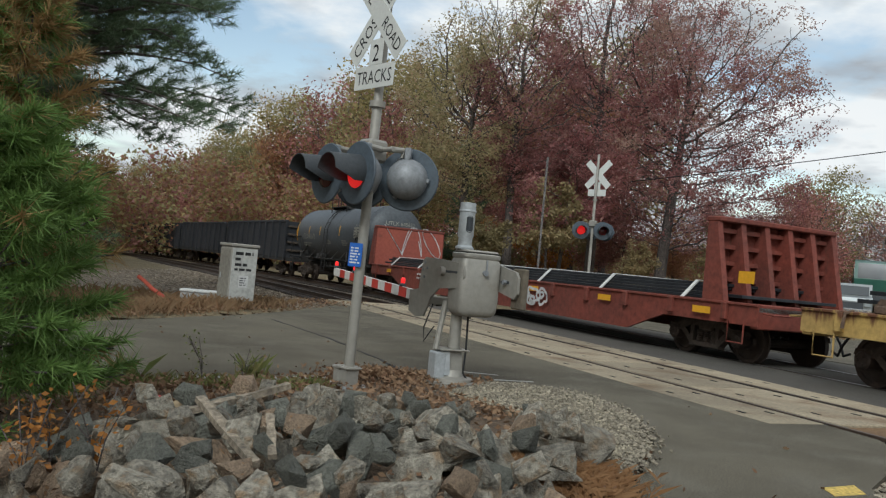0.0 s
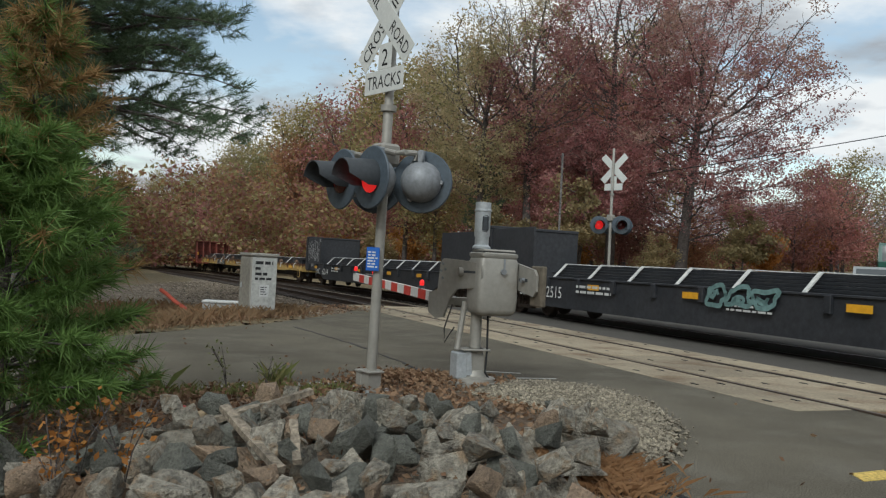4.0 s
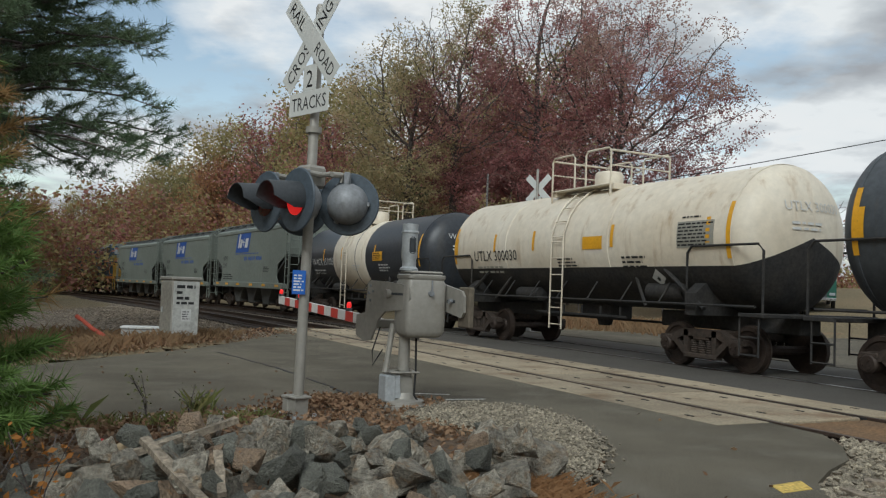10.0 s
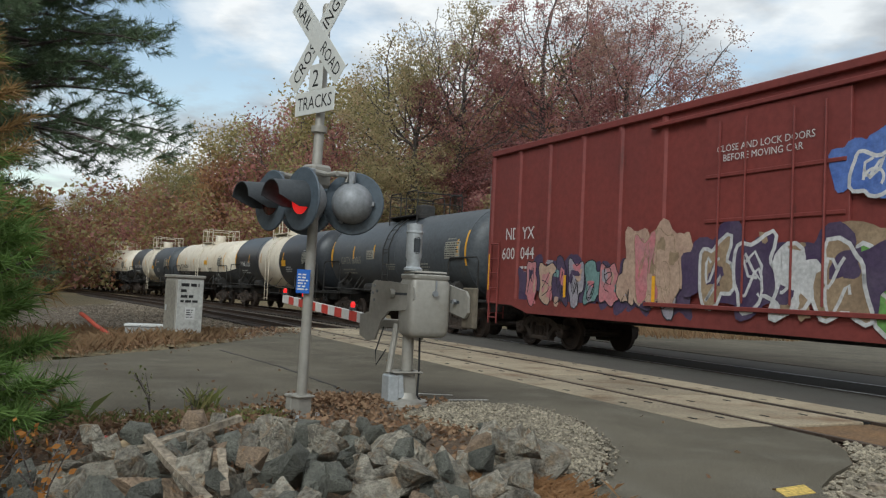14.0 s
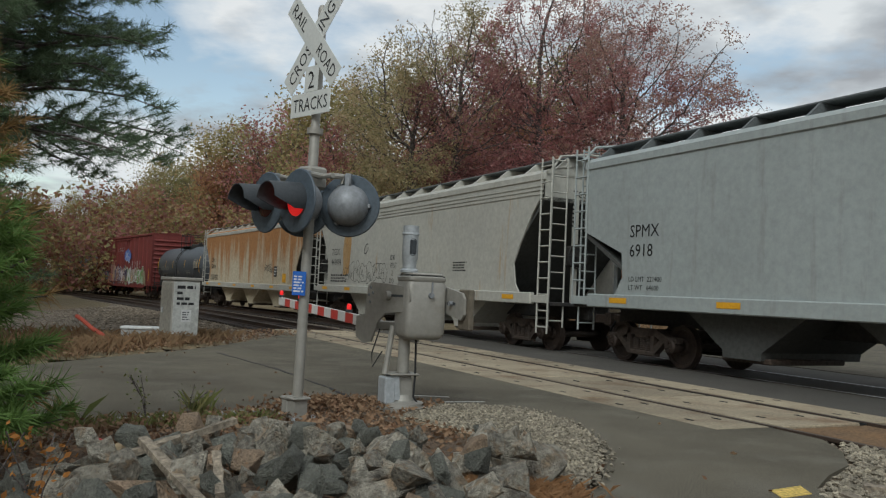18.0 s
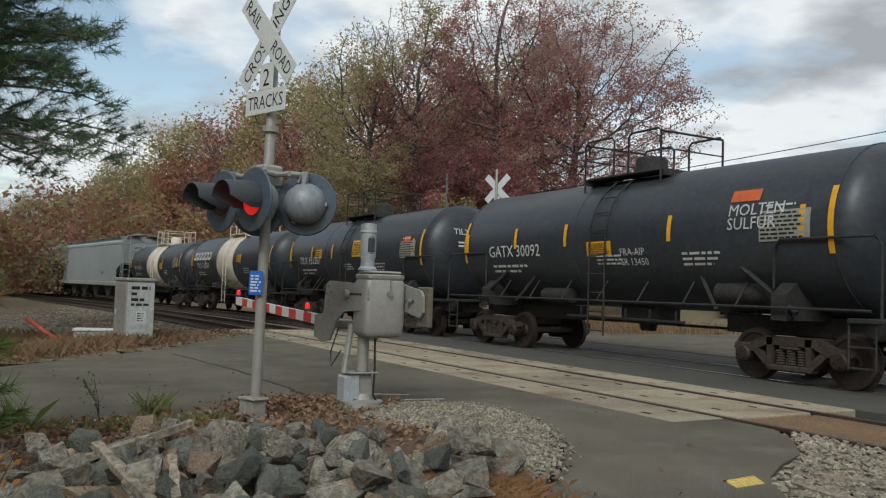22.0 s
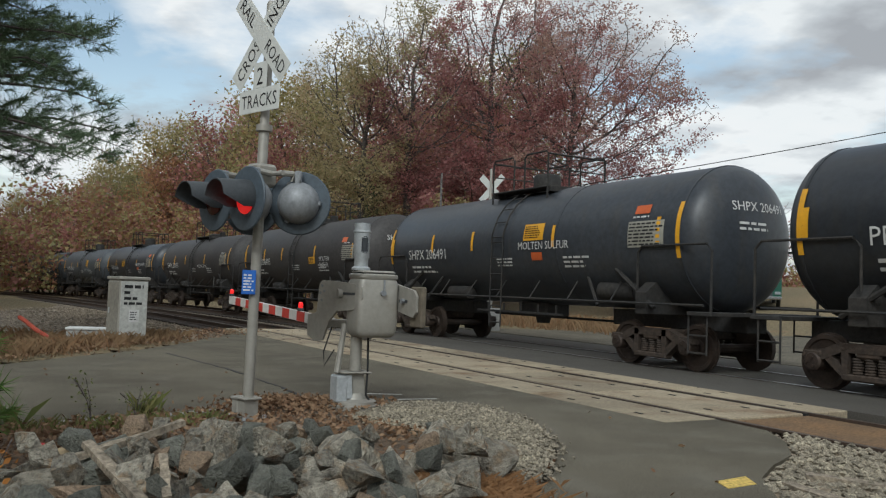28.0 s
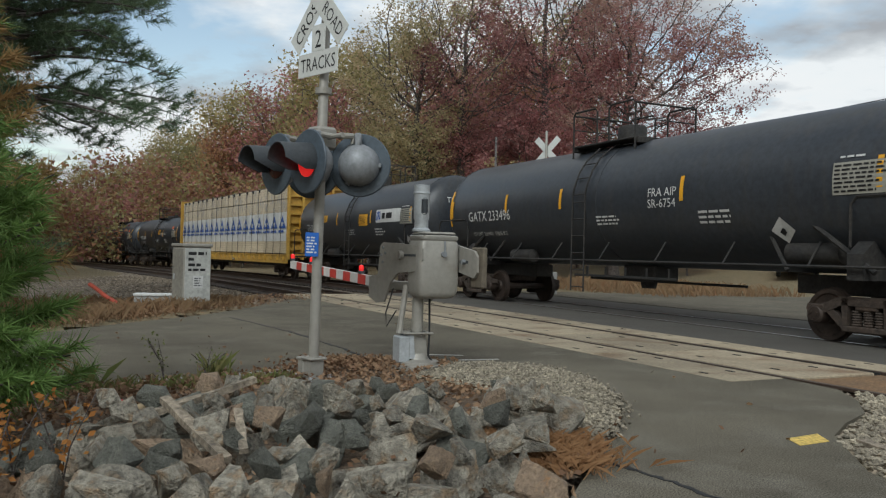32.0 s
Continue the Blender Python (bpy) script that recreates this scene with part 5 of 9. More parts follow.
def tgsx_marks(car, e, ys, rng):
    graffiti(car, 42, e - 2.9, 1.45, 4.2, 0.85, ys, (), SPRAYBLACK, 7, 0.018, "black outline graffiti")
    decal(car, "graffiti_stroke", ribbon(curl(rng, 0, 0, 0.35, 0.35), 0.03), e - 5.0, 2.55, SPRAYBLACK, y=ys, lift=0.01)
    decal(car, "rust_wash", ([(0, 0), (0.6, 0.1), (0.75, 1.2), (0.65, 2.1), (0.1, 2.15), (-0.1, 1.0)], [(0, 1, 2, 3, 4, 5)]), e - 2.9, 1.75, surface("rust_wash", (0.36, 0.2, 0.07), (0.42, 0.3, 0.16), 0.8, big=1.5, streak=True), y=ys, lift=0.003, label="ochre rust wash down the side")
    for k, w in enumerate(("IDK", "WUT", "2", "DO")):
        decal(car, "graffiti_writing", letters(w, 0.17), e - 7.25 - (0.25 if w == "2" else 0.1), 2.3 - 0.26 * k, SPRAYBLACK, y=ys, lift=0.01)
    for z in (3.75, 3.85, 3.95):
        part("bead", Shape().box(-e, e, ys, ys + 0.02, z, z + 0.03), HOPPERWARM, car)


def rust_marks(car, e, ys, rng):
    decal(car, "notice", rect(0.42, 0.5), -e * 0.52, 1.75, BLACKPAINT, y=ys)
    decal(car, "notice_print", bars(rng, 0.34, 0.4, 3, 0.5), -e * 0.52 - 0.04, 1.8, DECALWHITE, y=ys, lift=0.01)
    decal(car, "reflector", rect(0.5, 0.4), -e * 0.66, 1.5, DECALYELLOW, y=ys)
    graffiti(car, 9, -e * 0.35, 2.0, 1.0, 0.4, ys, (), SPRAYBLACK, 4, 0.02)


def boxcar(lead, tail, label):
    car, half = new_car("boxcar", lead, tail, label, "boxcar")
    e, top = half - 0.45, 5.0
    rng = random.Random(77)
    for y in (1.48, -1.52):
        part("side_wall", Shape().box(-e, e, y, y + 0.04, 1.05, top), BOXRED, car)
        out = y + 0.04 if y > 0 else y
        sg = 1 if y > 0 else -1
        for k in range(15):
            x = -e + 2 * e * k / 14
            if abs(x + 0.0) < 1.45:
                continue
            part("side_post", Shape().prism([(x - 0.09, out), (x + 0.09, out), (x + 0.045, out + 0.05 * sg), (x - 0.045, out + 0.05 * sg)], 1.1, top - 0.1, "z"), BOXRED, car)
        part("top_chord", Shape().box(-e, e, min(out, out + 0.08 * sg), max(out, out + 0.08 * sg), top - 0.12, top + 0.03, 0.015), BOXRED, car)
        part("side_sill", Shape().prism([(-e, 1.15), (e, 1.15), (e, 1.0), (e - 1.2, 1.0), (e - 2.0, 0.82), (-e + 2.0, 0.82), (-e + 1.2, 1.0), (-e, 1.0)], min(out, out + 0.06 * sg), max(out, out + 0.06 * sg)), BOXRED, car)
        door = part("door", Shape().box(-1.5, 1.5, min(out, out + 0.07 * sg), max(out, out + 0.07 * sg), 1.25, top - 0.35, 0.01), BOXRED, car, "sliding plug door in its tracks")
        for z in (1.9, 2.7, 3.5):
            part("door_rib", Shape().box(-1.45, 1.45, min(out + 0.07 * sg, out + 0.1 * sg), max(out + 0.07 * sg, out + 0.1 * sg), z, z + 0.07, 0.01), BOXRED, door)
        for x in (-1.1, -0.5, 0.5, 1.1):
            part("lock_rod", Shape().tube([(x, out + 0.12 * sg, 1.3), (x, out + 0.12 * sg, top - 0.5)], 0.02, 6), BOXRED, door, smooth=True)
        part("door_track", Shape().box(-3.0, 3.0, min(out, out + 0.14 * sg), max(out, out + 0.14 * sg), 1.16, 1.24, 0.01), BOXRED, car)
        part("door_track", Shape().box(-3.0, 3.0, min(out, out + 0.12 * sg), max(out, out + 0.12 * sg), top - 0.34, top - 0.26, 0.01), BOXRED, car)
    part("roof", Shape().prism([(-1.54, top), (0, top + 0.16), (1.54, top), (1.5, top - 0.06), (-1.5, top - 0.06)], -e, e, "x"), BOXRED, car)
    part("floor", Shape().box(-e, e, -1.5, 1.5, 0.95, 1.06), UNDER, car)
    part("centre_sill", Shape().box(-half + 0.6, half - 0.6, -0.3, 0.3, 0.7, 0.96, 0.02), UNDER, car)
    for d in (-1, 1):
        part("end_wall", Shape().box(min(d * e, d * (e - 0.05)), max(d * e, d * (e - 0.05)), -1.5, 1.5, 1.0, top + 0.05), BOXRED, car)
        for k in range(10):
            z = 1.35 + k * 0.35
            part("end_corrugation", Shape().lathe([(-1.4, 0.02), (-1.3, 0.09), (1.3, 0.09), (1.4, 0.02)], 8, "y", centre=(d * e, 0, z)), BOXRED, car, smooth=True)
        part("end_ladder", ladder(Shape(), d * (half - 0.32), 1.2, 0.6, 2.4, 0.42, 0.022, axis="y"), BOXRED, car, smooth=True)
        part("side_ladder", ladder(Shape(), d * (e - 0.35), 1.6, 0.5, 2.6, 0.42, 0.022), BOXRED, car, smooth=True)
        decal(car, "reflector", rect(0.1, 0.95), e - 0.05 if d > 0 else -e + 0.35, 1.35, DECALYELLOW, y=1.6)
        add_truck(car, d * (half - 2.3))
    for x in (0.62 * e, -0.05 * e, 0.3 * e, -0.42 * e):
        decal(car, "reflector", rect(0.1, 0.5), x, 1.25, DECALYELLOW, y=1.6, lift=0.02)
    add_ends(car, half)
    ys = 1.525
    decal(car, "reporting_mark", letters("ND", 0.3), e - 0.75, 2.65, DECALWHITE, y=ys)
    decal(car, "reporting_mark", letters("YX", 0.3), e - 1.55, 2.65, DECALWHITE, y=ys)
    decal(car, "car_number", letters("600", 0.3), e - 0.6, 2.15, DECALWHITE, y=ys)
    decal(car, "car_number", letters("044", 0.3), e - 1.5, 2.15, DECALWHITE, y=ys)
    decal(car, "weight_print", bars(rng, 1.2, 0.25, 2), e - 1.5, 1.75, DECALWHITE, y=ys)
    decal(car, "notice_text", letters("CLOSE AND LOCK DOORS", 0.12), 1.2, 3.95, DECALWHITE, y=1.6)
    decal(car, "notice_text", letters("BEFORE MOVING CAR", 0.12), 1.05, 3.78, DECALWHITE, y=1.6)
    graffiti(car, 21, e - 1.9, 0.95, 5.4, 1.25, 1.575, (SPRAYPURPLE, SPRAYPINK, SPRAYGREY, SPRAYSKIN, SPRAYTEAL), SPRAYBLACK, 9, 0.025, "painted graffiti in pink, grey and purple")
    graffiti(car, 25, e - 6.0, 1.0, 1.3, 1.9, 1.6, (SPRAYSKIN, SPRAYPINK, SPRAYTAN), SPRAYTAN, 2, 0.02)
    graffiti(car, 22, 1.5, 0.95, 3.3, 1.6, 1.615, (SPRAYPURPLE, SPRAYTAN, SPRAYWHITE), SPRAYWHITE, 4, 0.07, "white and brown graffiti letters")
    graffiti(car, 23, -1.7, 0.95, 6.0, 1.5, 1.6, (SPRAYTAN, SPRAYGREEN, SPRAYTAN, SPRAYWHITE, SPRAYGREEN), SPRAYWHITE, 6, 0.07, "green and brown graffiti letters")
    graffiti(car, 24, -1.6, 2.75, 1.3, 1.1, 1.6, (SPRAYBLUE, SPRAYBLUE), SPRAYWHITE, 2, 0.06, "blue and white graffiti")
    decal(car, "notice", rect(0.55, 0.3), -e + 2.6, 1.35, DECALYELLOW, y=1.6, lift=0.012)
    for k in range(4):
        decal(car, "stencil_block", bars(rng, 0.2, 0.6, 6), -e * 0.42 - k * 0.75, 2.35, DECALWHITE, y=1.6, lift=0.012)
    return car


def flat_car(name, lead, tail, label, paint, deck=1.1, deep=0.75, bulkhead=None, load=True, number=None, straps=6, ribbed=True, seed=0, boxed=None, inset=0.0, tall=0.065, belly=0.72, num_x=2.45):
    car, half = new_car(name, lead, tail, label, "flat car")
    rng = random.Random(seed)
    e = half - 0.5
    part("deck", Shape().box(-e, e, -1.5, 1.5, deck - 0.1, deck, 0.01), GREYWOOD if paint is not FLATYELLOW else paint, car)
    for y in (1.46, -1.52):
        part("side_sill", Shape().prism([(-e, deck + 0.04), (e, deck + 0.04), (e, deck - 0.35), (e - 2.6, deck - 0.35), (e - 3.8, deck - deep), (-e + 3.8, deck - deep), (-e + 2.6, deck - 0.35), (-e, deck - 0.35)], y, y + 0.06), paint, car)
        part("sill_flange", Shape().box(-e, e, y - 0.03, y + 0.1, deck + 0.0, deck + 0.05, 0.01), paint, car)
        for k in range(14):
            x = -e + 0.8 + (2 * e - 1.6) * k / 13
            part("stake_pocket", Shape().box(x - 0.07, x + 0.07, y + 0.06 if y > 0 else y - 0.08, y + 0.14 if y > 0 else y, deck - 0.28, deck + 0.03, 0.01), paint, car)
    part("centre_sill", Shape().prism([(-e, deck - 0.1), (e, deck - 0.1), (e, 0.72), (e - 3.4, 0.72), (e - 4.4, belly), (-e + 4.4, belly), (-e + 3.4, 0.72), (-e, 0.72)], -0.45, 0.45), UNDER, car)
    for d in (-1, 1):
        part("end_sill", Shape().box(min(d * e, d * (e - 0.2)), max(d * e, d * (e - 0.2)), -1.5, 1.5, deck - 0.4, deck + 0.05, 0.02), paint, car)
        add_truck(car, d * (half - 2.3))
        grab = Shape().tube([(d * (e + 0.05), 1.45, deck - 0.1), (d * (e + 0.3), 1.45, deck - 0.12), (d * (e + 0.3), 1.0, deck - 0.12)], 0.018, 5)
        part("grab_iron", grab, paint, car, smooth=True)
        grab = Shape().tube([(d * (e - 0.3), 1.54, deck - 0.3), (d * (e - 0.3), 1.54, 0.42), (d * (e - 0.7), 1.54, 0.42), (d * (e - 0.7), 1.54, deck - 0.3)], 0.018, 5)
        part("sill_step", grab, paint, car, smooth=True)
        if bulkhead:
            h, depth = bulkhead
            far_end, e = e, e - (inset if d < 0 else 0.0)
            sh = Shape().box(min(d * (e - 0.25), d * (e - 0.2)), max(d * (e - 0.25), d * (e - 0.2)), -1.48, 1.48, deck, deck + h)
            bulk = part("bulkhead", sh, FLATREDPLATE if paint is FLATRED and d > 0 else paint, car, "ribbed steel bulkhead")
            for y in (-1.48, -0.9, -0.3, 0.3, 0.9, 1.48):
                part("bulkhead_post", Shape().prism([(d * (e - 0.2), deck), (d * (e + depth), deck), (d * (e + 0.05), deck + h), (d * (e - 0.2), deck + h)], y - 0.06, y + 0.06), paint, bulk)
            for k in range(5):
                z = deck + h * (k + 0.5) / 5
                part("bulkhead_rib", Shape().box(min(d * (e - 0.2), d * (e - 0.05)), max(d * (e - 0.2), d * (e - 0.05)), -1.45, 1.45, z - 0.04, z + 0.04), paint, bulk)
            part("bulkhead_cap", Shape().box(min(d * (e - 0.28), d * (e + 0.1)), max(d * (e - 0.28), d * (e + 0.1)), -1.52, 1.52, deck + h, deck + h + 0.1, 0.02), paint, bulk)
            if boxed:
                part("bulkhead_side", Shape().box(min(d * (e - boxed), d * (e - 0.2)), max(d * (e - boxed), d * (e - 0.2)), 1.44, 1.5, deck, deck + h, 0.01), paint, bulk, "tall side panel of the bulkhead")
                part("bulkhead_end_panel", Shape().box(min(d * (e - 0.2), d * (e + 0.4)), max(d * (e - 0.2), d * (e + 0.4)), 1.4, 1.47, deck - 0.3, deck + h - 0.03, 0.01), paint, bulk)
                decal(car, "stencil_block", bars(rng, 0.42, 0.75, 8), e + 0.32 if d > 0 else -e + 0.1, deck + 0.55, DECALWHITE, y=1.475)
            e = far_end
    if load:
        lo, hi = -e + (0.7 if not boxed else boxed + 0.3), e - (0.7 if not boxed else boxed + 0.3)
        n = 5
        for k in range(n):
            zz = deck + 0.06 + k * tall
            part("steel_plate", Shape().box(lo + rng.uniform(0, 0.9), hi - rng.uniform(0, 0.9), -1.25 + 0.04 * k, 1.25 - 0.04 * k, zz, zz + tall - 0.005, 0.005), PLATE, car, "stacked dark steel plates")
        for k in range(straps):
            x = lo + (hi - lo) * (k + 0.5) / straps
            zz = deck + 0.06 + n * tall
            part("strap", Shape().prism([(1.49, deck + 0.02), (1.1, zz + 0.03), (-1.1, zz + 0.03), (-1.49, deck + 0.02), (-1.46, deck + 0.02), (-1.08, zz + 0.012), (1.08, zz + 0.012), (1.46, deck + 0.02)], x - 0.05, x + 0.05, "x"), STRAP, car, "white tie-down strap")
    add_ends(car, half)
    if number:
        decal(car, "car_number", letters(number, 0.3), e - num_x, deck - (0.5 if num_x < 3 else 0.34), DECALWHITE, y=1.52, lift=0.085)
    for fx in (0.8, 0.45, 0.12, -0.25, -0.55, -0.85):
        decal(car, "reflector", rect(0.5, 0.13), fx * e, deck - 0.22, DECALYELLOW, y=1.52, lift=0.088)
    decal(car, "weight_print", bars(rng, 1.6, 0.26, 2), e * (0.5 if num_x < 3 else 0.08), deck - 0.35, DECALWHITE, y=1.52, lift=0.09)
    decal(car, "data_print", bars(rng, 1.2, 0.16, 2), e * 0.0, deck - 0.4, DECALWHITE, y=1.52, lift=0.09)
    return car, half, e


def open_hopper(lead, tail, label, seed):
    car, half = new_car("gondola", lead, tail, label, "gondola car")
    e, top = half - 0.5, 3.15
    for y in (1.48, -1.52):
        part("side_wall", Shape().box(-e, e, y, y + 0.04, 1.1, top), FLATBLACK, car)
        part("top_chord", Shape().box(-e, e, y - 0.04, y + 0.1, top - 0.05, top + 0.08, 0.02), FLATBLACK, car)
        for k in range(11):
            x = -e + 2 * e * k / 10
            part("side_post", Shape().box(x - 0.08, x + 0.08, y + 0.04 if y > 0 else y - 0.1, y + 0.14 if y > 0 else y, 1.0, top, 0.01), FLATBLACK, car)
    for d in (-1, 1):
        part("end_wall", Shape().box(min(d * e, d * (e - 0.06)), max(d * e, d * (e - 0.06)), -1.5, 1.5, 1.1, top), FLATBLACK, car)
        for k in range(4):
            z = 1.45 + k * 0.45
            part("end_rib", Shape().box(min(d * e, d * (e + 0.1)), max(d * e, d * (e + 0.1)), -1.45, 1.45, z, z + 0.12, 0.02), LOCOUNDER, car)
        add_truck(car, d * (half - 2.3))
    part("floor", Shape().box(-e, e, -1.5, 1.5, 0.9, 1.1), UNDER, car)
    add_ends(car, half)
    return car


def centerbeam(lead, tail, label):
    car, half = new_car("centerbeam_flat_car", lead, tail, label, "flat car")
    rng = random.Random(5)
    e, deck, top = half - 0.45, 1.18, 4.58
    part("deck", Shape().box(-e, e, -1.5, 1.5, deck - 0.12, deck, 0.01), BEAMYELLOW, car)
    for y in (1.44, -1.5):
        part("side_sill", Shape().box(-e, e, y, y + 0.06, deck - 0.4, deck + 0.02, 0.01), BEAMYELLOW, car)
        for k in range(24):
            x = -e + 0.5 + (2 * e - 1) * k / 23
            part("winch", Shape().lathe([(x - 0.12, 0.05), (x + 0.12, 0.05)], 8, "x", centre=(0, y + (0.11 if y > 0 else -0.05), deck - 0.15)).box(x - 0.15, x - 0.12, y, y + 0.16 if y > 0 else y + 0.05, deck - 0.25, deck - 0.05), BEAMYELLOW, car, smooth=False)
    part("centre_sill", Shape().box(-e, e, -0.35, 0.35, 0.6, deck - 0.1, 0.02), UNDER, car)
    part("centre_wall", Shape().box(-e, e, -0.06, 0.06, deck, top - 0.1), BEAMYELLOW, car)
    for d in (-1, 1):
        bulk = part("bulkhead", Shape().box(min(d * (e - 0.12), d * (e - 0.08)), max(d * (e - 0.12), d * (e - 0.08)), -1.48, 1.48, deck, top), BEAMYELLOW, car, "yellow ribbed end bulkhead")
        for y in (-1.46, -0.75, 0.0, 0.75, 1.46):
            part("bulkhead_post", Shape().prism([(d * (e - 0.1), deck - 0.2), (d * (e + 0.12), deck - 0.2), (d * (e + 0.06), top), (d * (e - 0.1), top)], y - 0.06, y + 0.06), BEAMYELLOW, bulk)
        for k in range(8):
            z = deck + 0.25 + k * 0.42
            part("bulkhead_rib", Shape().box(min(d * (e - 0.1), d * (e + 0.06)), max(d * (e - 0.1), d * (e + 0.06)), -1.45, 1.45, z, z + 0.07), BEAMYELLOW, bulk)
        part("bulkhead_cap", Shape().box(min(d * (e - 0.14), d * (e + 0.08)), max(d * (e - 0.14), d * (e + 0.08)), -1.52, 1.52, top, top + 0.08, 0.02), BEAMYELLOW, bulk)
        add_truck(car, d * (half - 2.3))
    # bundles of boards along both sides
    n, tiers = 6, 5
    ln, th = (2 * e - 0.7) / n, (top - deck - 0.1) / tiers
    for k in range(n):
        x0 = e - 0.35 - ln * (k + 1)
        for j in range(tiers):
            z0 = deck + 0.04 + th * j
            bundle = part("lumber_block", Shape().box(x0 + 0.03, x0 + ln - 0.03, 0.1, 1.4, z0 + 0.04, z0 + th - 0.02, 0.01), LUMBER, car, "banded stack of sawn timber")
            part("lumber_block", Shape().box(x0 + 0.03, x0 + ln - 0.03, -1.4, -0.1, z0 + 0.04, z0 + th - 0.02, 0.01), LUMBER, car)
            for q in range(1, 5):
                z = z0 + 0.04 + (th - 0.06) * q / 5
                part("board_joint", Shape().box(x0 + 0.03, x0 + ln - 0.03, 1.39, 1.403, z - 0.006, z + 0.006), surface("board_joint", (0.36, 0.29, 0.2), bump=0), bundle)
            for xs in (x0 + 0.3, x0 + ln - 0.4):
                part("sticker", Shape().box(xs, xs + 0.09, 0.1, 1.4, z0, z0 + 0.04), LUMBER, car)
        # the sheet of wrap that hangs over the middle tiers
        za, zb = deck + 0.04 + th * 0.95, deck + 0.02 + th * 3.1
        v, f = [], []
        nx, nz = 30, 18
        for iz in range(nz + 1):
            for ix in range(nx + 1):
                x = x0 + 0.04 + (ln - 0.08) * ix / nx
                z = za + (zb - za) * iz / nz
                v.append((x, 1.408 + 0.016 * max(0, noise.noise((x * 2.1, z * 2.7, 0.3))) + 0.012 * max(0.0, noise.noise((x * 6, z * 3, 4.0))), z))
        for iz in range(nz):
            for ix in range(nx):
                q = iz * (nx + 1) + ix
                f.append((q, q + 1, q + nx + 2, q + nx + 1))
        part("plastic_wrap", Shape().add(v, f), WRAP, car, "creased white plastic wrap", smooth=True)
        span_z = top - 0.02 - zb
        film = [(p[0], p[1] + 0.012 * noise.noise((p[0] * 4.0 + p[2] * 5.0, p[2] * 2.0, 9.0)), zb + (p[2] - za) / (zb - za) * span_z) for p in v]
        part("clear_film", Shape().add(film, f), FILM, car, "loose clear plastic film over the boards", smooth=True)
        for c in range(3):
            xc = x0 + ln * (1 - (c + 0.5) / 3)
            decal(car, "logo_triangle", ([(-0.5, 0), (0.5, 0), (0, 0.62)], [(0, 1, 2)]), xc, za + 0.62, LOGOBLUE, y=1.436, lift=0.006, label="blue triangle logo")
            decal(car, "logo_shape", merge([([(-0.2, 0.1), (-0.02, 0.1), (-0.02, 0.3), (-0.2, 0.3)], [(0, 1, 2, 3)]), ([(0.03, 0.1), (0.1, 0.1), (0.1, 0.3), (0.03, 0.3)], [(0, 1, 2, 3)]), ([(0.1, 0.2), (0.2, 0.2), (0.2, 0.3), (0.1, 0.3)], [(0, 1, 2, 3)])]), xc, za + 0.62, DECALWHITE, y=1.436, lift=0.012)
            decal(car, "company_line", bars(rng, 1.05, 0.14, 1, 0.8), xc + 0.52, za + 0.4, LOGOBLUE, y=1.436, lift=0.006)
        for sx in (0.2, 0.5, 0.8):
            x = x0 + ln * sx
            part("cable", Shape().tube([(x, 1.5, deck - 0.1), (x, 1.475, deck + 0.3), (x, 1.47, top - 0.12), (x, 1.3, top - 0.02), (x, 0.06, top + 0.02)], 0.012, 5), UNDER, car, smooth=True)
            part("corner_guard", Shape().box(x - 0.05, x + 0.05, 1.34, 1.475, top - 0.2, top - 0.06, 0.01), RUBBER, car)
    for k in (-4, -1.5, 1.5, 4):
        part("stirrup", Shape().tube([(k, 1.45, deck - 0.4), (k, 1.45, 0.4), (k + 0.4, 1.45, 0.4), (k + 0.4, 1.45, deck - 0.4)], 0.02, 5), UNDER, car, smooth=True)
    decal(car, "car_number", letters("TTZX", 0.26), e - 1.9, deck - 0.33, DECALWHITE, y=1.5)
    decal(car, "data_panel", rect(0.5, 0.34), -2.0, deck - 0.38, BLACKPAINT, y=1.5)
    decal(car, "data_print", bars(rng, 0.42, 0.24, 3, 0.5), -2.04, deck - 0.33, DECALWHITE, y=1.5, lift=0.012)
    add_ends(car, half)
    return car


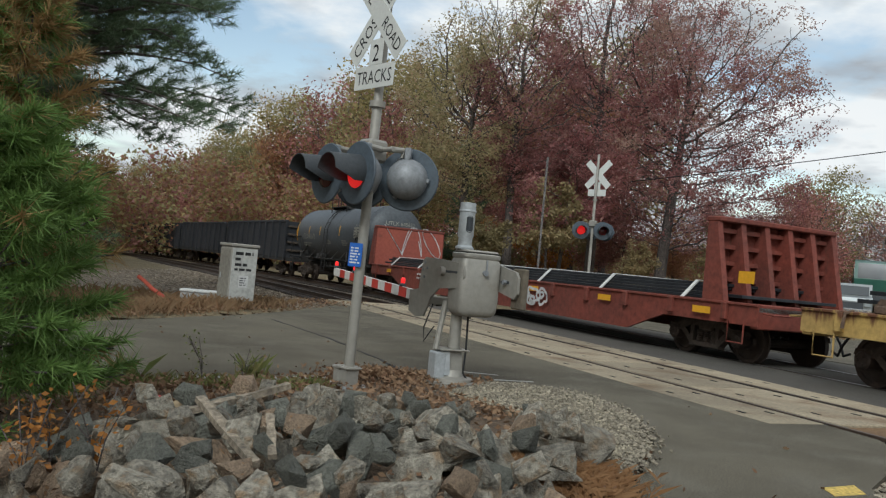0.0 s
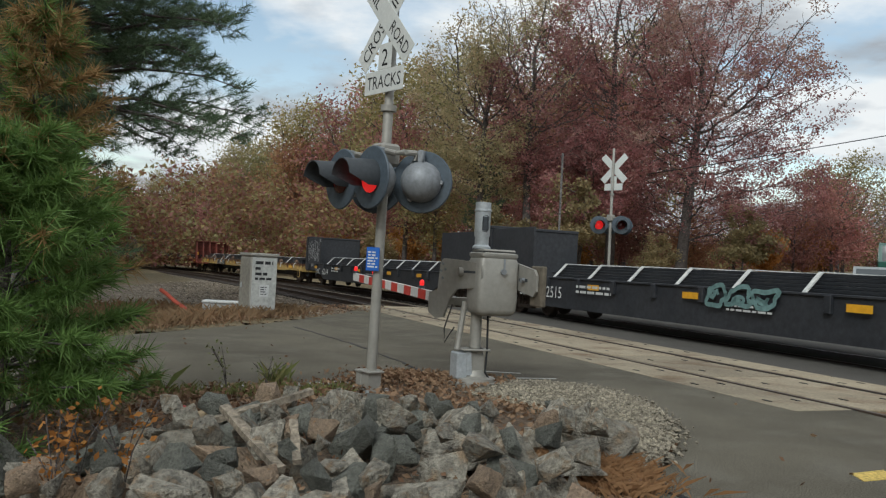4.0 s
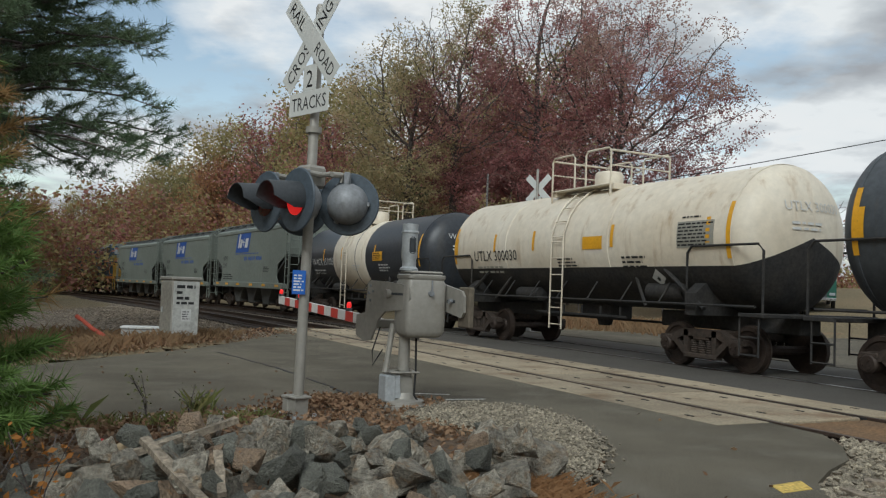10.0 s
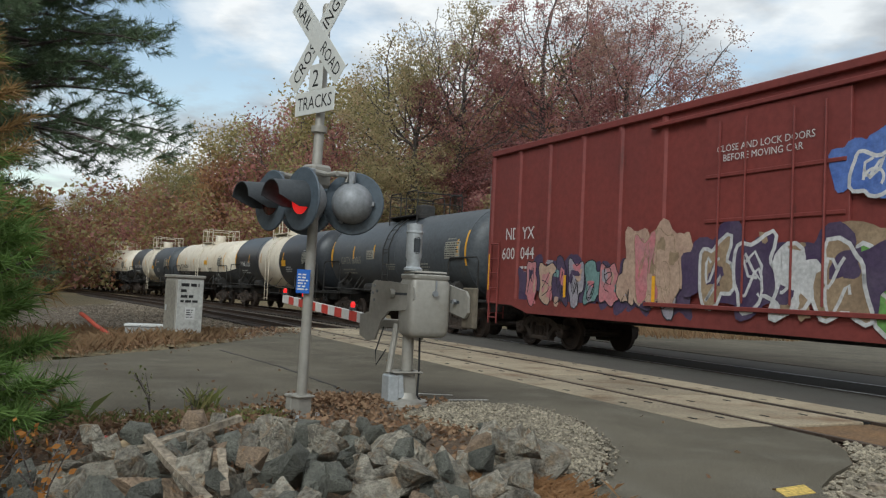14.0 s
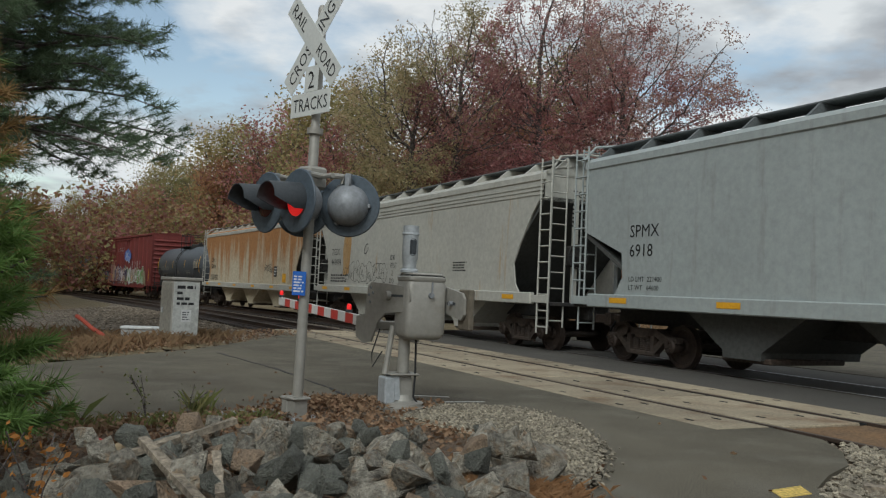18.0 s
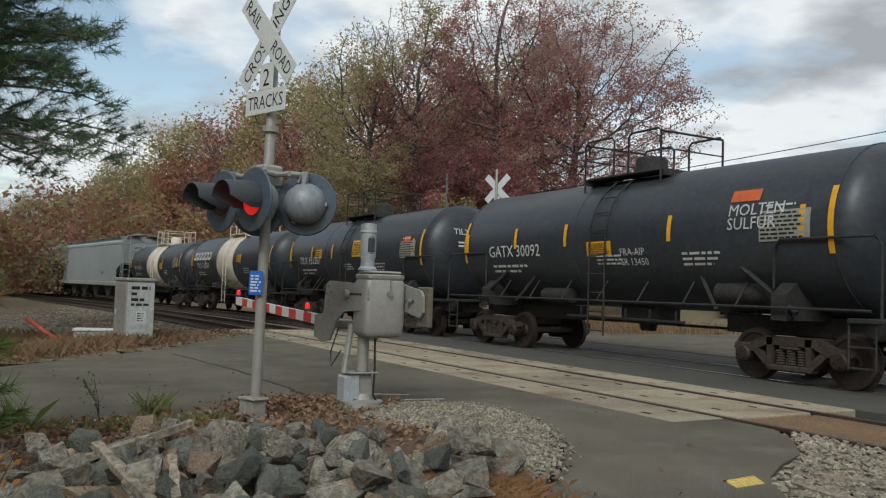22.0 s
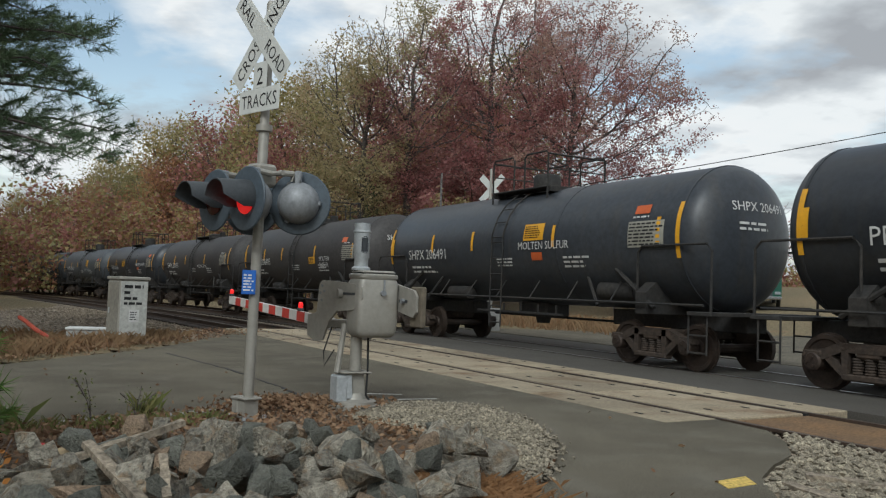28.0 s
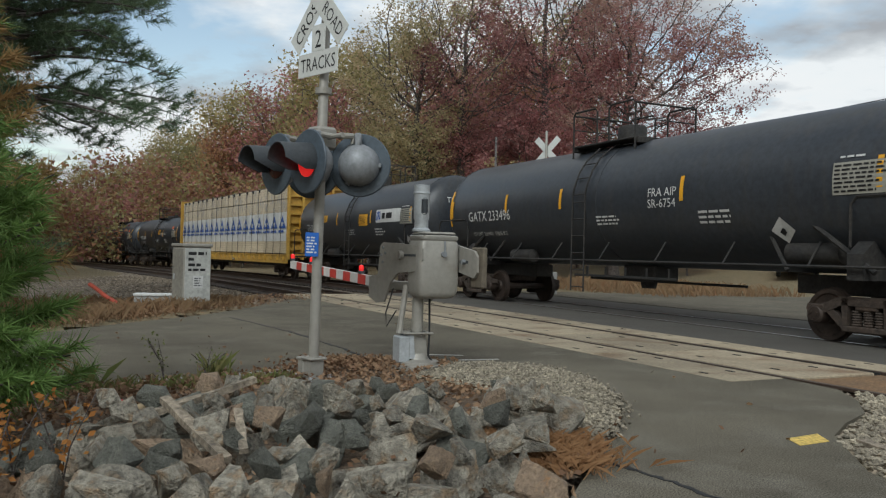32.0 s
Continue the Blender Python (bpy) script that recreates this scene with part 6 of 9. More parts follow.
def locomotive(lead, tail, label):
    car, half = new_car("locomotive", lead, tail, label, "locomotive")
    CARS[-1] = (car, CARS[-1][1], 7.0)
    rng = random.Random(8)
    e = half - 0.5
    W = 1.5
    part("frame", Shape().box(-e, e, -W, W, 1.3, 1.5, 0.02), LOCOUNDER, car)
    part("walkway", Shape().box(-e + 1.2, e - 0.2, -W, W, 1.62, 1.68, 0.01), LOCOUNDER, car)
    for y in (W - 0.04, -W):
        part("sill_stripe", Shape().box(-e + 0.9, e - 0.2, y, y + 0.05, 1.46, 1.68, 0.01), LOCOSTRIPE, car, "dusty orange sill stripe")
    # long hood in lengths
    hood = 0.93
    part("long_hood", Shape().prism([(-hood, 1.68), (hood, 1.68), (hood, 4.15), (hood - 0.28, 4.38), (-hood + 0.28, 4.38), (-hood, 4.15)], -5.5, e - 0.35, "x"), LOCOBLUE, car)
    part("lower_door_panel", Shape().box(-4.3, e - 1.0, hood, hood + 0.015, 1.7, 2.55), LOCODIRT, car, "dusty lower engine doors")
    # radiator wings at the rear
    part("radiator_housing", Shape().prism([(-hood, 3.25), (-W, 3.85), (-W, 4.3), (-W + 0.25, 4.5), (W - 0.25, 4.5), (W, 4.3), (W, 3.85), (hood, 3.25)], 5.4, e - 0.05, "x"), LOCOBLUE, car)
    for k in range(9):
        x = 5.8 + k * 0.5
        part("radiator_grille", Shape().box(x, x + 0.4, hood, hood + 0.03, 2.3, 3.15, 0.01), HOODBLUE, car)
    part("radiator_grille", Shape().box(5.6, e - 0.7, W - 0.005, W + 0.02, 3.92, 4.25, 0.01), HOODBLUE, car)
    for x in (4.6, 3.4, 2.2, 1.0, -0.4, -1.8, -3.2):
        part("door_line", Shape().box(x, x + 0.03, hood, hood + 0.022, 1.75, 3.95), HOODBLUE, car)
    for x0, x1, z0, z1 in ((2.6, 3.9, 3.35, 3.9), (0.6, 1.5, 3.45, 4.05), (-0.9, -0.1, 3.45, 4.05), (-2.0, -1.3, 3.55, 3.9), (-3.4, -2.6, 3.4, 4.0), (-4.2, -3.7, 3.4, 4.0)):
        v = part("intake_grille", Shape().box(x0, x1, hood, hood + 0.03, z0, z1, 0.01), HOODBLUE, car)
        for k in range(5):
            xx = x0 + (x1 - x0) * (k + 0.5) / 5
            part("grille_bar", Shape().box(xx - 0.015, xx + 0.015, hood + 0.03, hood + 0.05, z0 + 0.04, z1 - 0.04), LOCOBLUE, v)
    for x0, x1, z1 in ((-3.0, -2.45, 2.3), (-4.6, -4.05, 2.3), (-6.75, -5.9, 2.5), (-7.75, -6.95, 2.5)):
        yy = hood if x0 > -3.5 else W
        v = part("louvre", Shape().box(x0, x1, yy, yy + 0.02, 1.88, z1, 0.008), LOCODIRT, car, "dusty slatted vent")
        n = int((z1 - 1.92) / 0.07)
        for k in range(n):
            z = 1.92 + k * 0.07
            part("louvre_blade", Shape().prism([(yy + 0.02, z), (yy + 0.045, z), (yy + 0.02, z + 0.045)], x0 + 0.04, x1 - 0.04, "x"), LOCODIRT, v)
    # equipment bay, cab, nose
    part("equipment_bay", Shape().prism([(-W, 1.68), (W, 1.68), (W, 2.95), (W - 0.06, 3.0), (-W + 0.06, 3.0), (-W, 2.95)], -6.0, -3.9, "x"), LOCOBLUE, car)
    cabp = [(-5.5, 1.68), (-5.5, 4.42), (-5.6, 4.52), (-7.9, 4.52), (-8.25, 4.36), (-8.62, 3.62), (-9.3, 3.34), (-9.3, 1.68)]
    part("cab", Shape().prism(cabp, -W, W), LOCOBLUE, car)
    part("cab_roof", Shape().prism([(-W - 0.03, 4.36), (-W + 0.2, 4.6), (W - 0.2, 4.6), (W + 0.03, 4.36), (W - 0.05, 4.34), (-W + 0.05, 4.34)], -8.0, -5.4, "x"), surface("cab_roof_grey", (0.3, 0.32, 0.33), rough=0.6), car, "pale weathered cab roof")
    for x0, x1 in ((-6.75, -5.9), (-7.8, -6.85)):
        win = part("side_window", Shape().box(x0, x1, W, W + 0.03, 3.55, 4.25, 0.02), HOODBLUE, car)
        part("pane", Shape().box(x0 + 0.06, x1 - 0.06, W + 0.03, W + 0.036, 3.61, 4.19), GLASS, win)
    part("sun_visor", Shape().prism([(W, 4.33), (W + 0.4, 4.16), (W + 0.4, 4.18), (W, 4.37)], -7.7, -5.8, "x"), surface("visor_grey", (0.2, 0.23, 0.25), rough=0.6), car)
    part("mirror", Shape().box(-7.3, -7.22, W + 0.08, W + 0.32, 3.62, 4.2, 0.02), DECALWHITE, car)
    for y0, y1 in ((-1.25, -0.15), (0.15, 1.25)):
        q = Shape().prism([(-8.25, 4.28), (-8.55, 3.68), (-8.61, 3.68), (-8.31, 4.28)], y0, y1)
        part("windscreen", q, PALEGLASS if y0 > 0 else GLASS, car, "windscreen with a pale painted sky reflection" if y0 > 0 else "dark windscreen")
        part("windscreen_seal", Shape().prism([(-8.24, 4.31), (-8.57, 3.65), (-8.6, 3.65), (-8.27, 4.31)], y0 - 0.05, y1 + 0.05), RUBBER, car, "black rubber window seal")
    part("nose", Shape().prism([(-W, 1.68), (W, 1.68), (W, 3.3), (1.2, 3.36), (-1.2, 3.36), (-W, 3.3)], -9.36, -9.302, "x"), LOCOGOLD, car, "gold painted nose")
    part("nose_door", Shape().box(-9.4, -9.36, -1.05, -0.35, 1.72, 3.1, 0.02), LOCOGOLD, car)
    part("nose_emblem", Shape().prism([(0.1, 2.5), (1.0, 2.42), (1.0, 2.75), (0.1, 2.8)], -9.372, -9.36, "x"), HOODBLUE, car, "dark blue company emblem shape")
    for y in (-0.14, 0.14):
        part("headlight", Shape().lathe([(-9.46, 0.0), (-9.46, 0.09), (-9.3, 0.1)], 12, "x", centre=(0, -0.25, 3.05 + y)), PALEGLASS, car, smooth=True)
    part("number_board", Shape().box(-9.42, -9.36, 0.72, 1.4, 2.88, 3.1, 0.01), HOODBLUE, car)
    part("pilot", Shape().prism([(-e, 1.5), (-e - 0.25, 1.5), (-e - 0.35, 0.35), (-e, 0.3)], -1.4, 1.4), UNDER, car, "dark snow plough pilot")
    part("rear_pilot", Shape().prism([(e, 1.5), (e + 0.2, 1.5), (e + 0.3, 0.35), (e, 0.3)], -1.4, 1.4), UNDER, car)
    for d, m in ((-1, LOCOGOLD), (1, LOCOGOLD)):
        st = Shape()
        x = d * (e - 0.35)
        for k in range(4):
            st.box(min(x - d * 0.55, x), max(x - d * 0.55, x), 1.05, W + 0.03, 0.42 + 0.32 * k, 0.46 + 0.32 * k, 0.005)
        part("step_well", st, LOCOUNDER, car)
        hr = Shape()
        for px in (x - d * 0.62, x + d * 0.06):
            hr.tube([(px, W + 0.02, 0.5), (px, W + 0.06, 1.7), (px - d * 0.15, W + 0.05, 2.55), (px - d * 0.5, W + 0.02, 2.75)], 0.02, 6)
        part("step_handrail", hr, m, car, smooth=True)
        hr = Shape()
        xe = d * (e + 0.1)
        for y in (-1.2, -0.45, 0.45, 1.2):
            hr.tube([(xe, y, 1.5), (xe, y, 2.6)], 0.02, 6)
        hr.tube([(xe, -1.2, 2.6), (xe, -0.45, 2.6)], 0.02, 6).tube([(xe, 1.2, 2.6), (xe, 0.45, 2.6)], 0.02, 6)
        part("end_railing", hr, m, car, smooth=True)
    rail = Shape()
    rail.tube([(e - 0.6, W, 2.62), (3.0, W, 2.62), (2.0, W, 3.05), (1.4, W, 3.1), (-3.6, W, 3.1)], 0.02, 6)
    for k in range(10):
        x = e - 0.7 - k * 1.5
        rail.tube([(x, W, 1.65), (x, W, 2.62 if x > 2.6 else 3.1)], 0.018, 5)
    part("side_railing", rail, LOCOBLUE, car, smooth=True)
    # below the frame
    part("fuel_tank", Shape().prism([(-1.3, 1.25), (1.3, 1.25), (1.42, 0.85), (1.2, 0.38), (-1.2, 0.38), (-1.42, 0.85)], -3.1, 3.0, "x"), LOCOUNDER, car)
    for x0 in (3.0, 0.9):
        part("air_reservoir", Shape().lathe([(x0 - 1.8, 0.0), (x0 - 1.76, 0.24), (x0 - 0.06, 0.24), (x0, 0.0)], 14, "x", centre=(0, 1.3, 1.1)), LOCOUNDER, car, smooth=True)
    for x0 in (9.3, 8.5, 7.7, 6.9, 6.1, -4.2, -5.4):
        part("brake_pipe", Shape().tube([(x0, 1.46, 1.3), (x0 - 0.15, 1.47, 1.13), (x0 - 0.4, 1.47, 1.1), (x0 - 0.7, 1.47, 1.16), (x0 - 0.8, 1.46, 1.3)], 0.022, 5), LOCOUNDER, car, smooth=True)
    for x0 in (8.9, 5.2, -5.1, -8.8):
        part("brake_cylinder", Shape().lathe([(x0 - 0.3, 0.0), (x0 - 0.28, 0.13), (x0 + 0.22, 0.13), (x0 + 0.26, 0.06), (x0 + 0.5, 0.05), (x0 + 0.5, 0.0)], 12, "x", centre=(0, 1.34, 0.98)), LOCOUNDER, car, smooth=True)
    part("equipment_box", Shape().box(-3.2, -1.3, 1.1, 1.45, 0.45, 1.25, 0.03), LOCOUNDER, car)
    for x in (-7.0, 7.0):
        tr = part("truck", Shape().box(-2.5, 2.5, -0.9, 0.9, 0.6, 0.95, 0.05), LOCOUNDER, car, m=pose(x, 0, 0))
        for y in (-1.12, 1.12):
            fr = [(-2.75, 0.62), (-2.7, 0.98), (-2.0, 1.0), (-1.5, 0.86), (-0.5, 0.86), (0, 1.02), (0.5, 0.86), (1.5, 0.86), (2.0, 1.0), (2.7, 0.98), (2.75, 0.62), (2.3, 0.6), (1.9, 0.72), (1.5, 0.55), (0.9, 0.48), (0.5, 0.68), (-0.5, 0.68), (-0.9, 0.48), (-1.5, 0.55), (-1.9, 0.72), (-2.3, 0.6)]
            part("sideframe", Shape().prism(fr, y - 0.12, y + 0.12), LOCOUNDER, tr)
        for dx in (-1.95, 0.0, 1.95):
            ws = part("wheelset", shared("loco_wheelset", lambda: wheelset_mesh()), None, tr, m=Matrix.LocRotScale((dx, 0, 0.53), None, (1.26, 1.0, 1.26)))
            part("bearing", Shape().box(-0.24, 0.24, 1.14, 1.3, 0.36, 0.78, 0.05), LOCOUNDER, tr, m=pose(dx, 0, 0))
            for sx in (-0.36, 0.36):
                part("coil_spring", Shape().lathe([(0.56 + 0.022 * i, 0.1 if i % 2 else 0.078) for i in range(13)], 10, "z", centre=(dx + sx, 1.2, 0)), LOCOUNDER, tr, smooth=True)
            part("damper", Shape().tube([(dx + 0.35, 1.3, 0.45), (dx + 0.75, 1.3, 0.95)], 0.06, 8), LOCOUNDER, tr)
    # lettering shapes on the hood, number under the cab window
    y = hood + 0.03
    for k in range(3):
        q = [(1.3 * k, 0.2), (1.3 * k + 0.12, 0.0), (1.3 * k + 1.0, 0.0), (1.3 * k + 1.12, 0.2), (1.3 * k + 1.12, 1.15), (1.3 * k + 1.0, 1.35), (1.3 * k + 0.12, 1.35), (1.3 * k, 1.15)]
        decal(car, "logo_shape", (q, [tuple(range(8))]), 4.95, 2.42, LOCOGOLD, y=y, label="gold company emblem shape")
        q = [(1.3 * k + 0.36, 0.4), (1.3 * k + 0.76, 0.4), (1.3 * k + 0.76, 0.95), (1.3 * k + 0.36, 0.95)]
        decal(car, "logo_gap", (q, [(0, 1, 2, 3)]), 4.95, 2.42, LOCOBLUE, y=y, lift=0.012)
    decal(car, "number", letters("764", 0.42), -6.2, 2.9, LOCOGOLD, y=W, lift=0.012)
    decal(car, "lightning_stripe", ([(0, 0.12), (0.55, 0.12), (0.5, 0.0), (1.15, 0.14), (0.62, 0.2), (0.66, 0.3), (0.05, 0.22)], [tuple(range(7))]), -6.1, 2.58, LOCOGOLD, y=W, lift=0.012)
    nv, nf = letters("764", 0.2)
    part("board_number", Shape().add([(-9.424, 1.28 - p[0], 2.9 + p[1]) for p in nv], nf), DECALWHITE, car)
    for x, z in ((4.2, 2.9), (1.9, 2.9), (-0.2, 2.2), (-8.9, 3.1), (-2.9, 2.9)):
        decal(car, "sticker", rect(0.14, 0.18), x, z, DECALWHITE, y=hood if x > -4.4 else W, lift=0.035)
    decal(car, "notice", rect(0.26, 0.28), -8.05, 1.9, DECALYELLOW, y=W, lift=0.012)
    decal(car, "notice", rect(0.18, 0.22), -8.1, 2.25, DECALWHITE, y=W, lift=0.012)
    add_ends(car, half)
    return car


# ---- the train, from its head to its tail ----
ENDS = [46.6, 33.5, 10.9, -19.2, -42.2, -65.3, -87.5, -101.9, -115.6, -129.63, -143.43, -156.38, -170.33, -184.13, -198.88, -212.7, -232.3, -245.7, -264.97, -283, -304, -317.68, -332.13, -345.48, -358.53, -371.83, -385.5, -399.1, -412.7, -426.9, -441.1, -455.2, -469.8, -493, -507.8, -524.8]


def make_train():
    it = iter(range(len(ENDS) - 1))

    def span():
        i = next(it)
        return ENDS[i] - 0.45, ENDS[i + 1] - 0.45

    for k in range(6):
        open_hopper(46.15 + 15.2 * (k + 1), 46.15 + 15.2 * k, "dark sooty open gondola car of the train", k)
    band = lambda a, b, m=TANKWHITE: (a, b, m)
    tank_car(*span(), "faded blue-grey tank car", "UTLX 645672", base=TANKGREY, seed=1, faded=True, lid="flat")
    car, half, e = flat_car("bulkhead_flat_car", *span(), "red bulkhead flat car with strapped steel plates", FLATRED, bulkhead=(1.55, 0.4), inset=1.25, number=None, straps=7, seed=2)
    graffiti(car, 3, e - 6.0, 0.62, 1.3, 0.45, 1.61, (), SPRAYWHITE, 3, 0.04)
    graffiti(car, 4, -e * 0.2, 0.5, 1.6, 0.5, 1.61, (), SPRAYWHITE, 3, 0.07)
    rng = random.Random(2)
    v, f = ribbon(curl(rng, 0.4, 0.5, 0.8, 1.1), 0.05)
    for k in range(3):
        v, f = ribbon(curl(rng, 0.15 + 0.85 * k, 0.5, 0.9, 1.2), 0.035)
        part("graffiti_stroke", Shape().add([(e - 0.27 - 0.001 * k, 1.35 - p[0], 1.1 + p[1]) for p in v], f), SPRAYWHITE, car)
    decal(car, "notice", rect(0.4, 0.22), -e + 0.5, 1.5, DECALYELLOW, y=1.56)
    car, half, e = flat_car("long_flat_car", *span(), "yellow rust-streaked flat car carrying black steel beams", FLATYELLOW, deck=1.12, deep=0.4, number="PTTX 136132", straps=5, seed=3, tall=0.07, belly=0.42, num_x=6.9)
    decal(car, "number_patch", rect(2.75, 0.36), e - 6.8, 0.75, FLATBLACK, y=1.52, lift=0.082, label="black painted patch behind the number")
    for k in range(9):
        x = -e + 1.5 + (2 * e - 3) * k / 8
        part("hitch", Shape().box(x - 0.16, x + 0.16, 1.3, 1.5, 1.17, 1.3, 0.02).prism([(x - 0.14, 1.3), (x + 0.14, 1.3), (x + 0.07, 1.4), (x - 0.07, 1.4)], 1.33, 1.47), HITCH, car, "rusty tie-down hitch on the deck edge")
    for k in range(12):
        x = -e + 1.2 + (2 * e - 2.4) * k / 11 + rng.uniform(-0.4, 0.4)
        part("lashing", Shape().tube([(x, 1.5, 1.18), (x + 0.08, 1.6, 1.14), (x + 0.1, 1.61, 0.98), (x + rng.uniform(-0.1, 0.2), 1.62, 0.9)], 0.03, 5), rng.choice([HITCH, STRAP, HITCH]), car, "loose end of a tie-down chain", smooth=True)
    for i, num in enumerate(("SNC    62514", "SNC    62515")):
        car, half, e = flat_car("bulkhead_flat_car", *span(), "black bulkhead flat car with white-strapped steel plates", FLATBLACK, bulkhead=(1.42, 0.1), number=num, straps=9, seed=4 + i, boxed=2.95)
        if i == 0:
            graffiti(car, 12, e - 0.35, 1.18, 2.3, 1.2, 1.505, (), SPRAYWHITE, 5, 0.032, "silver outlined graffiti")
            decal(car, "wording", letters("TBS", 0.14), e - 2.6, 2.3, SPRAYWHITE, y=1.5)
        else:
            decal(car, "spot", blob(rng, 0, 0, 0.22, 0.28), -e + 2.7, 1.9, DECALWHITE, y=1.5)
            decal(car, "wording", letters("TTT", 0.3), -e + 3.0, 1.35, SPRAYGREY, y=1.5)
            graffiti(car, 14, e * 0.05, 0.75, 1.8, 0.45, 1.61, (), SPRAYTEAL, 3, 0.09, "pale blue graffiti")
        decal(car, "stencil_block", bars(rng, 0.5, 0.16, 3), e - 1.5, 0.95, DECALWHITE, y=1.61)
    i_lead, i_tail = span()
    locomotive(i_lead - 0.45, i_tail - 0.45, "blue and gold diesel locomotive, dusty along its sills")
    for num in ("2076", "2074", "2145"):
        covered_hopper(*span(), "grey-green covered hopper with a blue logo panel", HOPPERGREY, ("KSPX", num), marks=slanted_logo, seed=int(num), weights=("LD LMT 230200  104400 KG", "LT WT   55800   25300 KG", "CU FT   4045   115 CU M") if num == "2076" else ())
    tank_car(*span(), "black tank car with a wide white band", "WACX 151005", band=band(-1.2, 2.1), mid=0.75, seed=11, platform="white", marks=[plaque(-1.9, -0.2, 0.85, 0.32, DECALYELLOW, 2), diamond(-4.6, -1.0, 0.5)])
    tank_car(*span(), "cream tank car with a black belly and tar stains", "UTLX 300030", base=UNDER, upper=TANKWHITE, seed=12, platform="white", marks=[plaque(-0.9, -0.15, 0.7, 0.28, DECALYELLOW), diamond(-3.0, -1.0, 0.4)])
    tank_car(*span(), "blue-grey tank car with a white band and railings", "GATX 209944", base=TANKGREY, band=band(-1.2, 2.2), seed=13, platform="white", marks=[plaque(-0.9, -0.35, 0.6, 0.24, DECALYELLOW), wording(-2.3, 0.1, 0.13, "SR13150"), diamond(-4.0, -1.05, 0.35)])
    tank_car(*span(), "cream tank car with a black belly", "TILX 140004", base=UNDER, upper=TANKWHITE, weights=("LD LMT 202600 LB 91900 KG", "LT WT   60400 LB 27400 KG"), seed=14, platform="white", marks=[plaque(-1.4, -0.1, 0.55, 0.25, DECALYELLOW), diamond(-4.0, -1.0, 0.4)])
    tank_car(*span(), "black tank car with a dirty cream band", "PPAX 6220", band=band(-1.6, 1.7), seed=15, platform="white", marks=[plaque(-2.0, -0.3, 0.6, 0.28, DECALYELLOW), diamond(-4.4, -1.0, 0.4)])
    tank_car(*span(), "faded dark grey tank car", "GATX 60065", base=TANKGREY, seed=16, faded=True, marks=[plaque(1.9, -0.15, 0.7, 0.32, DECALCREAM, 2)])
    boxcar(*span(), "tall dark red boxcar covered with graffiti")
    tank_car(*span(), "faded blue-grey tank car", "GATX 94820", base=TANKGREY, seed=17, faded=True, lid="flat")
    covered_hopper(*span(), "cream covered hopper streaked with rust", HOPPERRUST, ("CEFX", "350216"), eave=4.2, cut=3.6, marks=rust_marks, seed=18, trim=HOPPERWARM, cream=True)
    covered_hopper(*span(), "pale grey covered hopper with black outline graffiti", HOPPERWARM, ("TGSX", "443494"), eave=4.25, cut=3.7, marks=tgsx_marks, seed=19, cream=True, ribs=0)
    covered_hopper(*span(), "large light grey covered hopper", HOPPERLIGHT, ("SPMX", "6918"), eave=4.25, bays=4, seed=20, weights=("LD LMT  221400", "LT WT   64600"))
    tank_car(*span(), "black tank car with a white band", "TILX 161811", band=band(-1.0, 1.5), seed=21, platform="white", marks=[plaque(-1.5, -0.25, 0.6, 0.35, DECALYELLOW, 3), diamond(-4.2, -1.0, 0.4)])
    tank_car(*span(), "black tank car with a white band and white emblem blocks", "PROX 42534", band=band(-1.0, 1.5), seed=22, platform="white", marks=[plaque(-1.6, -0.05, 0.55, 0.35, DECALYELLOW, 3), emblem_row])
    tank_car(*span(), "black tank car with yellow notices", "TILX 151267", seed=23, marks=[plaque(2.7, -0.1, 0.6, 0.32, DECALYELLOW, 2), plaque(-0.6, -0.1, 0.85, 0.55, DECALYELLOW, 4), plaque(-4.3, 0.25, 0.4, 0.2, DECALORANGE)])
    tank_car(*span(), "black tank car with many notices", "GATX 30092", seed=24, marks=[plaque(0.4, -0.35, 0.75, 0.3, DECALYELLOW, 3), wording(-0.6, -0.35, 0.14, "FRA-AIP"), wording(-0.6, -0.55, 0.14, "SR 13450"), wording(-3.3, 0.25, 0.2, "MOLTEN"), wording(-3.3, 0.02, 0.2, "SULFUR"), plaque(-3.3, 0.5, 0.6, 0.22, DECALORANGE)], lid="dome")
    tank_car(*span(), "sooty black-brown tank car", "SHPX 210227", base=TANKBROWN, seed=25, marks=[wording(0.2, 0.0, 0.16, "MOLTEN SULFUR"), plaque(0.3, -0.35, 0.7, 0.3, DECALCREAM, 2), plaque(-4.2, -0.2, 0.5, 0.2, DECALORANGE)])
    tank_car(*span(), "dark grey tank car", "GATX 210036", base=TANKGREY, seed=26, lid="flat", marks=[plaque(-1.2, 0.0, 0.6, 0.3, DECALYELLOW, 2), wording(-1.0, -0.3, 0.14, "MOLTEN SULFUR"), plaque(-4.0, -0.35, 0.45, 0.18, DECALORANGE)])
    tank_car(*span(), "dark grey tank car with pale lettering", "GATX 226538", base=TANKGREY, seed=27, marks=[plaque(-1.5, 0.0, 0.55, 0.45, DECALYELLOW, 3), wording(-1.2, -0.35, 0.14, "MOLTEN SULFUR"), plaque(-4.6, 0.4, 0.4, 0.18, DECALORANGE)])
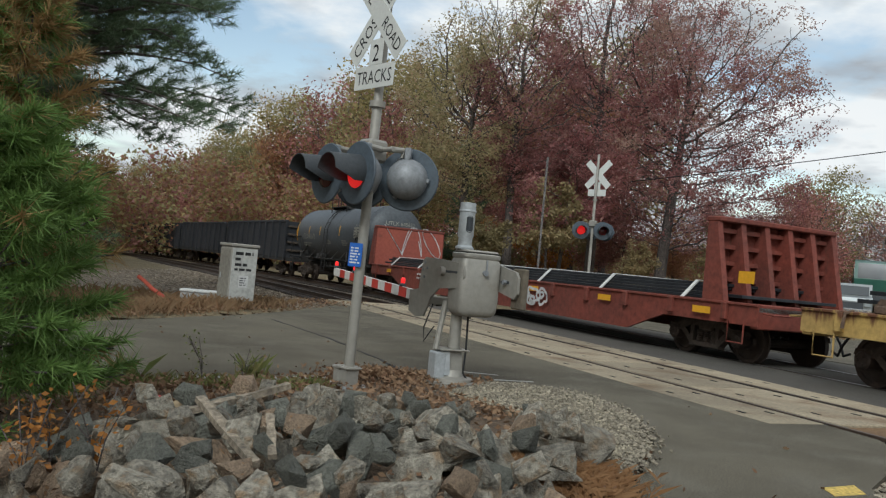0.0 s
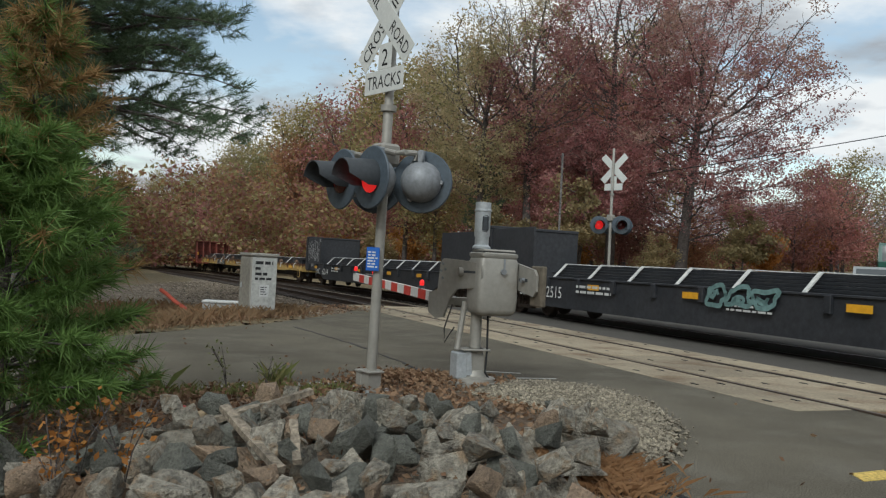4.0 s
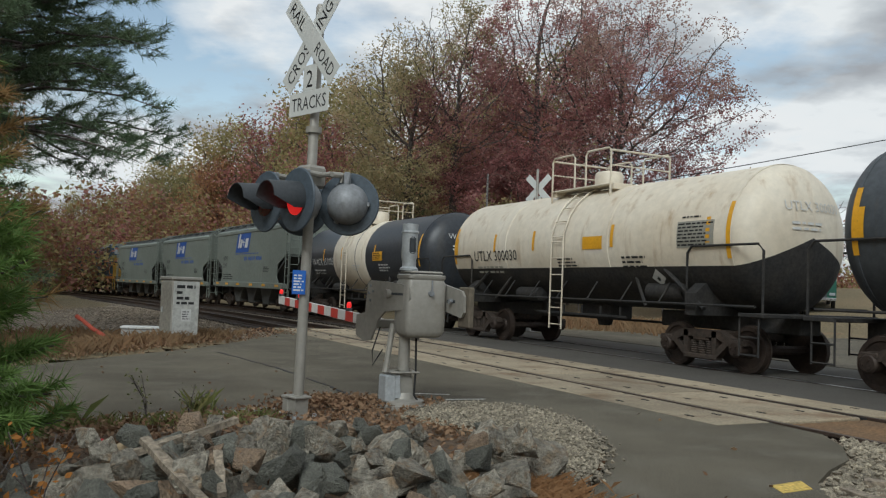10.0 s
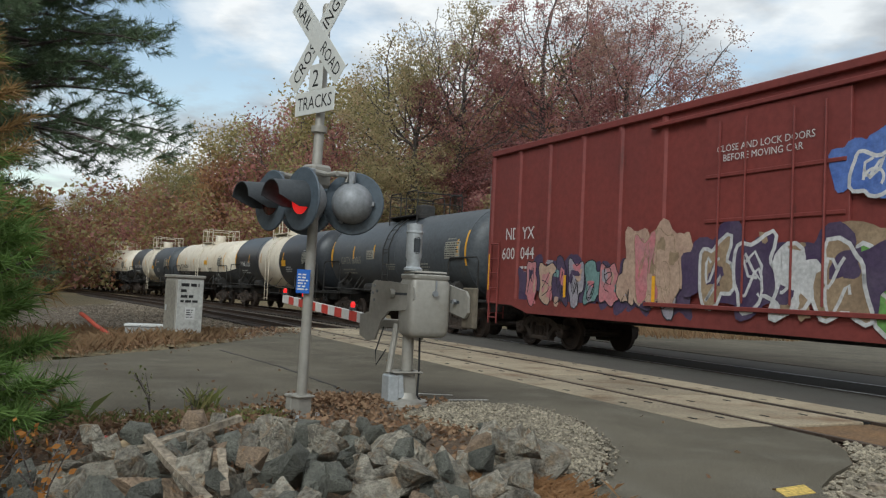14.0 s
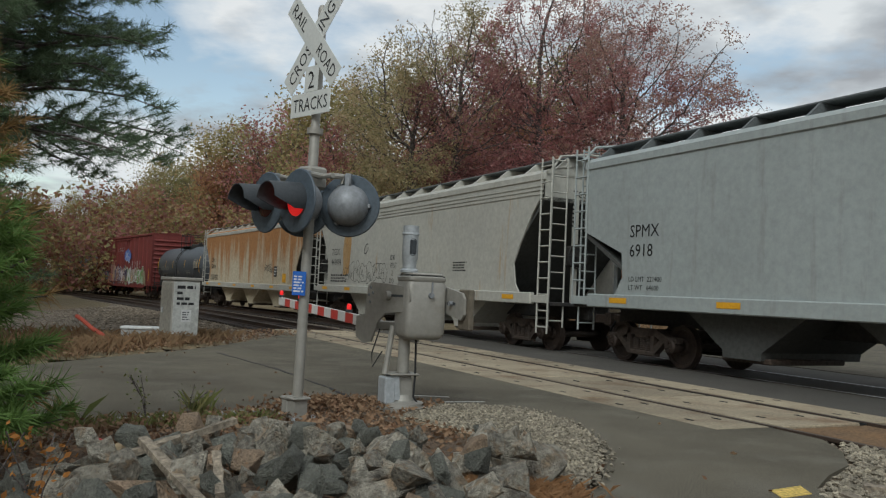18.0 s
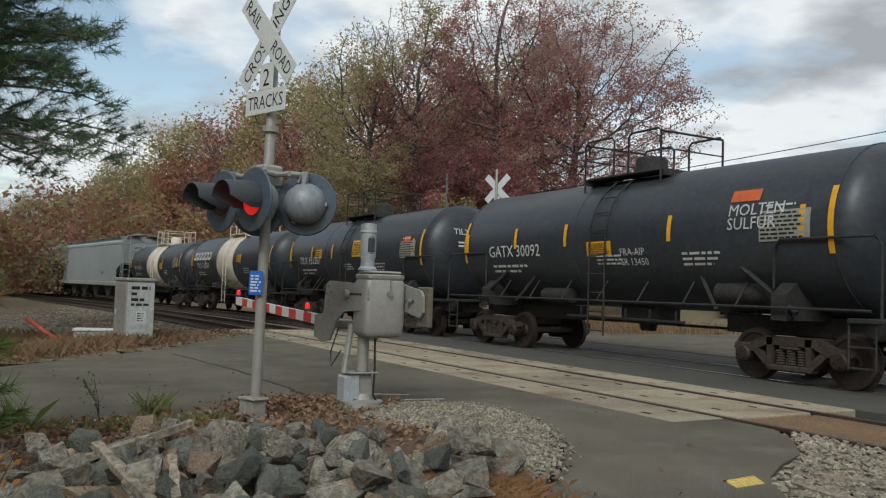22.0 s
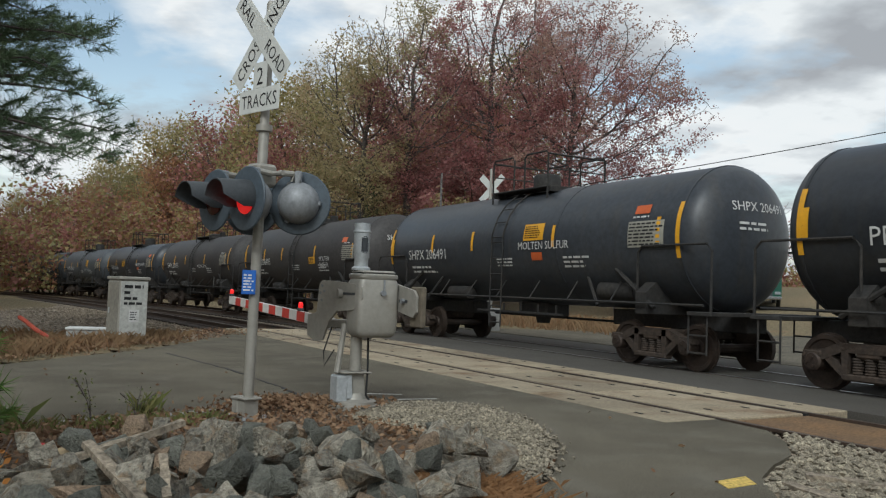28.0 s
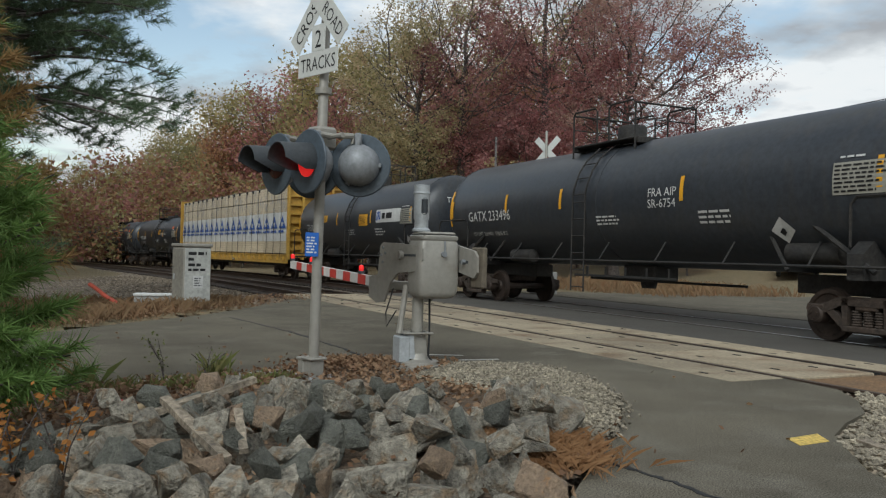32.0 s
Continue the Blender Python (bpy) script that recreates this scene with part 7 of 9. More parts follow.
    tank_car(*span(), "black tank car with scratched graffiti", "TCIX 16112", seed=28, marks=[plaque(1.6, -0.1, 0.7, 0.32, DECALYELLOW, 2), wording(-2.0, -0.1, 0.18, "MOLTEN SULFUR"), plaque(-2.2, -0.35, 0.4, 0.18, DECALORANGE), plaque(-4.6, 0.45, 0.4, 0.18, DECALORANGE)])
    tank_car(*span(), "sooty black-brown tank car", "SHPX 206427", base=TANKBROWN, seed=29, lid="flat", marks=[wording(-1.0, -0.3, 0.14, "MOLTEN SULFUR")])
    tank_car(*span(), "sooty black-brown tank car with white scribbles", "SHPX 206405", base=TANKBROWN, seed=30, lid="flat", marks=[plaque(-1.6, -0.3, 0.6, 0.25, DECALYELLOW, 2), wording(-2.6, -0.2, 0.16, "MOLTEN"), wording(-2.6, -0.42, 0.16, "SULFUR"), plaque(-4.4, 0.42, 0.4, 0.18, DECALORANGE)])
    tank_car(*span(), "black tank car with a yellow notice", "SHPX 206491", seed=31, marks=[plaque(-1.0, 0.05, 0.75, 0.38, DECALYELLOW, 3), wording(-0.8, -0.15, 0.17, "MOLTEN SULFUR"), plaque(-1.3, -0.4, 0.4, 0.18, DECALORANGE), plaque(-4.6, 0.45, 0.4, 0.18, DECALORANGE)])
    tank_car(*span(), "black tank car with a yellow notice", "PPTX 3410", seed=32, lid="flat", marks=[plaque(-0.8, 0.05, 0.6, 0.35, DECALYELLOW, 3), wording(-1.4, 0.0, 0.17, "MOLTEN SULFUR"), plaque(-4.6, 0.45, 0.4, 0.18, DECALORANGE)])
    centerbeam(*span(), "yellow centerbeam flat car loaded with wrapped lumber")
    tank_car(*span(), "clean black tank car with a white advertising panel", "TILX 202128", seed=33, r=1.42, zc=2.5, marks=[plaque(3.0, 0.02, 0.55, 0.28, DECALYELLOW, 2), plaque(-1.1, -0.2, 0.85, 0.42, DECALYELLOW, 4), plaque(-2.75, -0.12, 2.1, 0.46, DECALWHITE), emblem_panel, diamond(-5.0, -1.05, 0.45)])
    tank_car(*span(), "long clean black tank car", "GATX 233496", mid=0.7, weights=("LD LMT  206900   93800 KG",), seed=34, r=1.42, zc=2.5, marks=[wording(-1.6, 0.0, 0.17, "FRA AIP"), wording(-1.6, -0.22, 0.17, "SR-6754"), diamond(-4.6, -1.0, 0.5)])


def emblem_row(car, hs, rr, zc, rng):
    """White slanted blocks where the company's name stands."""
    for k in range(6):
        x0 = k * 0.52
        q = [(x0, 0), (x0 + 0.4, 0), (x0 + 0.46, 0.42), (x0 + 0.06, 0.42)]
        decal(car, "logo_shape", (q, [(0, 1, 2, 3)]), hs - 1.0, zc + 0.12, DECALWHITE, radius=rr, zc=zc, lift=0.008, label="white company emblem block")
        q = [(x0 + 0.14, 0.12), (x0 + 0.3, 0.12), (x0 + 0.32, 0.3), (x0 + 0.16, 0.3)]
        decal(car, "logo_gap", (q, [(0, 1, 2, 3)]), hs - 1.0, zc + 0.12, TANKBLACK, radius=rr, zc=zc, lift=0.014)


def emblem_panel(car, hs, rr, zc, rng):
    decal(car, "logo_shape", ribbon(curl(random.Random(1), 0.1, 0.08, 0.3, 0.3), 0.06), -2.75, zc - 0.12, LOGOBLUE, radius=rr, zc=zc, lift=0.014)
    decal(car, "company_line", bars(rng, 1.3, 0.22, 1, 0.9), -3.3, zc - 0.0, BLACKPAINT, radius=rr, zc=zc, lift=0.014)


make_train()


# ---- crossing signals, cabinet, poles ----
def lamp_head(parent, x, y, z, face, lit):
    """One flashing-light unit; face: 1 looks along -y, -1 along +y."""
    r = 0 if face > 0 else 180 + 38
    m = pose(x, y, z, 0, 0, r)
    disc = part("background_disc", Shape().lathe([(-0.012, 0.0), (-0.012, 0.295), (0.0, 0.305), (0.012, 0.295), (0.012, 0.0)], 36, "y"), SIGNALGREY, parent, "round dark background disc", m=m, smooth=True)
    part("lens", Shape().lathe([(-0.055, 0.0), (-0.05, 0.07), (-0.02, 0.145), (0.0, 0.15)], 24, "y"), REDGLOW if lit else REDLENS, disc, "lit red lens" if lit else "unlit dark red lens", smooth=True)
    hood = Shape()
    n, vs, fs = 20, [], []
    for k in range(n + 1):
        t = math.radians(-28) + math.radians(236) * k / n
        ln = 0.34 if 0.15 < k / n < 0.85 else 0.34 * (0.35 + 0.65 * min(k, n - k) / (0.15 * n))
        for rr, yy in ((0.175, -0.01), (0.168, -ln), (0.16, -ln), (0.165, -0.01)):
            vs.append((rr * math.cos(t), yy + 0.0, rr * math.sin(t) - (0.05 * (-yy))))
    for k in range(n):
        for j in range(4):
            fs.append((4 * k + j, 4 * k + (j + 1) % 4, 4 * k + 4 + (j + 1) % 4, 4 * k + 4 + j))
    part("visor", hood.add(vs, fs), SIGNALBLACK, disc, "black tunnel visor", smooth=True)
    case = Shape().lathe([(0.012, 0.2), (0.07, 0.2), (0.14, 0.175), (0.2, 0.12), (0.225, 0.04), (0.228, 0.0)], 24, "y")
    case.box(-0.03, 0.03, 0.05, 0.12, 0.16, 0.3, 0.01)
    part("lamp_case", case, CASEGREY, disc, "domed grey lamp housing", smooth=True)
    for t in (30, 150, 270):
        part("latch", Shape().box(-0.02, 0.02, 0.02, 0.06, 0.19, 0.22, 0.005), CASEGREY, disc, m=pose(0, 0, 0, 0, t, 0))


def crossing_signal(m, label, lit_front, lit_back, height=4.05, lamps=2.13, sign=3.73, extra=0.0, base=True, texts=True, lean=0.0):
    mast = thing("crossing_signal", m @ pose(0, 0, 0, 0, lean, 0), label, "crossing signal", "crossing signals")
    if base:
        part("junction_base", Shape().box(-0.14, 0.14, -0.12, 0.12, -0.06, 0.0, 0.012).prism([(-0.085, 0.0), (0.085, 0.0), (0.07, 0.1), (0.07, 0.27), (-0.07, 0.27), (-0.07, 0.1)], -0.07, 0.07).box(-0.095, 0.095, -0.095, 0.095, 0.24, 0.265, 0.008).box(-0.17, -0.05, -0.08, 0.08, 0.09, 0.25, 0.02).box(-0.18, -0.04, -0.09, 0.09, 0.225, 0.255, 0.01), ALU, mast, "cast silver junction-box base")
        for dx in (-0.13, 0.13):
            for dy in (-0.11, 0.11):
                part("bolt", Shape().lathe([(0.03, 0.022), (0.1, 0.022), (0.1, 0.0)], 6, "z", centre=(dx, dy, 0)), GALV, mast)
    part("mast", Shape().lathe([(0.2 - extra, 0.05), (sign - 0.9, 0.049), (sign - 0.88, 0.044), (height, 0.044), (height + 0.03, 0.03), (height + 0.03, 0.0)], 20, "z"), ALU, mast, "silver painted steel mast", smooth=True)
    part("collar", Shape().lathe([(sign - 0.92, 0.064), (sign - 0.92, 0.078), (sign - 0.86, 0.078), (sign - 0.86, 0.058)], 20, "z"), ALU, mast, smooth=True)
    # crossarm with the lamps
    arm = Shape().tube([(-0.57, 0, lamps + 0.26), (0.36, 0, lamps + 0.26)], 0.024, 8)
    part("crossarm", arm, ALU, mast, smooth=True)
    part("crossarm_box", Shape().box(-0.11, 0.11, -0.11, 0.11, lamps + 0.14, lamps + 0.36, 0.025), ALU, mast)
    k = 0
    for face, y, xs in ((1, -0.25, (-0.39, 0.17)), (-1, 0.25, (-0.53, 0.3))):
        for x in xs:
            lit = (lit_front if face > 0 else lit_back) == (0 if x < 0 else 1)
            lamp_head(mast, x, y, lamps, face, lit)
            part("hanger", Shape().tube([(x, 0, lamps + 0.26), (x, y * 0.6, lamps + 0.27), (x, y + 0.09 * face, lamps + 0.2)], 0.03, 8), ALU, mast, smooth=True)
    # crossbuck
    for a, words in ((-45, ("RAIL", "ROAD")), (45, ("CROSS", "ING"))):
        yy = -0.085 if a < 0 else -0.075
        bl = part("crossbuck_blade", Shape().box(-0.61, 0.61, yy - 0.003, yy + 0.003, -0.115, 0.115, 0.002), SIGNWHITE, mast, "white crossbuck blade", m=pose(0, 0, sign, 0, -a, 0))
        if texts:
            for w, x0 in zip(words, (-0.55, 0.13) if a < 0 else (-0.55, 0.12)):
                v, f = letters(w, 0.125)
                wd = max(p[0] for p in v)
                kx = min(1.0, (0.43 if w != "CROSS" else 0.56) / wd)
                part("lettering", Shape().add([(x0 + p[0] * kx, yy - 0.0045, -0.062 + p[1]) for p in v], f), BLACKPAINT, bl, "black sign letters")
    st = sign - 0.62
    plate = part("tracks_sign", Shape().box(-0.343, 0.343, -0.08, -0.074, st - 0.125, st + 0.105, 0.002).box(-0.115, 0.115, -0.0805, -0.0745, st + 0.106, st + 0.36, 0.002), SIGNWHITE, mast, "white two-track count sign")
    if texts:
        for w, x0, z0, h in (("TRACKS", -0.3, st - 0.075, 0.13), ("2", -0.062, st + 0.14, 0.17)):
            v, f = letters(w, h)
            wd = max(p[0] for p in v)
            kx = 0.6 / wd if len(w) > 1 else 1.0
            part("lettering", Shape().add([(x0 + p[0] * kx, -0.0815, z0 + p[1]) for p in v], f), BLACKPAINT, plate, "black sign letters")
    return mast


sig = crossing_signal(pose(-0.74, 8.19, -0.05, 0, 0, -52), "silver railroad crossing signal with crossbuck, red lamps and track sign", 1, 0, lean=1.2)
bs = part("emergency_sign", Shape().box(-0.065, 0.065, -0.085, -0.08, 1.24, 1.47, 0.004), BLUESIGN, sig, "small blue notice plate", m=pose(-0.03, -0.03, 0, 0, 0, 46))
v, f = bars(random.Random(4), 0.1, 0.17, 6, 0.5)
part("notice_print", Shape().add([(-0.05 + p[0], -0.0865, 1.265 + p[1]) for p in v], f), SIGNWHITE, bs)
crossing_signal(spot(15.6, 24.2, 0.75, 0) @ pose(0, 0, 0, 0, 0, 118), "farther crossing signal with white crossbuck and red lamps", 1, 1, height=4.8, lamps=2.2, sign=4.15, extra=0.95, texts=False)
tagged(part("concrete_footing", Shape().box(-0.35, 0.35, -0.35, 0.35, -0.3, 0.76, 0.03), CONCRETE_GREY, m=spot(15.6, 24.2)), "grey concrete footing block under the far signal", "footing", kind="structure")


def gate(m, label, arm_to, tag="crossing gate"):
    """Gate mechanism on its pedestal; the lowered arm points along +y of the thing."""
    g = thing("crossing_gate", m, label, tag, "crossing gates")
    part("foot", Shape().lathe([(0.0, 0.27), (0.05, 0.27), (0.055, 0.24), (0.09, 0.235), (0.11, 0.13), (0.17, 0.1), (0.17, 0.0)], 24, "z"), ALU, g, "round cast foot flange", smooth=True)
    part("pedestal", Shape().lathe([(0.06, 0.07), (0.36, 0.065), (0.36, 0.09), (0.4, 0.09), (0.4, 0.062), (0.9, 0.062)], 16, "z").prism([(-0.1, 0.1), (0.1, 0.1), (0.07, 0.38), (-0.07, 0.38)], -0.07, 0.07), ALU, g, smooth=True)
    part("pedestal_flange", Shape().box(-0.19, 0.14, -0.13, 0.13, 0.38, 0.4, 0.008), ALU, g)
    jb = part("junction_box", Shape().prism([(-0.2, 0.12), (-0.06, 0.12), (-0.08, 0.37), (-0.16, 0.37)], -0.1, 0.1).box(-0.24, -0.12, -0.11, 0.11, 0.08, 0.36, 0.015), GALV, g, "pale junction box on the pedestal")
    case, rings = Shape(), []
    for z, hx, hy in ((0.77, 0.16, 0.13), (0.78, 0.19, 0.155), (0.8, 0.21, 0.18), (0.84, 0.226, 0.19), (0.95, 0.234, 0.198), (1.34, 0.23, 0.196), (1.38, 0.212, 0.18), (1.4, 0.225, 0.195), (1.43, 0.225, 0.195), (1.44, 0.21, 0.185)):
        rings.append([(math.copysign(abs(math.cos(t)) ** 0.3, math.cos(t)) * hx, -0.09 + math.copysign(abs(math.sin(t)) ** 0.3, math.sin(t)) * hy, z) for t in [math.pi * (k + 0.5) / 16 for k in range(32)]])
    case.add([p for ring in rings for p in ring], [(32 * i + k, 32 * i + (k + 1) % 32, 32 * i + 32 + (k + 1) % 32, 32 * i + 32 + k) for i in range(len(rings) - 1) for k in range(32)] + [tuple(range(32)), tuple(range(32 * len(rings) - 32, 32 * len(rings)))])
    body = part("mechanism_case", case, ALU, g, "silver gate mechanism case", m=pose(0.11, -0.04, 0), smooth=True)
    part("lid", Shape().box(-0.19, 0.19, -0.265, 0.085, 1.44, 1.475, 0.02), ALU, body)
    part("lid_seam", Shape().box(-0.195, 0.195, -0.27, 0.09, 1.436, 1.446, 0.002), RUBBER, body)
    part("latch", Shape().lathe([(-0.32, 0.0), (-0.32, 0.03), (-0.27, 0.03)], 10, "y", centre=(0.03, 0, 1.24)).box(0.035, 0.05, -0.3, -0.285, 1.24, 1.38), CASEGREY, body, "lock boss")
    tw = part("bell_tower", Shape().lathe([(1.48, 0.1), (1.5, 0.1), (1.52, 0.075), (1.6, 0.075), (1.62, 0.085), (1.98, 0.085), (1.99, 0.0)], 18, "z"), GALV, g, "grey cylindrical gate lamp tower", m=pose(0.0, -0.04, 0), smooth=True)
    part("tower_window", Shape().box(-0.035, 0.035, -0.09, -0.07, 1.66, 1.84, 0.02), SIGNALBLACK, tw)
    part("tower_collar", Shape().lathe([(1.88, 0.088), (1.885, 0.094), (1.9, 0.094), (1.905, 0.088)], 18, "z"), GALV, tw, smooth=True)
    # arm brackets on both sides
    for x in (0.0, 0.36):
        br = [(-0.26, 1.3), (-0.1, 1.33), (0.2, 1.35), (0.5, 1.36), (0.56, 1.32), (0.6, 1.0), (0.78, 0.97), (0.78, 0.74), (0.62, 0.68), (0.46, 0.7), (0.34, 0.92), (0.2, 1.03), (-0.2, 1.06), (-0.27, 1.18)]
        b = part("arm_bracket", Shape().prism(br, x - 0.012, x + 0.012, "x"), ALU, g, "curved silver arm bracket", m=pose(-0.14, -0.06, 0, 0, 0, 12) if x < 0.1 else None)
        for yy, zz in ((0.5, 1.3), (0.53, 1.22), (0.45, 1.24), (0.5, 1.14)):
            part("bolt", Shape().lathe([(x - 0.02, 0.018), (x + 0.02, 0.018)], 6, "x", centre=(0, yy, zz)), CASEGREY, b)
        part("slot", Shape().box(x - 0.016, x + 0.016, -0.14, 0.1, 1.21, 1.235), SIGNALBLACK, b)
        if x > 0:
            cw = part("counterweight_arm", Shape().prism([(-0.1, 1.36), (-0.64, 1.28), (-0.7, 1.22), (-0.7, 1.06), (-0.64, 1.0), (-0.1, 1.08)], x - 0.014, x + 0.014, "x"), ALU, g, "counterweight support plate")
            part("slot", Shape().box(x - 0.018, x + 0.018, -0.5, -0.3, 1.15, 1.18), SIGNALBLACK, cw)
            part("bolt", Shape().lathe([(x - 0.05, 0.03), (x + 0.03, 0.03)], 6, "x", centre=(0, -0.42, 1.165)), CASEGREY, cw)
    part("counterweight", Shape().box(0.38, 0.44, -0.76, -0.5, 0.9, 1.32, 0.012), surface("counterweight_brown", (0.13, 0.11, 0.08), (0.1, 0.08, 0.06), 0.8), g, "brown rusty counterweight plates")
    part("shaft", Shape().tube([(-0.22, 0.06, 1.22), (0.4, 0.06, 1.22)], 0.05, 12), ALU, g, smooth=True)
    part("clevis", Shape().box(-0.3, 0.36, 0.66, 0.76, 0.82, 0.92, 0.01), ALU, g)
    part("conduit", Shape().tube([(-0.12, 0.05, 0.9), (-0.16, 0.05, 0.6), (-0.2, 0.02, 0.38)], 0.035, 8), ALU, g, "flexible conduit", smooth=True)
    part("cable", Shape().tube([(-0.25, 0.1, 0.86), (-0.33, 0.1, 0.6), (-0.32, 0.1, 0.45), (-0.22, 0.08, 0.62)], 0.008, 5), RUBBER, g, smooth=True)
    part("cable", Shape().tube([(0.09, -0.1, 0.8), (0.1, -0.1, 0.4), (0.09, -0.1, 0.15), (0.16, -0.14, 0.04)], 0.012, 5), RUBBER, g, smooth=True)
    # arm
    arm = part("gate_arm", Shape().box(-0.02, 0.02, 0.7, arm_to, 0.8, 0.93, 0.004), WHITESTRIPE, g, "white gate arm with red stripes", m=pose(0, 0.7, 0.86, 1.8, 0, 0) @ pose(0, -0.7, -0.86))
    y, k = 1.05, 0
    while y < arm_to - 0.2:
        part("red_stripe", Shape().prism([(y, 0.803), (y + 0.3, 0.803), (y + 0.3, 0.927), (y, 0.927)], -0.0235, 0.0235, "x"), REDSTRIPE, arm)
        y += 0.62
    for yy in (1.9, arm_to - 1.25, arm_to - 0.08):
        lamp = part("arm_lamp", Shape().box(-0.035, 0.035, yy - 0.04, yy + 0.04, 0.93, 0.97, 0.005), SIGNALBLACK, arm)
        part("red_lens", Shape().lathe([(0.97, 0.03), (1.01, 0.034), (1.04, 0.024), (1.045, 0.0)], 10, "z", centre=(0, yy, 0)), REDGLOW, lamp, "lit red arm lamp", smooth=True)
    return g


gate(pose(0.29, 9.04, 0, 0, 0, 21), "silver crossing gate with its striped arm lowered", 5.5)


def cabinet():
    m = pose(-4.32, 18.42, -0.02, 0, 0, 38)
    c = thing("relay_cabinet", m, "weathered aluminium relay cabinet beside the road", "cabinet")
    part("body", Shape().box(-0.31, 0.31, -0.28, 0.28, 0.0, 1.3, 0.015), ALU, c)
    part("roof_cap", Shape().box(-0.34, 0.34, -0.31, 0.31, 1.3, 1.37, 0.015), ALU, c)
    d = part("front_door", Shape().box(-0.29, 0.29, -0.3, -0.28, 0.05, 1.27, 0.006), surface("cabinet_pale", (0.44, 0.44, 0.41), (0.36, 0.36, 0.335), 0.6, big=2, fine=12, stain=(0.24, 0.22, 0.19), stain_scale=3), c, "pale door with black stencilled lines")
    # this face's shade is put into a darker grey than the front door
    part("side_door", Shape().box(-0.33, -0.31, -0.25, 0.25, 0.06, 1.25, 0.006), surface("cabinet_dull", (0.24, 0.225, 0.19), (0.18, 0.165, 0.14), 0.65, big=2, fine=12), c, "grey side door coloured darker as the shaded face")
    part("handle", Shape().box(-0.35, -0.33, 0.12, 0.15, 0.6, 0.72, 0.005), GALV, c)
    rng = random.Random(6)
    for z, w, h in ((1.12, 0.44, 0.08), (1.0, 0.18, 0.07), (0.88, 0.34, 0.07), (0.78, 0.44, 0.06)):
        v, f = bars(rng, w, h, 1, 0.85)
        part("stencil_line", Shape().add([(-0.22 + p[0], -0.302, z + p[1]) for p in v], f), BLACKPAINT, d)
    part("notice", Shape().box(-0.1, 0.12, -0.304, -0.3, 0.42, 0.68, 0.001), DECALWHITE, d, "white paper notice")
    v, f = bars(rng, 0.18, 0.2, 4, 0.4)
    part("notice_print", Shape().add([(-0.08 + p[0], -0.3055, 0.45 + p[1]) for p in v], f), BLACKPAINT, d)
    part("plinth", Shape().box(-0.36, 0.36, -0.33, 0.33, -0.12, 0.02, 0.01), CONCRETE_GREY, c)


cabinet()
box = thing("concrete_trough", pose(-5.25, 19.3, -0.05, 0, 0, 6), "low concrete trough with a white cover", "trough")
part("trough", Shape().box(-0.5, 0.55, -0.2, 0.2, 0.0, 0.2, 0.02), CONCRETE_GREY, box)
part("cover", Shape().box(-0.52, 0.57, -0.22, 0.22, 0.2, 0.26, 0.015), DECALWHITE, box, "white cover slab")
hose = tagged(part("corrugated_hose", Shape().tube([(-6.5, 18.5, 0.42), (-6.3, 18.35, 0.33), (-6.08, 18.2, 0.2), (-5.8, 18.05, 0.07), (-5.62, 17.9, -0.02)], 0.045, 8), surface("faded_red_hose", (0.34, 0.06, 0.035), (0.26, 0.05, 0.03), 0.6), smooth=True), "red plastic hose lying in the weeds", "hose")
tagged(part("thin_pole", Shape().tube([(4.05, 33, -0.3), (4.05, 33, 6.0)], 0.045, 8), BARK_GREY, smooth=True), "thin grey pole standing before the trees", "pole")
pole = thing("utility_pole", pose(-9.3, 17.6, -0.3), "tall wooden utility pole beside the pines", "pole")
part("pole", Shape().tube([(0, 0, 0), (0, 0, 9.5)], 0.15, 12, r2=0.11), GREYWOOD, pole, smooth=True)
part("cable_loop", Shape().tube([(0.15, -0.1, 5.0), (0.25, -0.1, 6.0), (0.32, -0.1, 6.4), (0.4, -0.1, 6.2), (0.3, -0.1, 5.9)], 0.015, 5), RUBBER, pole, smooth=True)
wire = tagged(part("overhead_wire", Shape().tube([(9.0 + 30 * t, 40 - 14 * t, 6.2 + 6.2 * t - 1.2 * t * (1 - t)) for t in [i / 12 for i in range(13)]], 0.02, 4), RUBBER, smooth=True), "thin black overhead wire crossing the sky", "wire")


# ---- waiting vehicles beyond the tracks ----
CARPALE = surface("car_paint_silver", (0.35, 0.37, 0.37), rough=0.3, metal=0.5, bump=0.0, grain=0.02)
CARGREEN = surface("truck_paint_green", (0.02, 0.1, 0.07), rough=0.4, bump=0.0, grain=0.03)
CHROME = surface("chrome", (0.5, 0.5, 0.5), rough=0.2, metal=0.9, bump=0)


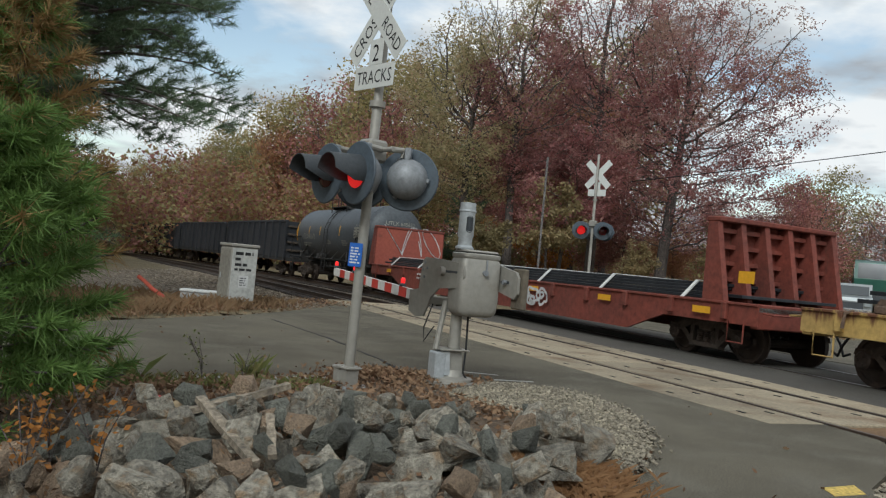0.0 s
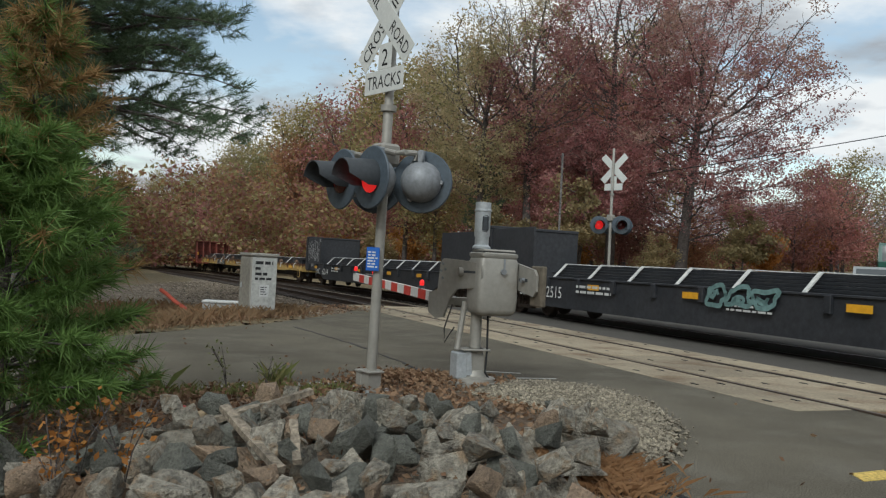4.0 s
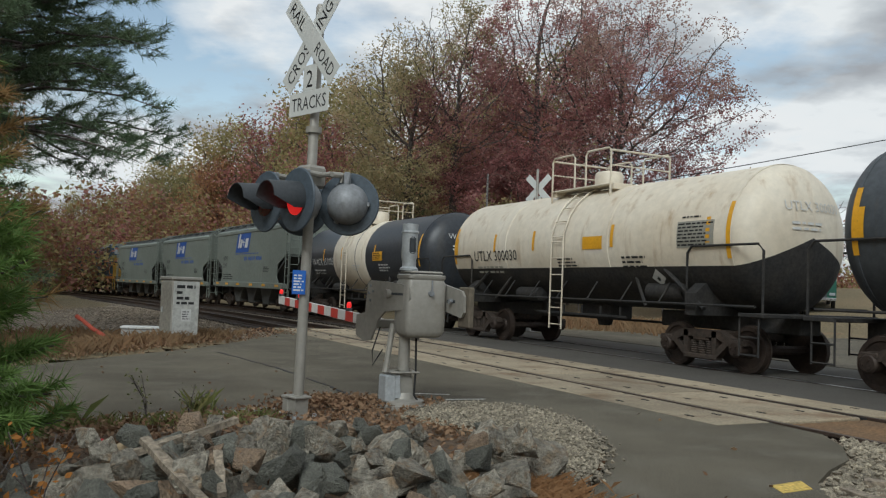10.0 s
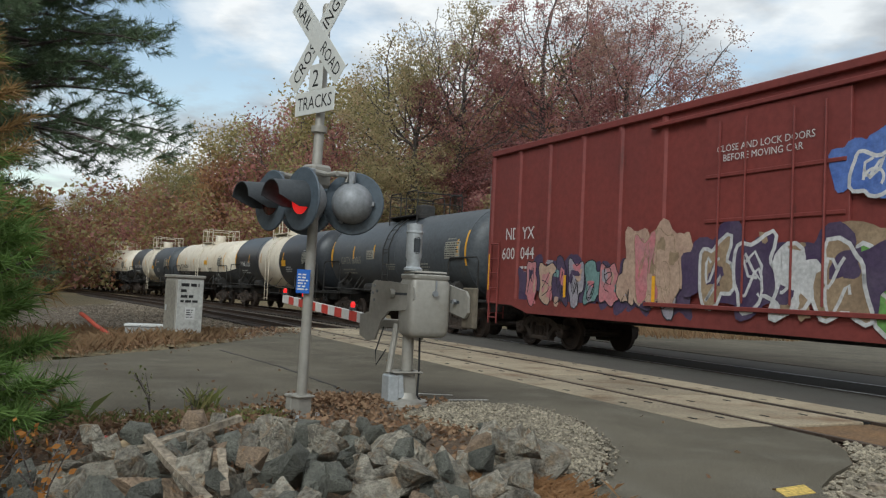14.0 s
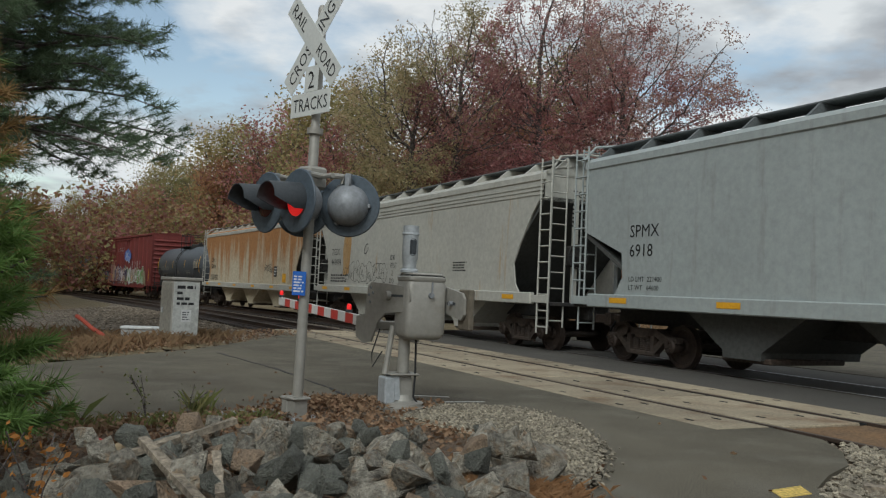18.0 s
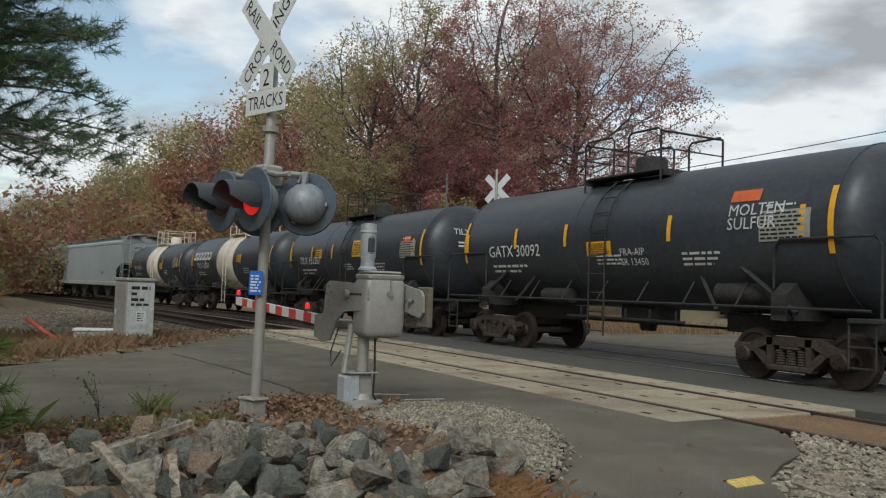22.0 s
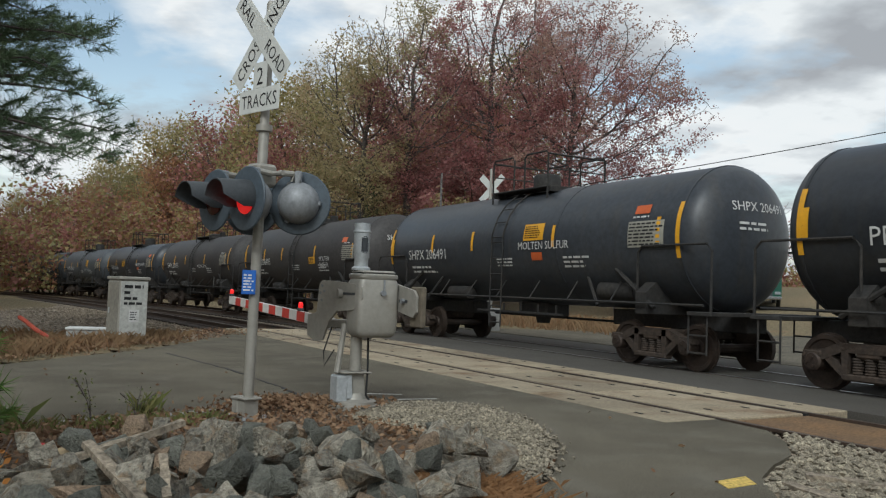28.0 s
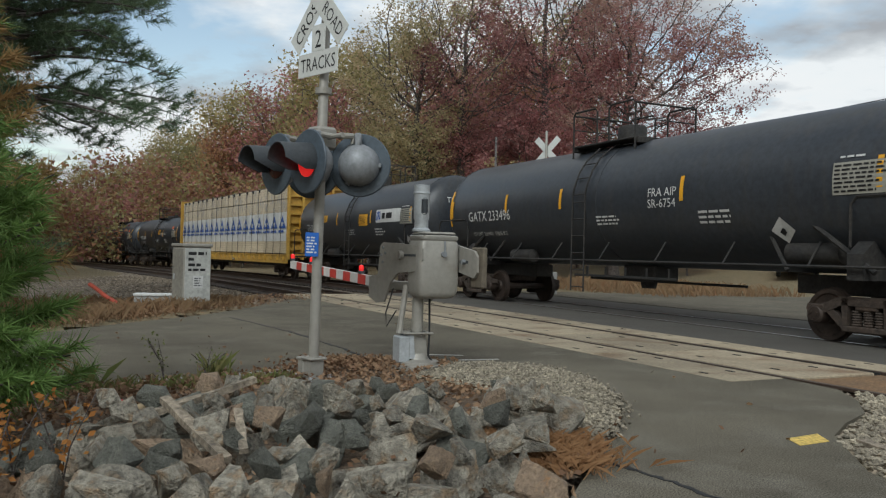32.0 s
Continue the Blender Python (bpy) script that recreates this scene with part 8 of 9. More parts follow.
def vehicle(name, m, label, paint, prof, w, wheels, glass, wr=0.36, category="car", trim=None):
    """A road vehicle that looks along -x: profile in x and z, pushed across its width."""
    c = thing(name, m, label, category, "waiting vehicles")
    h = w / 2
    part("body", Shape().prism(prof, -h, h), paint, c)
    for poly in glass:
        for y in (h - 0.005, -h - 0.012):
            part("window", Shape().prism(poly, y, y + 0.017), GLASS, c)
    for x in wheels:
        for y in (h - 0.2, -h):
            wh = part("wheel", Shape().lathe([(0.0, wr), (0.03, wr + 0.01), (0.17, wr + 0.01), (0.2, wr)], 20, "y"), RUBBER, c, m=pose(x, y, wr), smooth=True)
            part("rim", Shape().lathe([(-0.005, 0.0), (-0.005, wr * 0.6), (0.205, wr * 0.6), (0.205, 0.0)], 16, "y"), CARPALE, wh, smooth=True)
    x0 = min(p[0] for p in prof)
    zf = [p[1] for p in prof if p[0] < x0 + 0.3]
    part("grille", Shape().box(x0 - 0.02, x0 + 0.02, -h * 0.6, h * 0.6, 0.55, 0.85, 0.01), trim or SIGNALBLACK, c)
    front = [p for p in prof if p[0] < x0 + 3.0 and p[1] > 0.9]
    (xa, za), (xb, zb) = max(zip(front, front[1:]), key=lambda q: (q[1][1] - q[0][1]))
    part("windscreen", Shape().prism([(xa + 0.06, za + 0.04), (xb - 0.02, zb - 0.06), (xb - 0.06, zb - 0.06), (xa + 0.0, za + 0.04)], -h * 0.86, h * 0.86), GLASS, c, "dark windscreen")
    part("bumper", Shape().box(x0 - 0.08, x0 + 0.05, -h, h, 0.38, 0.55, 0.03), CHROME, c)
    for y in (-h + 0.05, h - 0.35):
        part("headlight", Shape().box(x0 - 0.025, x0 + 0.02, y, y + 0.3, 0.66, 0.82, 0.02), PALEGLASS, c)
    return c


PICKUP = [(-2.7, 0.35), (-2.75, 0.9), (-2.65, 1.08), (-1.2, 1.18), (-0.55, 1.78), (0.7, 1.8), (0.95, 1.15), (2.7, 1.12), (2.75, 0.5), (2.6, 0.35)]
TRUCK = [(-3.6, 0.5), (-3.65, 1.6), (-3.4, 2.5), (-2.2, 2.65), (-2.15, 2.3), (3.6, 2.3), (3.65, 0.7), (3.5, 0.5)]


# ---- plants, rocks, litter ----
def leaves(name, centres, size, rng, material, parent, label="", aspect=1.0, corners=4):
    """Small four-cornered leaves at the given places, turned at random."""
    n = len(centres)
    g = np.random.default_rng(rng.randrange(1 << 30))
    c = np.asarray(centres, float)
    d = g.normal(size=(n, 3))
    d[:, 2] *= 0.6
    d /= np.linalg.norm(d, axis=1, keepdims=True)
    e = np.cross(d, g.normal(size=(n, 3)))
    e /= np.linalg.norm(e, axis=1, keepdims=True)
    s = (size * g.uniform(0.6, 1.3, n))[:, None]
    if corners == 3:
        rim = [c - d * s, c + e * s * 0.8 * aspect + d * s * 0.3, c + d * s * 0.7 - e * s * 0.6 * aspect]
    else:
        rim = [c - d * s, c + e * s * 0.55 * aspect, c + d * s, c - e * s * 0.55 * aspect]
    v = np.stack(rim, 1).reshape(-1, 3)
    me = bpy.data.meshes.new(name)
    me.from_pydata(v.tolist(), [], np.arange(corners * n).reshape(-1, corners).tolist())
    me.materials.append(material)
    ob = new(name, me)
    if parent is not None:
        ob.parent = parent
    if name == "leaf_spray":
        ob["kind"] = "stuff"
    if label:
        ob["label"] = label
    return ob


def grow_limbs(seed, lobes, trunk, step, kill, points):
    """Limbs that grow towards points spread through the lobes of a crown: places, parents and thicknesses."""
    g = np.random.default_rng(seed)
    lobes = np.asarray(lobes, float)
    share = np.cbrt(np.prod(lobes[:, 3:], 1)) ** 2
    which = g.choice(len(lobes), points, p=share / share.sum())
    d = g.normal(size=(points, 3))
    d *= (g.uniform(0.05, 1.0, points) ** 0.4 / np.linalg.norm(d, axis=1))[:, None]
    aim = lobes[which, :3] + d * lobes[which, 3:]
    aim = aim[aim[:, 2] > 1.2]
    nodes = [np.asarray(p, float) for p in trunk]
    parent = [max(0, i - 1) for i in range(len(nodes))]
    start = max(1, int(len(nodes) * 0.3))
    far = np.linalg.norm(aim[:, None] - np.asarray(nodes[start:])[None], axis=2)
    near, dist = far.argmin(1) + start, far.min(1)
    used = {}
    for _ in range(90):
        if len(aim) == 0:
            break
        fresh = []
        for k in np.unique(near):
            if used.get(k, 0) > 3:
                continue
            way = aim[near == k] - nodes[k]
            way = (way / np.linalg.norm(way, axis=1, keepdims=True)).mean(0) + g.normal(size=3) * 0.13 + np.array([0, 0, 0.2])
            used[k] = used.get(k, 0) + 1
            fresh.append((nodes[k] + way / np.linalg.norm(way) * step, int(k)))
        if not fresh:
            break
        first = len(nodes)
        for p, k in fresh:
            nodes.append(p)
            parent.append(k)
        far = np.linalg.norm(aim[:, None] - np.asarray([p for p, _ in fresh])[None], axis=2)
        j, m = far.argmin(1), far.min(1)
        closer = m < dist
        near, dist = np.where(closer, j + first, near), np.where(closer, m, dist)
        keep = dist > kill
        aim, near, dist = aim[keep], near[keep], dist[keep]
    load = np.zeros(len(nodes))
    kids = [[] for _ in nodes]
    for i in range(len(nodes) - 1, 0, -1):
        load[i] = max(load[i], 1.0)
        load[parent[i]] += load[i]
        kids[parent[i]].append(i)
    return np.asarray(nodes), parent, kids, load


def crown_lobes(rng, centre, reach, count, size):
    """Rounded masses of foliage on and in an egg-shaped crown."""
    out = []
    for k in range(count):
        u = 1 - 2 * (k + 0.5) / count
        az = k * 2.39996 + rng.uniform(-0.4, 0.4)
        w = math.sqrt(1 - u * u)
        f = rng.uniform(0.42, 0.84)
        r = size * rng.uniform(0.75, 1.3)
        out.append((centre[0] + reach[0] * f * w * math.cos(az), centre[1] + reach[1] * f * w * math.sin(az), centre[2] + reach[2] * f * u, r * reach[0], r * reach[1], r * reach[2] * 0.8))
    return out


TREE_KINDS = {}


def tree_kind(key, seed, height, reach, low, leaf, n_leaves, size, bark=BARK, trunk_r=0.22, label="", step=0.7, kill=1.0, points=500, lobe=0.36, count=13, lean=(0.0, 0.0), clump=0.35, upper=None, thin=0.012):
    """A broad-leaved tree at the origin; its crown reaches from low to height, its centre moved by lean."""
    rng = random.Random(seed)
    tr = thing("tree", pose(0, 0, -300), label, "tree", "trees beyond the tracks")
    mid = (lean[0], lean[1], (height + low) / 2)
    lobes = crown_lobes(rng, mid, (reach, reach, (height - low) / 2), count, lobe)
    trunk = [Vector((0, 0, -0.4))]
    top = low + (height - low) * 0.45
    n = max(4, int(top / step))
    for i in range(1, n + 1):
        f = i / n
        trunk.append(Vector((lean[0] * 0.35 * f * f + 0.12 * math.sin(3.1 * f + seed), lean[1] * 0.35 * f * f + 0.12 * math.sin(2.3 * f + 2 * seed), top * f)))
    nodes, parent, kids, load = grow_limbs(seed, lobes, trunk, step, kill, points)
    full = load[0] ** 0.5
    thick = np.maximum(thin * 0.6, trunk_r * load ** 0.5 / full)
    wood = Shape()
    walkers = [(0, k) for k in kids[0]]
    while walkers:
        root, at = walkers.pop()
        path, girth = [nodes[root]], [thick[at] if root else thick[0]]
        while True:
            path.append(nodes[at])
            girth.append(thick[at])
            nxt = sorted(kids[at], key=lambda q: -load[q])
            if not nxt:
                break
            walkers += [(at, q) for q in nxt[1:]]
            at = nxt[0]
        big = girth[0]
        if big < thin * 0.59:
            continue
        wood.tube(path, big, 9 if big > 0.12 else 5 if big > 0.04 else 3, r2=girth[-1])
    part("trunk", wood, bark, tr, "trunk and bare limbs", smooth=True)
    # leaves gather round the thin ends
    g = np.random.default_rng(seed + 7)
    ends = np.array([i for i in range(len(nodes)) if load[i] <= 3.0 and i > len(trunk)])
    weight = np.array([max(0.02, 0.62 + 1.7 * noise.noise(Vector(nodes[i]) * 0.36 + Vector((seed, 0, 0))) - 0.25 * (nodes[i][2] - low) / (height - low)) for i in ends])
    pick = g.choice(ends, n_leaves, p=weight / weight.sum())
    back = np.array(parent)[pick]
    f = g.random(n_leaves)[:, None]
    pts = nodes[pick] * f + nodes[back] * (1 - f) + g.normal(size=(n_leaves, 3)) * clump * np.array([1, 1, 0.7])
    pts[:, 2] = np.maximum(pts[:, 2], 0.3)
    if upper is None:
        leaves("crown", pts, size, rng, leaf, tr, corners=3)
    else:
        tone = (pts[:, 2] - low) / (height - low) + 0.5 * np.array([noise.noise(Vector(p) * 0.28) for p in pts])
        leaves("crown", pts[tone < 0.62], size, rng, leaf, tr, corners=3)
        leaves("upper_crown", pts[tone >= 0.62], size, rng, upper, tr, "thinner browner leaves", corners=3)
    TREE_KINDS[key] = tr
    return tr


def lone_tree(x, y, *args, **kw):
    """A tree that stands only once."""
    t = tree_kind("lone", *args, **kw)
    del TREE_KINDS["lone"]
    t.matrix_basis = pose(x, y, 0.4)
    return t


FINE = dict(bark=BARK, step=0.42, kill=0.55, points=4200, lobe=0.3, count=40, clump=0.24, thin=0.016)
lone_tree(1.4, 48, 3, 17.3, 4.1, 3.0, OLIVE, 20000, 0.08, trunk_r=0.27, label="tall oak with sparse olive-brown leaves", lean=(-0.2, 0), **FINE)
lone_tree(4.0, 48.5, 2, 19.2, 4.6, 3.6, MAROON, 24000, 0.08, trunk_r=0.3, label="tall maple turning from olive to red", upper=OLIVE, **FINE)
lone_tree(9.2, 50.5, 1, 23.0, 6.2, 3.2, MAROON, 34000, 0.08, trunk_r=0.34, label="tall maple with thinning maroon leaves", upper=TANLEAF, **FINE)
lone_tree(13.0, 48, 5, 19.5, 7.5, 1.7, MAROON, 54000, 0.08, trunk_r=0.38, label="broad maple with dark red lower limbs", upper=TANLEAF, lean=(1.2, 0), **dict(FINE, points=6500, count=56))
lone_tree(7.0, 47, 11, 9.5, 4.0, 1.6, MAROON, 16000, 0.08, trunk_r=0.14, label="young maple in dark red leaf", **dict(FINE, points=1400, count=16))
tree_kind("russet_a", 4, 15, 5.0, 1.8, RUSSET, 12500, 0.14, trunk_r=0.25, label="oak in russet autumn leaf", clump=0.75, thin=0.04, lobe=0.42, count=18, kill=0.8, points=900)
tree_kind("maroon_far", 6, 15, 5.0, 2.2, MAROON_WOOD, 12500, 0.14, trunk_r=0.25, label="maple in dull red autumn leaf", clump=0.75, thin=0.04, lobe=0.42, count=18, kill=0.8, points=900)
tree_kind("olive_far", 7, 16.5, 5.0, 2.4, OLIVE_WOOD, 12500, 0.14, trunk_r=0.25, label="oak in olive-gold autumn leaf", clump=0.75, thin=0.04, lobe=0.42, count=18, kill=0.8, points=900)
tree_kind("gold_small", 8, 7, 2.7, 0.8, GOLD, 5000, 0.12, trunk_r=0.1, label="young tree in dull gold leaf", step=0.4, kill=0.6, points=400, clump=0.25)
tree_kind("orange_small", 9, 9, 3.2, 1.0, ORANGE, 5000, 0.14, trunk_r=0.12, label="small tree in orange autumn leaf", step=0.5, kill=0.7, points=400, clump=0.3)
tree_kind("bare", 10, 9, 4.0, 2.0, RUSSET, 250, 0.1, BARK_GREY, trunk_r=0.18, label="nearly bare grey tree", step=0.4, kill=0.6, points=900, thin=0.008)


def plant(key, x, y, z=0.0, scale=1.0, turn=None):
    """A copy of a kind of tree at a place in front of the first view (x right, y ahead)."""
    rng = random.Random(int(x * 131 + y * 17))
    t = copy_thing(TREE_KINDS[key], pose(0, 0, 0))
    t.matrix_basis = Matrix.LocRotScale((x, y, z), Euler((0, 0, rng.uniform(0, 6.28) if turn is None else turn)), (scale, scale, scale * rng.uniform(0.95, 1.06)))
    return t


# the tall group behind the crossing
for key, x, y, s in (("maroon_far", 4.5, 60, 0.42), ("maroon_far", 11.5, 62, 0.4), ("russet_a", 16.5, 58, 0.42), ("maroon_far", 13.5, 60, 0.45), ("maroon_far", 20.0, 60, 0.55), ("russet_a", 23.5, 62, 0.5),
                     ("gold_small", 6.0, 45, 0.95), ("gold_small", 2.2, 45.5, 0.7), ("gold_small", 8.0, 55, 0.9), ("maroon_far", -3.5, 57, 0.75), ("olive_far", -1.5, 55, 0.62), ("orange_small", 26.5, 60, 0.75), ("bare", 30.0, 55, 0.95),
                     ("maroon_far", 36, 70, 0.6), ("gold_small", 15.5, 45, 0.72), ("orange_small", 17.0, 47, 0.5), ("gold_small", 11.0, 46, 0.5), ("orange_small", 21.5, 52, 0.6), ("maroon_far", 20.5, 51, 0.42), ("maroon_far", 23.8, 53, 0.55), ("russet_a", 27.0, 62, 0.6), ("bare", 25.5, 56, 0.9), ("olive_far", 26.5, 57.5, 0.64)):
    plant(key, x, y, 0.6, s)
# the wood along the line, receding to the left
rng = random.Random(31)
for k in range(58):
    s = 48 + k * 3.6 + rng.uniform(-2, 2)
    off = rng.choice([17, 20, 24, 29]) + rng.uniform(-2, 2)
    b, a = beside(s, off)
    w = LOCAL @ Vector((b, a, 0))
    key = rng.choice(["maroon_far", "olive_far", "olive_far", "maroon_far", "russet_a"]) if off > 19 else rng.choice(["russet_a", "orange_small", "gold_small", "maroon_far", "olive_far"])
    if w.x > -5 and w.y < 58:
        continue
    plant(key, w.x, w.y, 0.2, rng.uniform(1.3, 1.7) * (0.82 if k < 9 else 1.0) * (1.0 if off > 19 else 0.7) * (1.0 if k < 16 else max(0.62, 1.0 - 0.022 * (k - 16))))
for k in range(26):   # small growth at the wood's foot
    s = 44 + k * 5.5 + rng.uniform(-2, 2)
    b, a = beside(s, 13.5 + rng.uniform(0, 2.5))
    w = LOCAL @ Vector((b, a, 0))
    if w.x > 0 and w.y < 50:
        continue
    plant(rng.choice(["gold_small", "orange_small", "gold_small"]), w.x, w.y, -0.1, rng.uniform(0.55, 0.85))
for k in range(18):   # the near side of the line, far off
    s = 62 + k * 7.5 + rng.uniform(-2, 2)
    b, a = beside(s, -12 - rng.uniform(0, 9))
    w = LOCAL @ Vector((b, a, 0))
    key, size = rng.choice(["russet_a", "orange_small", "olive_far", "maroon_far"]), rng.uniform(0.55, 0.8)
    if math.atan2(w.x, w.y) < -0.445:      # clear of the line
        plant(key, w.x, w.y, -0.2, size)

# unseen near-side wood, beside and behind the road, added to shade the train
for k in range(24):
    s = 34 + k * 4.2 + rng.uniform(-1.5, 1.5)
    b, a = beside(s, -19 - rng.uniform(0, 7) + 0.04 * (s - 34))
    w = LOCAL @ Vector((b, a, 0))
    if math.atan2(w.x, w.y) < -0.53:
        plant(rng.choice(["russet_a", "olive_far", "maroon_far"]), w.x, w.y, -0.3, rng.uniform(1.0, 1.25))
for k in range(15):
    x, y = -19 - 9 * rng.random() - 0.25 * k, -14 + 2.9 * k + rng.uniform(-1, 1)
    plant(rng.choice(["russet_a", "olive_far", "maroon_far"]), x, y, -0.2, rng.uniform(1.0, 1.25))


def far_wood():
    """The wood behind everything: one mass of leaves with a ragged top."""
    rng = random.Random(90)
    for mat, share in ((RUSSET, 36000), (OLIVE_WOOD, 44000), (MAROON_WOOD, 34000)):
        pts = []
        while len(pts) < share:
            t = rng.random()
            ang = radians(-32 + 70 * t)
            d = rng.uniform(78, 105)
            x, y = d * math.sin(ang), d * math.cos(ang)
            top = 8.5 + 4.5 * noise.noise((x * 0.11, y * 0.05, 3.0)) + 2.0 * noise.noise((x * 0.4, 0, 1.0)) - (4.5 if ang > radians(24) else 3.5 if ang > radians(-3) else 0)
            z = rng.uniform(0.0, max(2.0, top))
            if noise.noise((x * 0.35, y * 0.1, z * 0.35)) > -0.22:
                pts.append((x, y, z))
        ob = leaves("far_wood", pts, 0.24, rng, mat, None, corners=3)
        tagged(ob, "distant autumn wood closing the view", "woods", kind="stuff")


far_wood()


def pine(m, label, height, spread, low, whorls, per, tuft_len, tufts, material, seed, needles=26, droop=0.12, trunk_r=0.2, dead=0.0, inner=0.3):
    """A pine: whorls of limbs with bundles of long needles at the twigs."""
    rng = random.Random(seed)
    t = thing("pine_tree", m, label, "pine tree", "pines")
    wood = Shape().tube([(0, 0, -0.2), (rng.uniform(-0.05, 0.05) * height * 0.2, 0, height * 0.5), (0, 0, height)], trunk_r, 9, r2=trunk_r * 0.15)
    green, brown = [], []
    for w in range(whorls):
        f = (w + rng.uniform(0, 0.5)) / whorls
        z = low + (height - low) * f
        reach = spread * (1.0 - f) ** 0.75 * rng.uniform(0.75, 1.1) + 0.12 * spread
        for k in range(per):
            az = 6.283 * (k + rng.random() * 0.7) / per + w
            up = rng.uniform(0.05, 0.45) + 0.5 * f
            pts = []
            for i in range(6):
                q = i / 5
                pts.append(Vector((math.cos(az) * reach * q, math.sin(az) * reach * q, z + reach * (up * q - droop * 2.2 * q * q) + rng.uniform(-0.02, 0.02) * reach)))
            wood.tube(pts, max(0.008, trunk_r * 0.22 * (1 - f * 0.6)), 4, r2=0.006)
            for j in range(tufts):
                q = inner + (1 - inner) * (j + rng.random()) / tufts
                i = min(4, int(q * 5))
                p = pts[i].lerp(pts[i + 1], q * 5 - i)
                side = Vector((-math.sin(az), math.cos(az), 0)) * rng.uniform(-1, 1) * reach * 0.3 * (1.15 - q)
                tip = p + side + Vector((0, 0, rng.uniform(-0.05, 0.12) * reach * 0.6))
                if side.length > 0.15:
                    wood.tube([p, tip], 0.006, 3)
                d = (side * 0.8 + Vector((math.cos(az), math.sin(az), 0.5)) * 0.35 * reach * 0.3).normalized()
                (brown if rng.random() < dead else green).append((tip, d))
    green.append((Vector((0, 0, height)), Vector((0, 0, 1))))
    part("trunk", wood, BARK, t)
    for lst, mat, nm in ((green, material, "needles"), (brown, DEADNEEDLE, "dead_needles")):
        if not lst:
            continue
        g = np.random.default_rng(seed)
        n = len(lst)
        c = np.repeat(np.array([tuple(p) for p, _ in lst]), needles, 0)
        ax = np.repeat(np.array([tuple(d) for _, d in lst]), needles, 0)
        d = ax * 0.75 + g.normal(size=c.shape) * 0.55
        d /= np.linalg.norm(d, axis=1, keepdims=True)
        c = c + ax * (g.uniform(-0.6, 0.4, len(c)) * tuft_len)[:, None]
        e = np.cross(d, g.normal(size=c.shape))
        e /= np.linalg.norm(e, axis=1, keepdims=True)
        ln = (tuft_len * g.uniform(0.7, 1.15, len(c)))[:, None]
        wd = tuft_len * 0.028
        v = np.stack([c - e * wd, c + e * wd, c + d * ln - np.array([0, 0, 0.12]) * ln], 1).reshape(-1, 3)
        me = bpy.data.meshes.new(nm)
        me.from_pydata(v.tolist(), [], np.arange(len(v)).reshape(-1, 3).tolist())
        me.materials.append(mat)
        ob = new(nm, me)
        ob.parent = t
        if mat is DEADNEEDLE:
            ob["label"] = "brown dead needles"
    return t


pine(pose(-2.72, 5.1, -0.05), "young pine with long bright green needles", 1.98, 0.88, 0.2, 11, 7, 0.17, 11, YOUNGPINE, 3, needles=46, droop=0.05, trunk_r=0.04, dead=0.05)
pine(pose(-2.6, 4.2, -0.05), "small pine seedling among the rocks", 0.6, 0.5, 0.08, 3, 5, 0.15, 7, YOUNGPINE, 13, needles=40, droop=0.05, trunk_r=0.02)
pine(pose(-3.15, 6.2, -0.05), "young pine turning brown at its tips", 3.05, 0.75, 1.1, 8, 6, 0.17, 8, YOUNGPINE, 4, needles=34, droop=0.0, trunk_r=0.04, dead=0.62)
pine(pose(-9.9, 20.2, -0.3), "big pine with spreading drooping limbs", 14, 4.7, 4.7, 20, 7, 0.30, 36, PINEGREEN, 5, needles=40, droop=0.12, trunk_r=0.3)
pine(pose(-9.3, 17.6, -0.3), "dense young pine under the big ones", 8.5, 2.3, 1.6, 14, 7, 0.26, 20, PINEGREEN, 12, needles=30, droop=0.1, trunk_r=0.14)
pine(pose(-13.0, 23.5, -0.3), "big dark pine behind the road", 16, 5.2, 5.6, 19, 7, 0.34, 30, PINEGREEN, 6, needles=34, droop=0.1, trunk_r=0.32)
pine(pose(-19.0, 33.0, -0.4), "pine beside the line", 9, 3.4, 1.0, 12, 6, 0.3, 18, PINEGREEN, 7, needles=26, droop=0.1, trunk_r=0.2)
pine(LOCAL @ pose(26.0, 58.0, 0.0), "blue-green cedar in the autumn wood", 11, 2.6, 0.6, 16, 6, 0.4, 14, PINEGREEN, 8, needles=26, droop=0.05, trunk_r=0.2)


def rock_mesh(seed, material):
    """An angular broken stone: the hull of a few points, its faces slightly uneven."""
    rng = random.Random(seed)
    bm = bmesh.new()
    for _ in range(10):
        d = Vector((rng.gauss(0, 1), rng.gauss(0, 1), rng.gauss(0, 1))).normalized()
        bm.verts.new(Vector((d.x, d.y * rng.uniform(0.8, 1), d.z)) * rng.uniform(0.85, 1.15))
    res = bmesh.ops.convex_hull(bm, input=bm.verts)
    bmesh.ops.delete(bm, geom=[g for g in res["geom_interior"] if isinstance(g, bmesh.types.BMVert)], context="VERTS")
    bmesh.ops.bevel(bm, geom=list(bm.edges), offset=0.02, segments=1, affect="EDGES")
    bmesh.ops.subdivide_edges(bm, edges=[e for e in bm.edges if e.calc_length() > 0.3], cuts=2, use_grid_fill=True)
    bmesh.ops.triangulate(bm, faces=bm.faces)
    for vtx in bm.verts:
        p = vtx.co
        vtx.co = p * (1 + 0.09 * noise.noise(p * 1.9 + Vector((seed, 0, 0))) + 0.035 * noise.noise(p * 6.0 + Vector((0, seed, 0))))
    me = bpy.data.meshes.new("rock")
    bm.to_mesh(me)
    bm.free()
    me.materials.append(material)
    return me


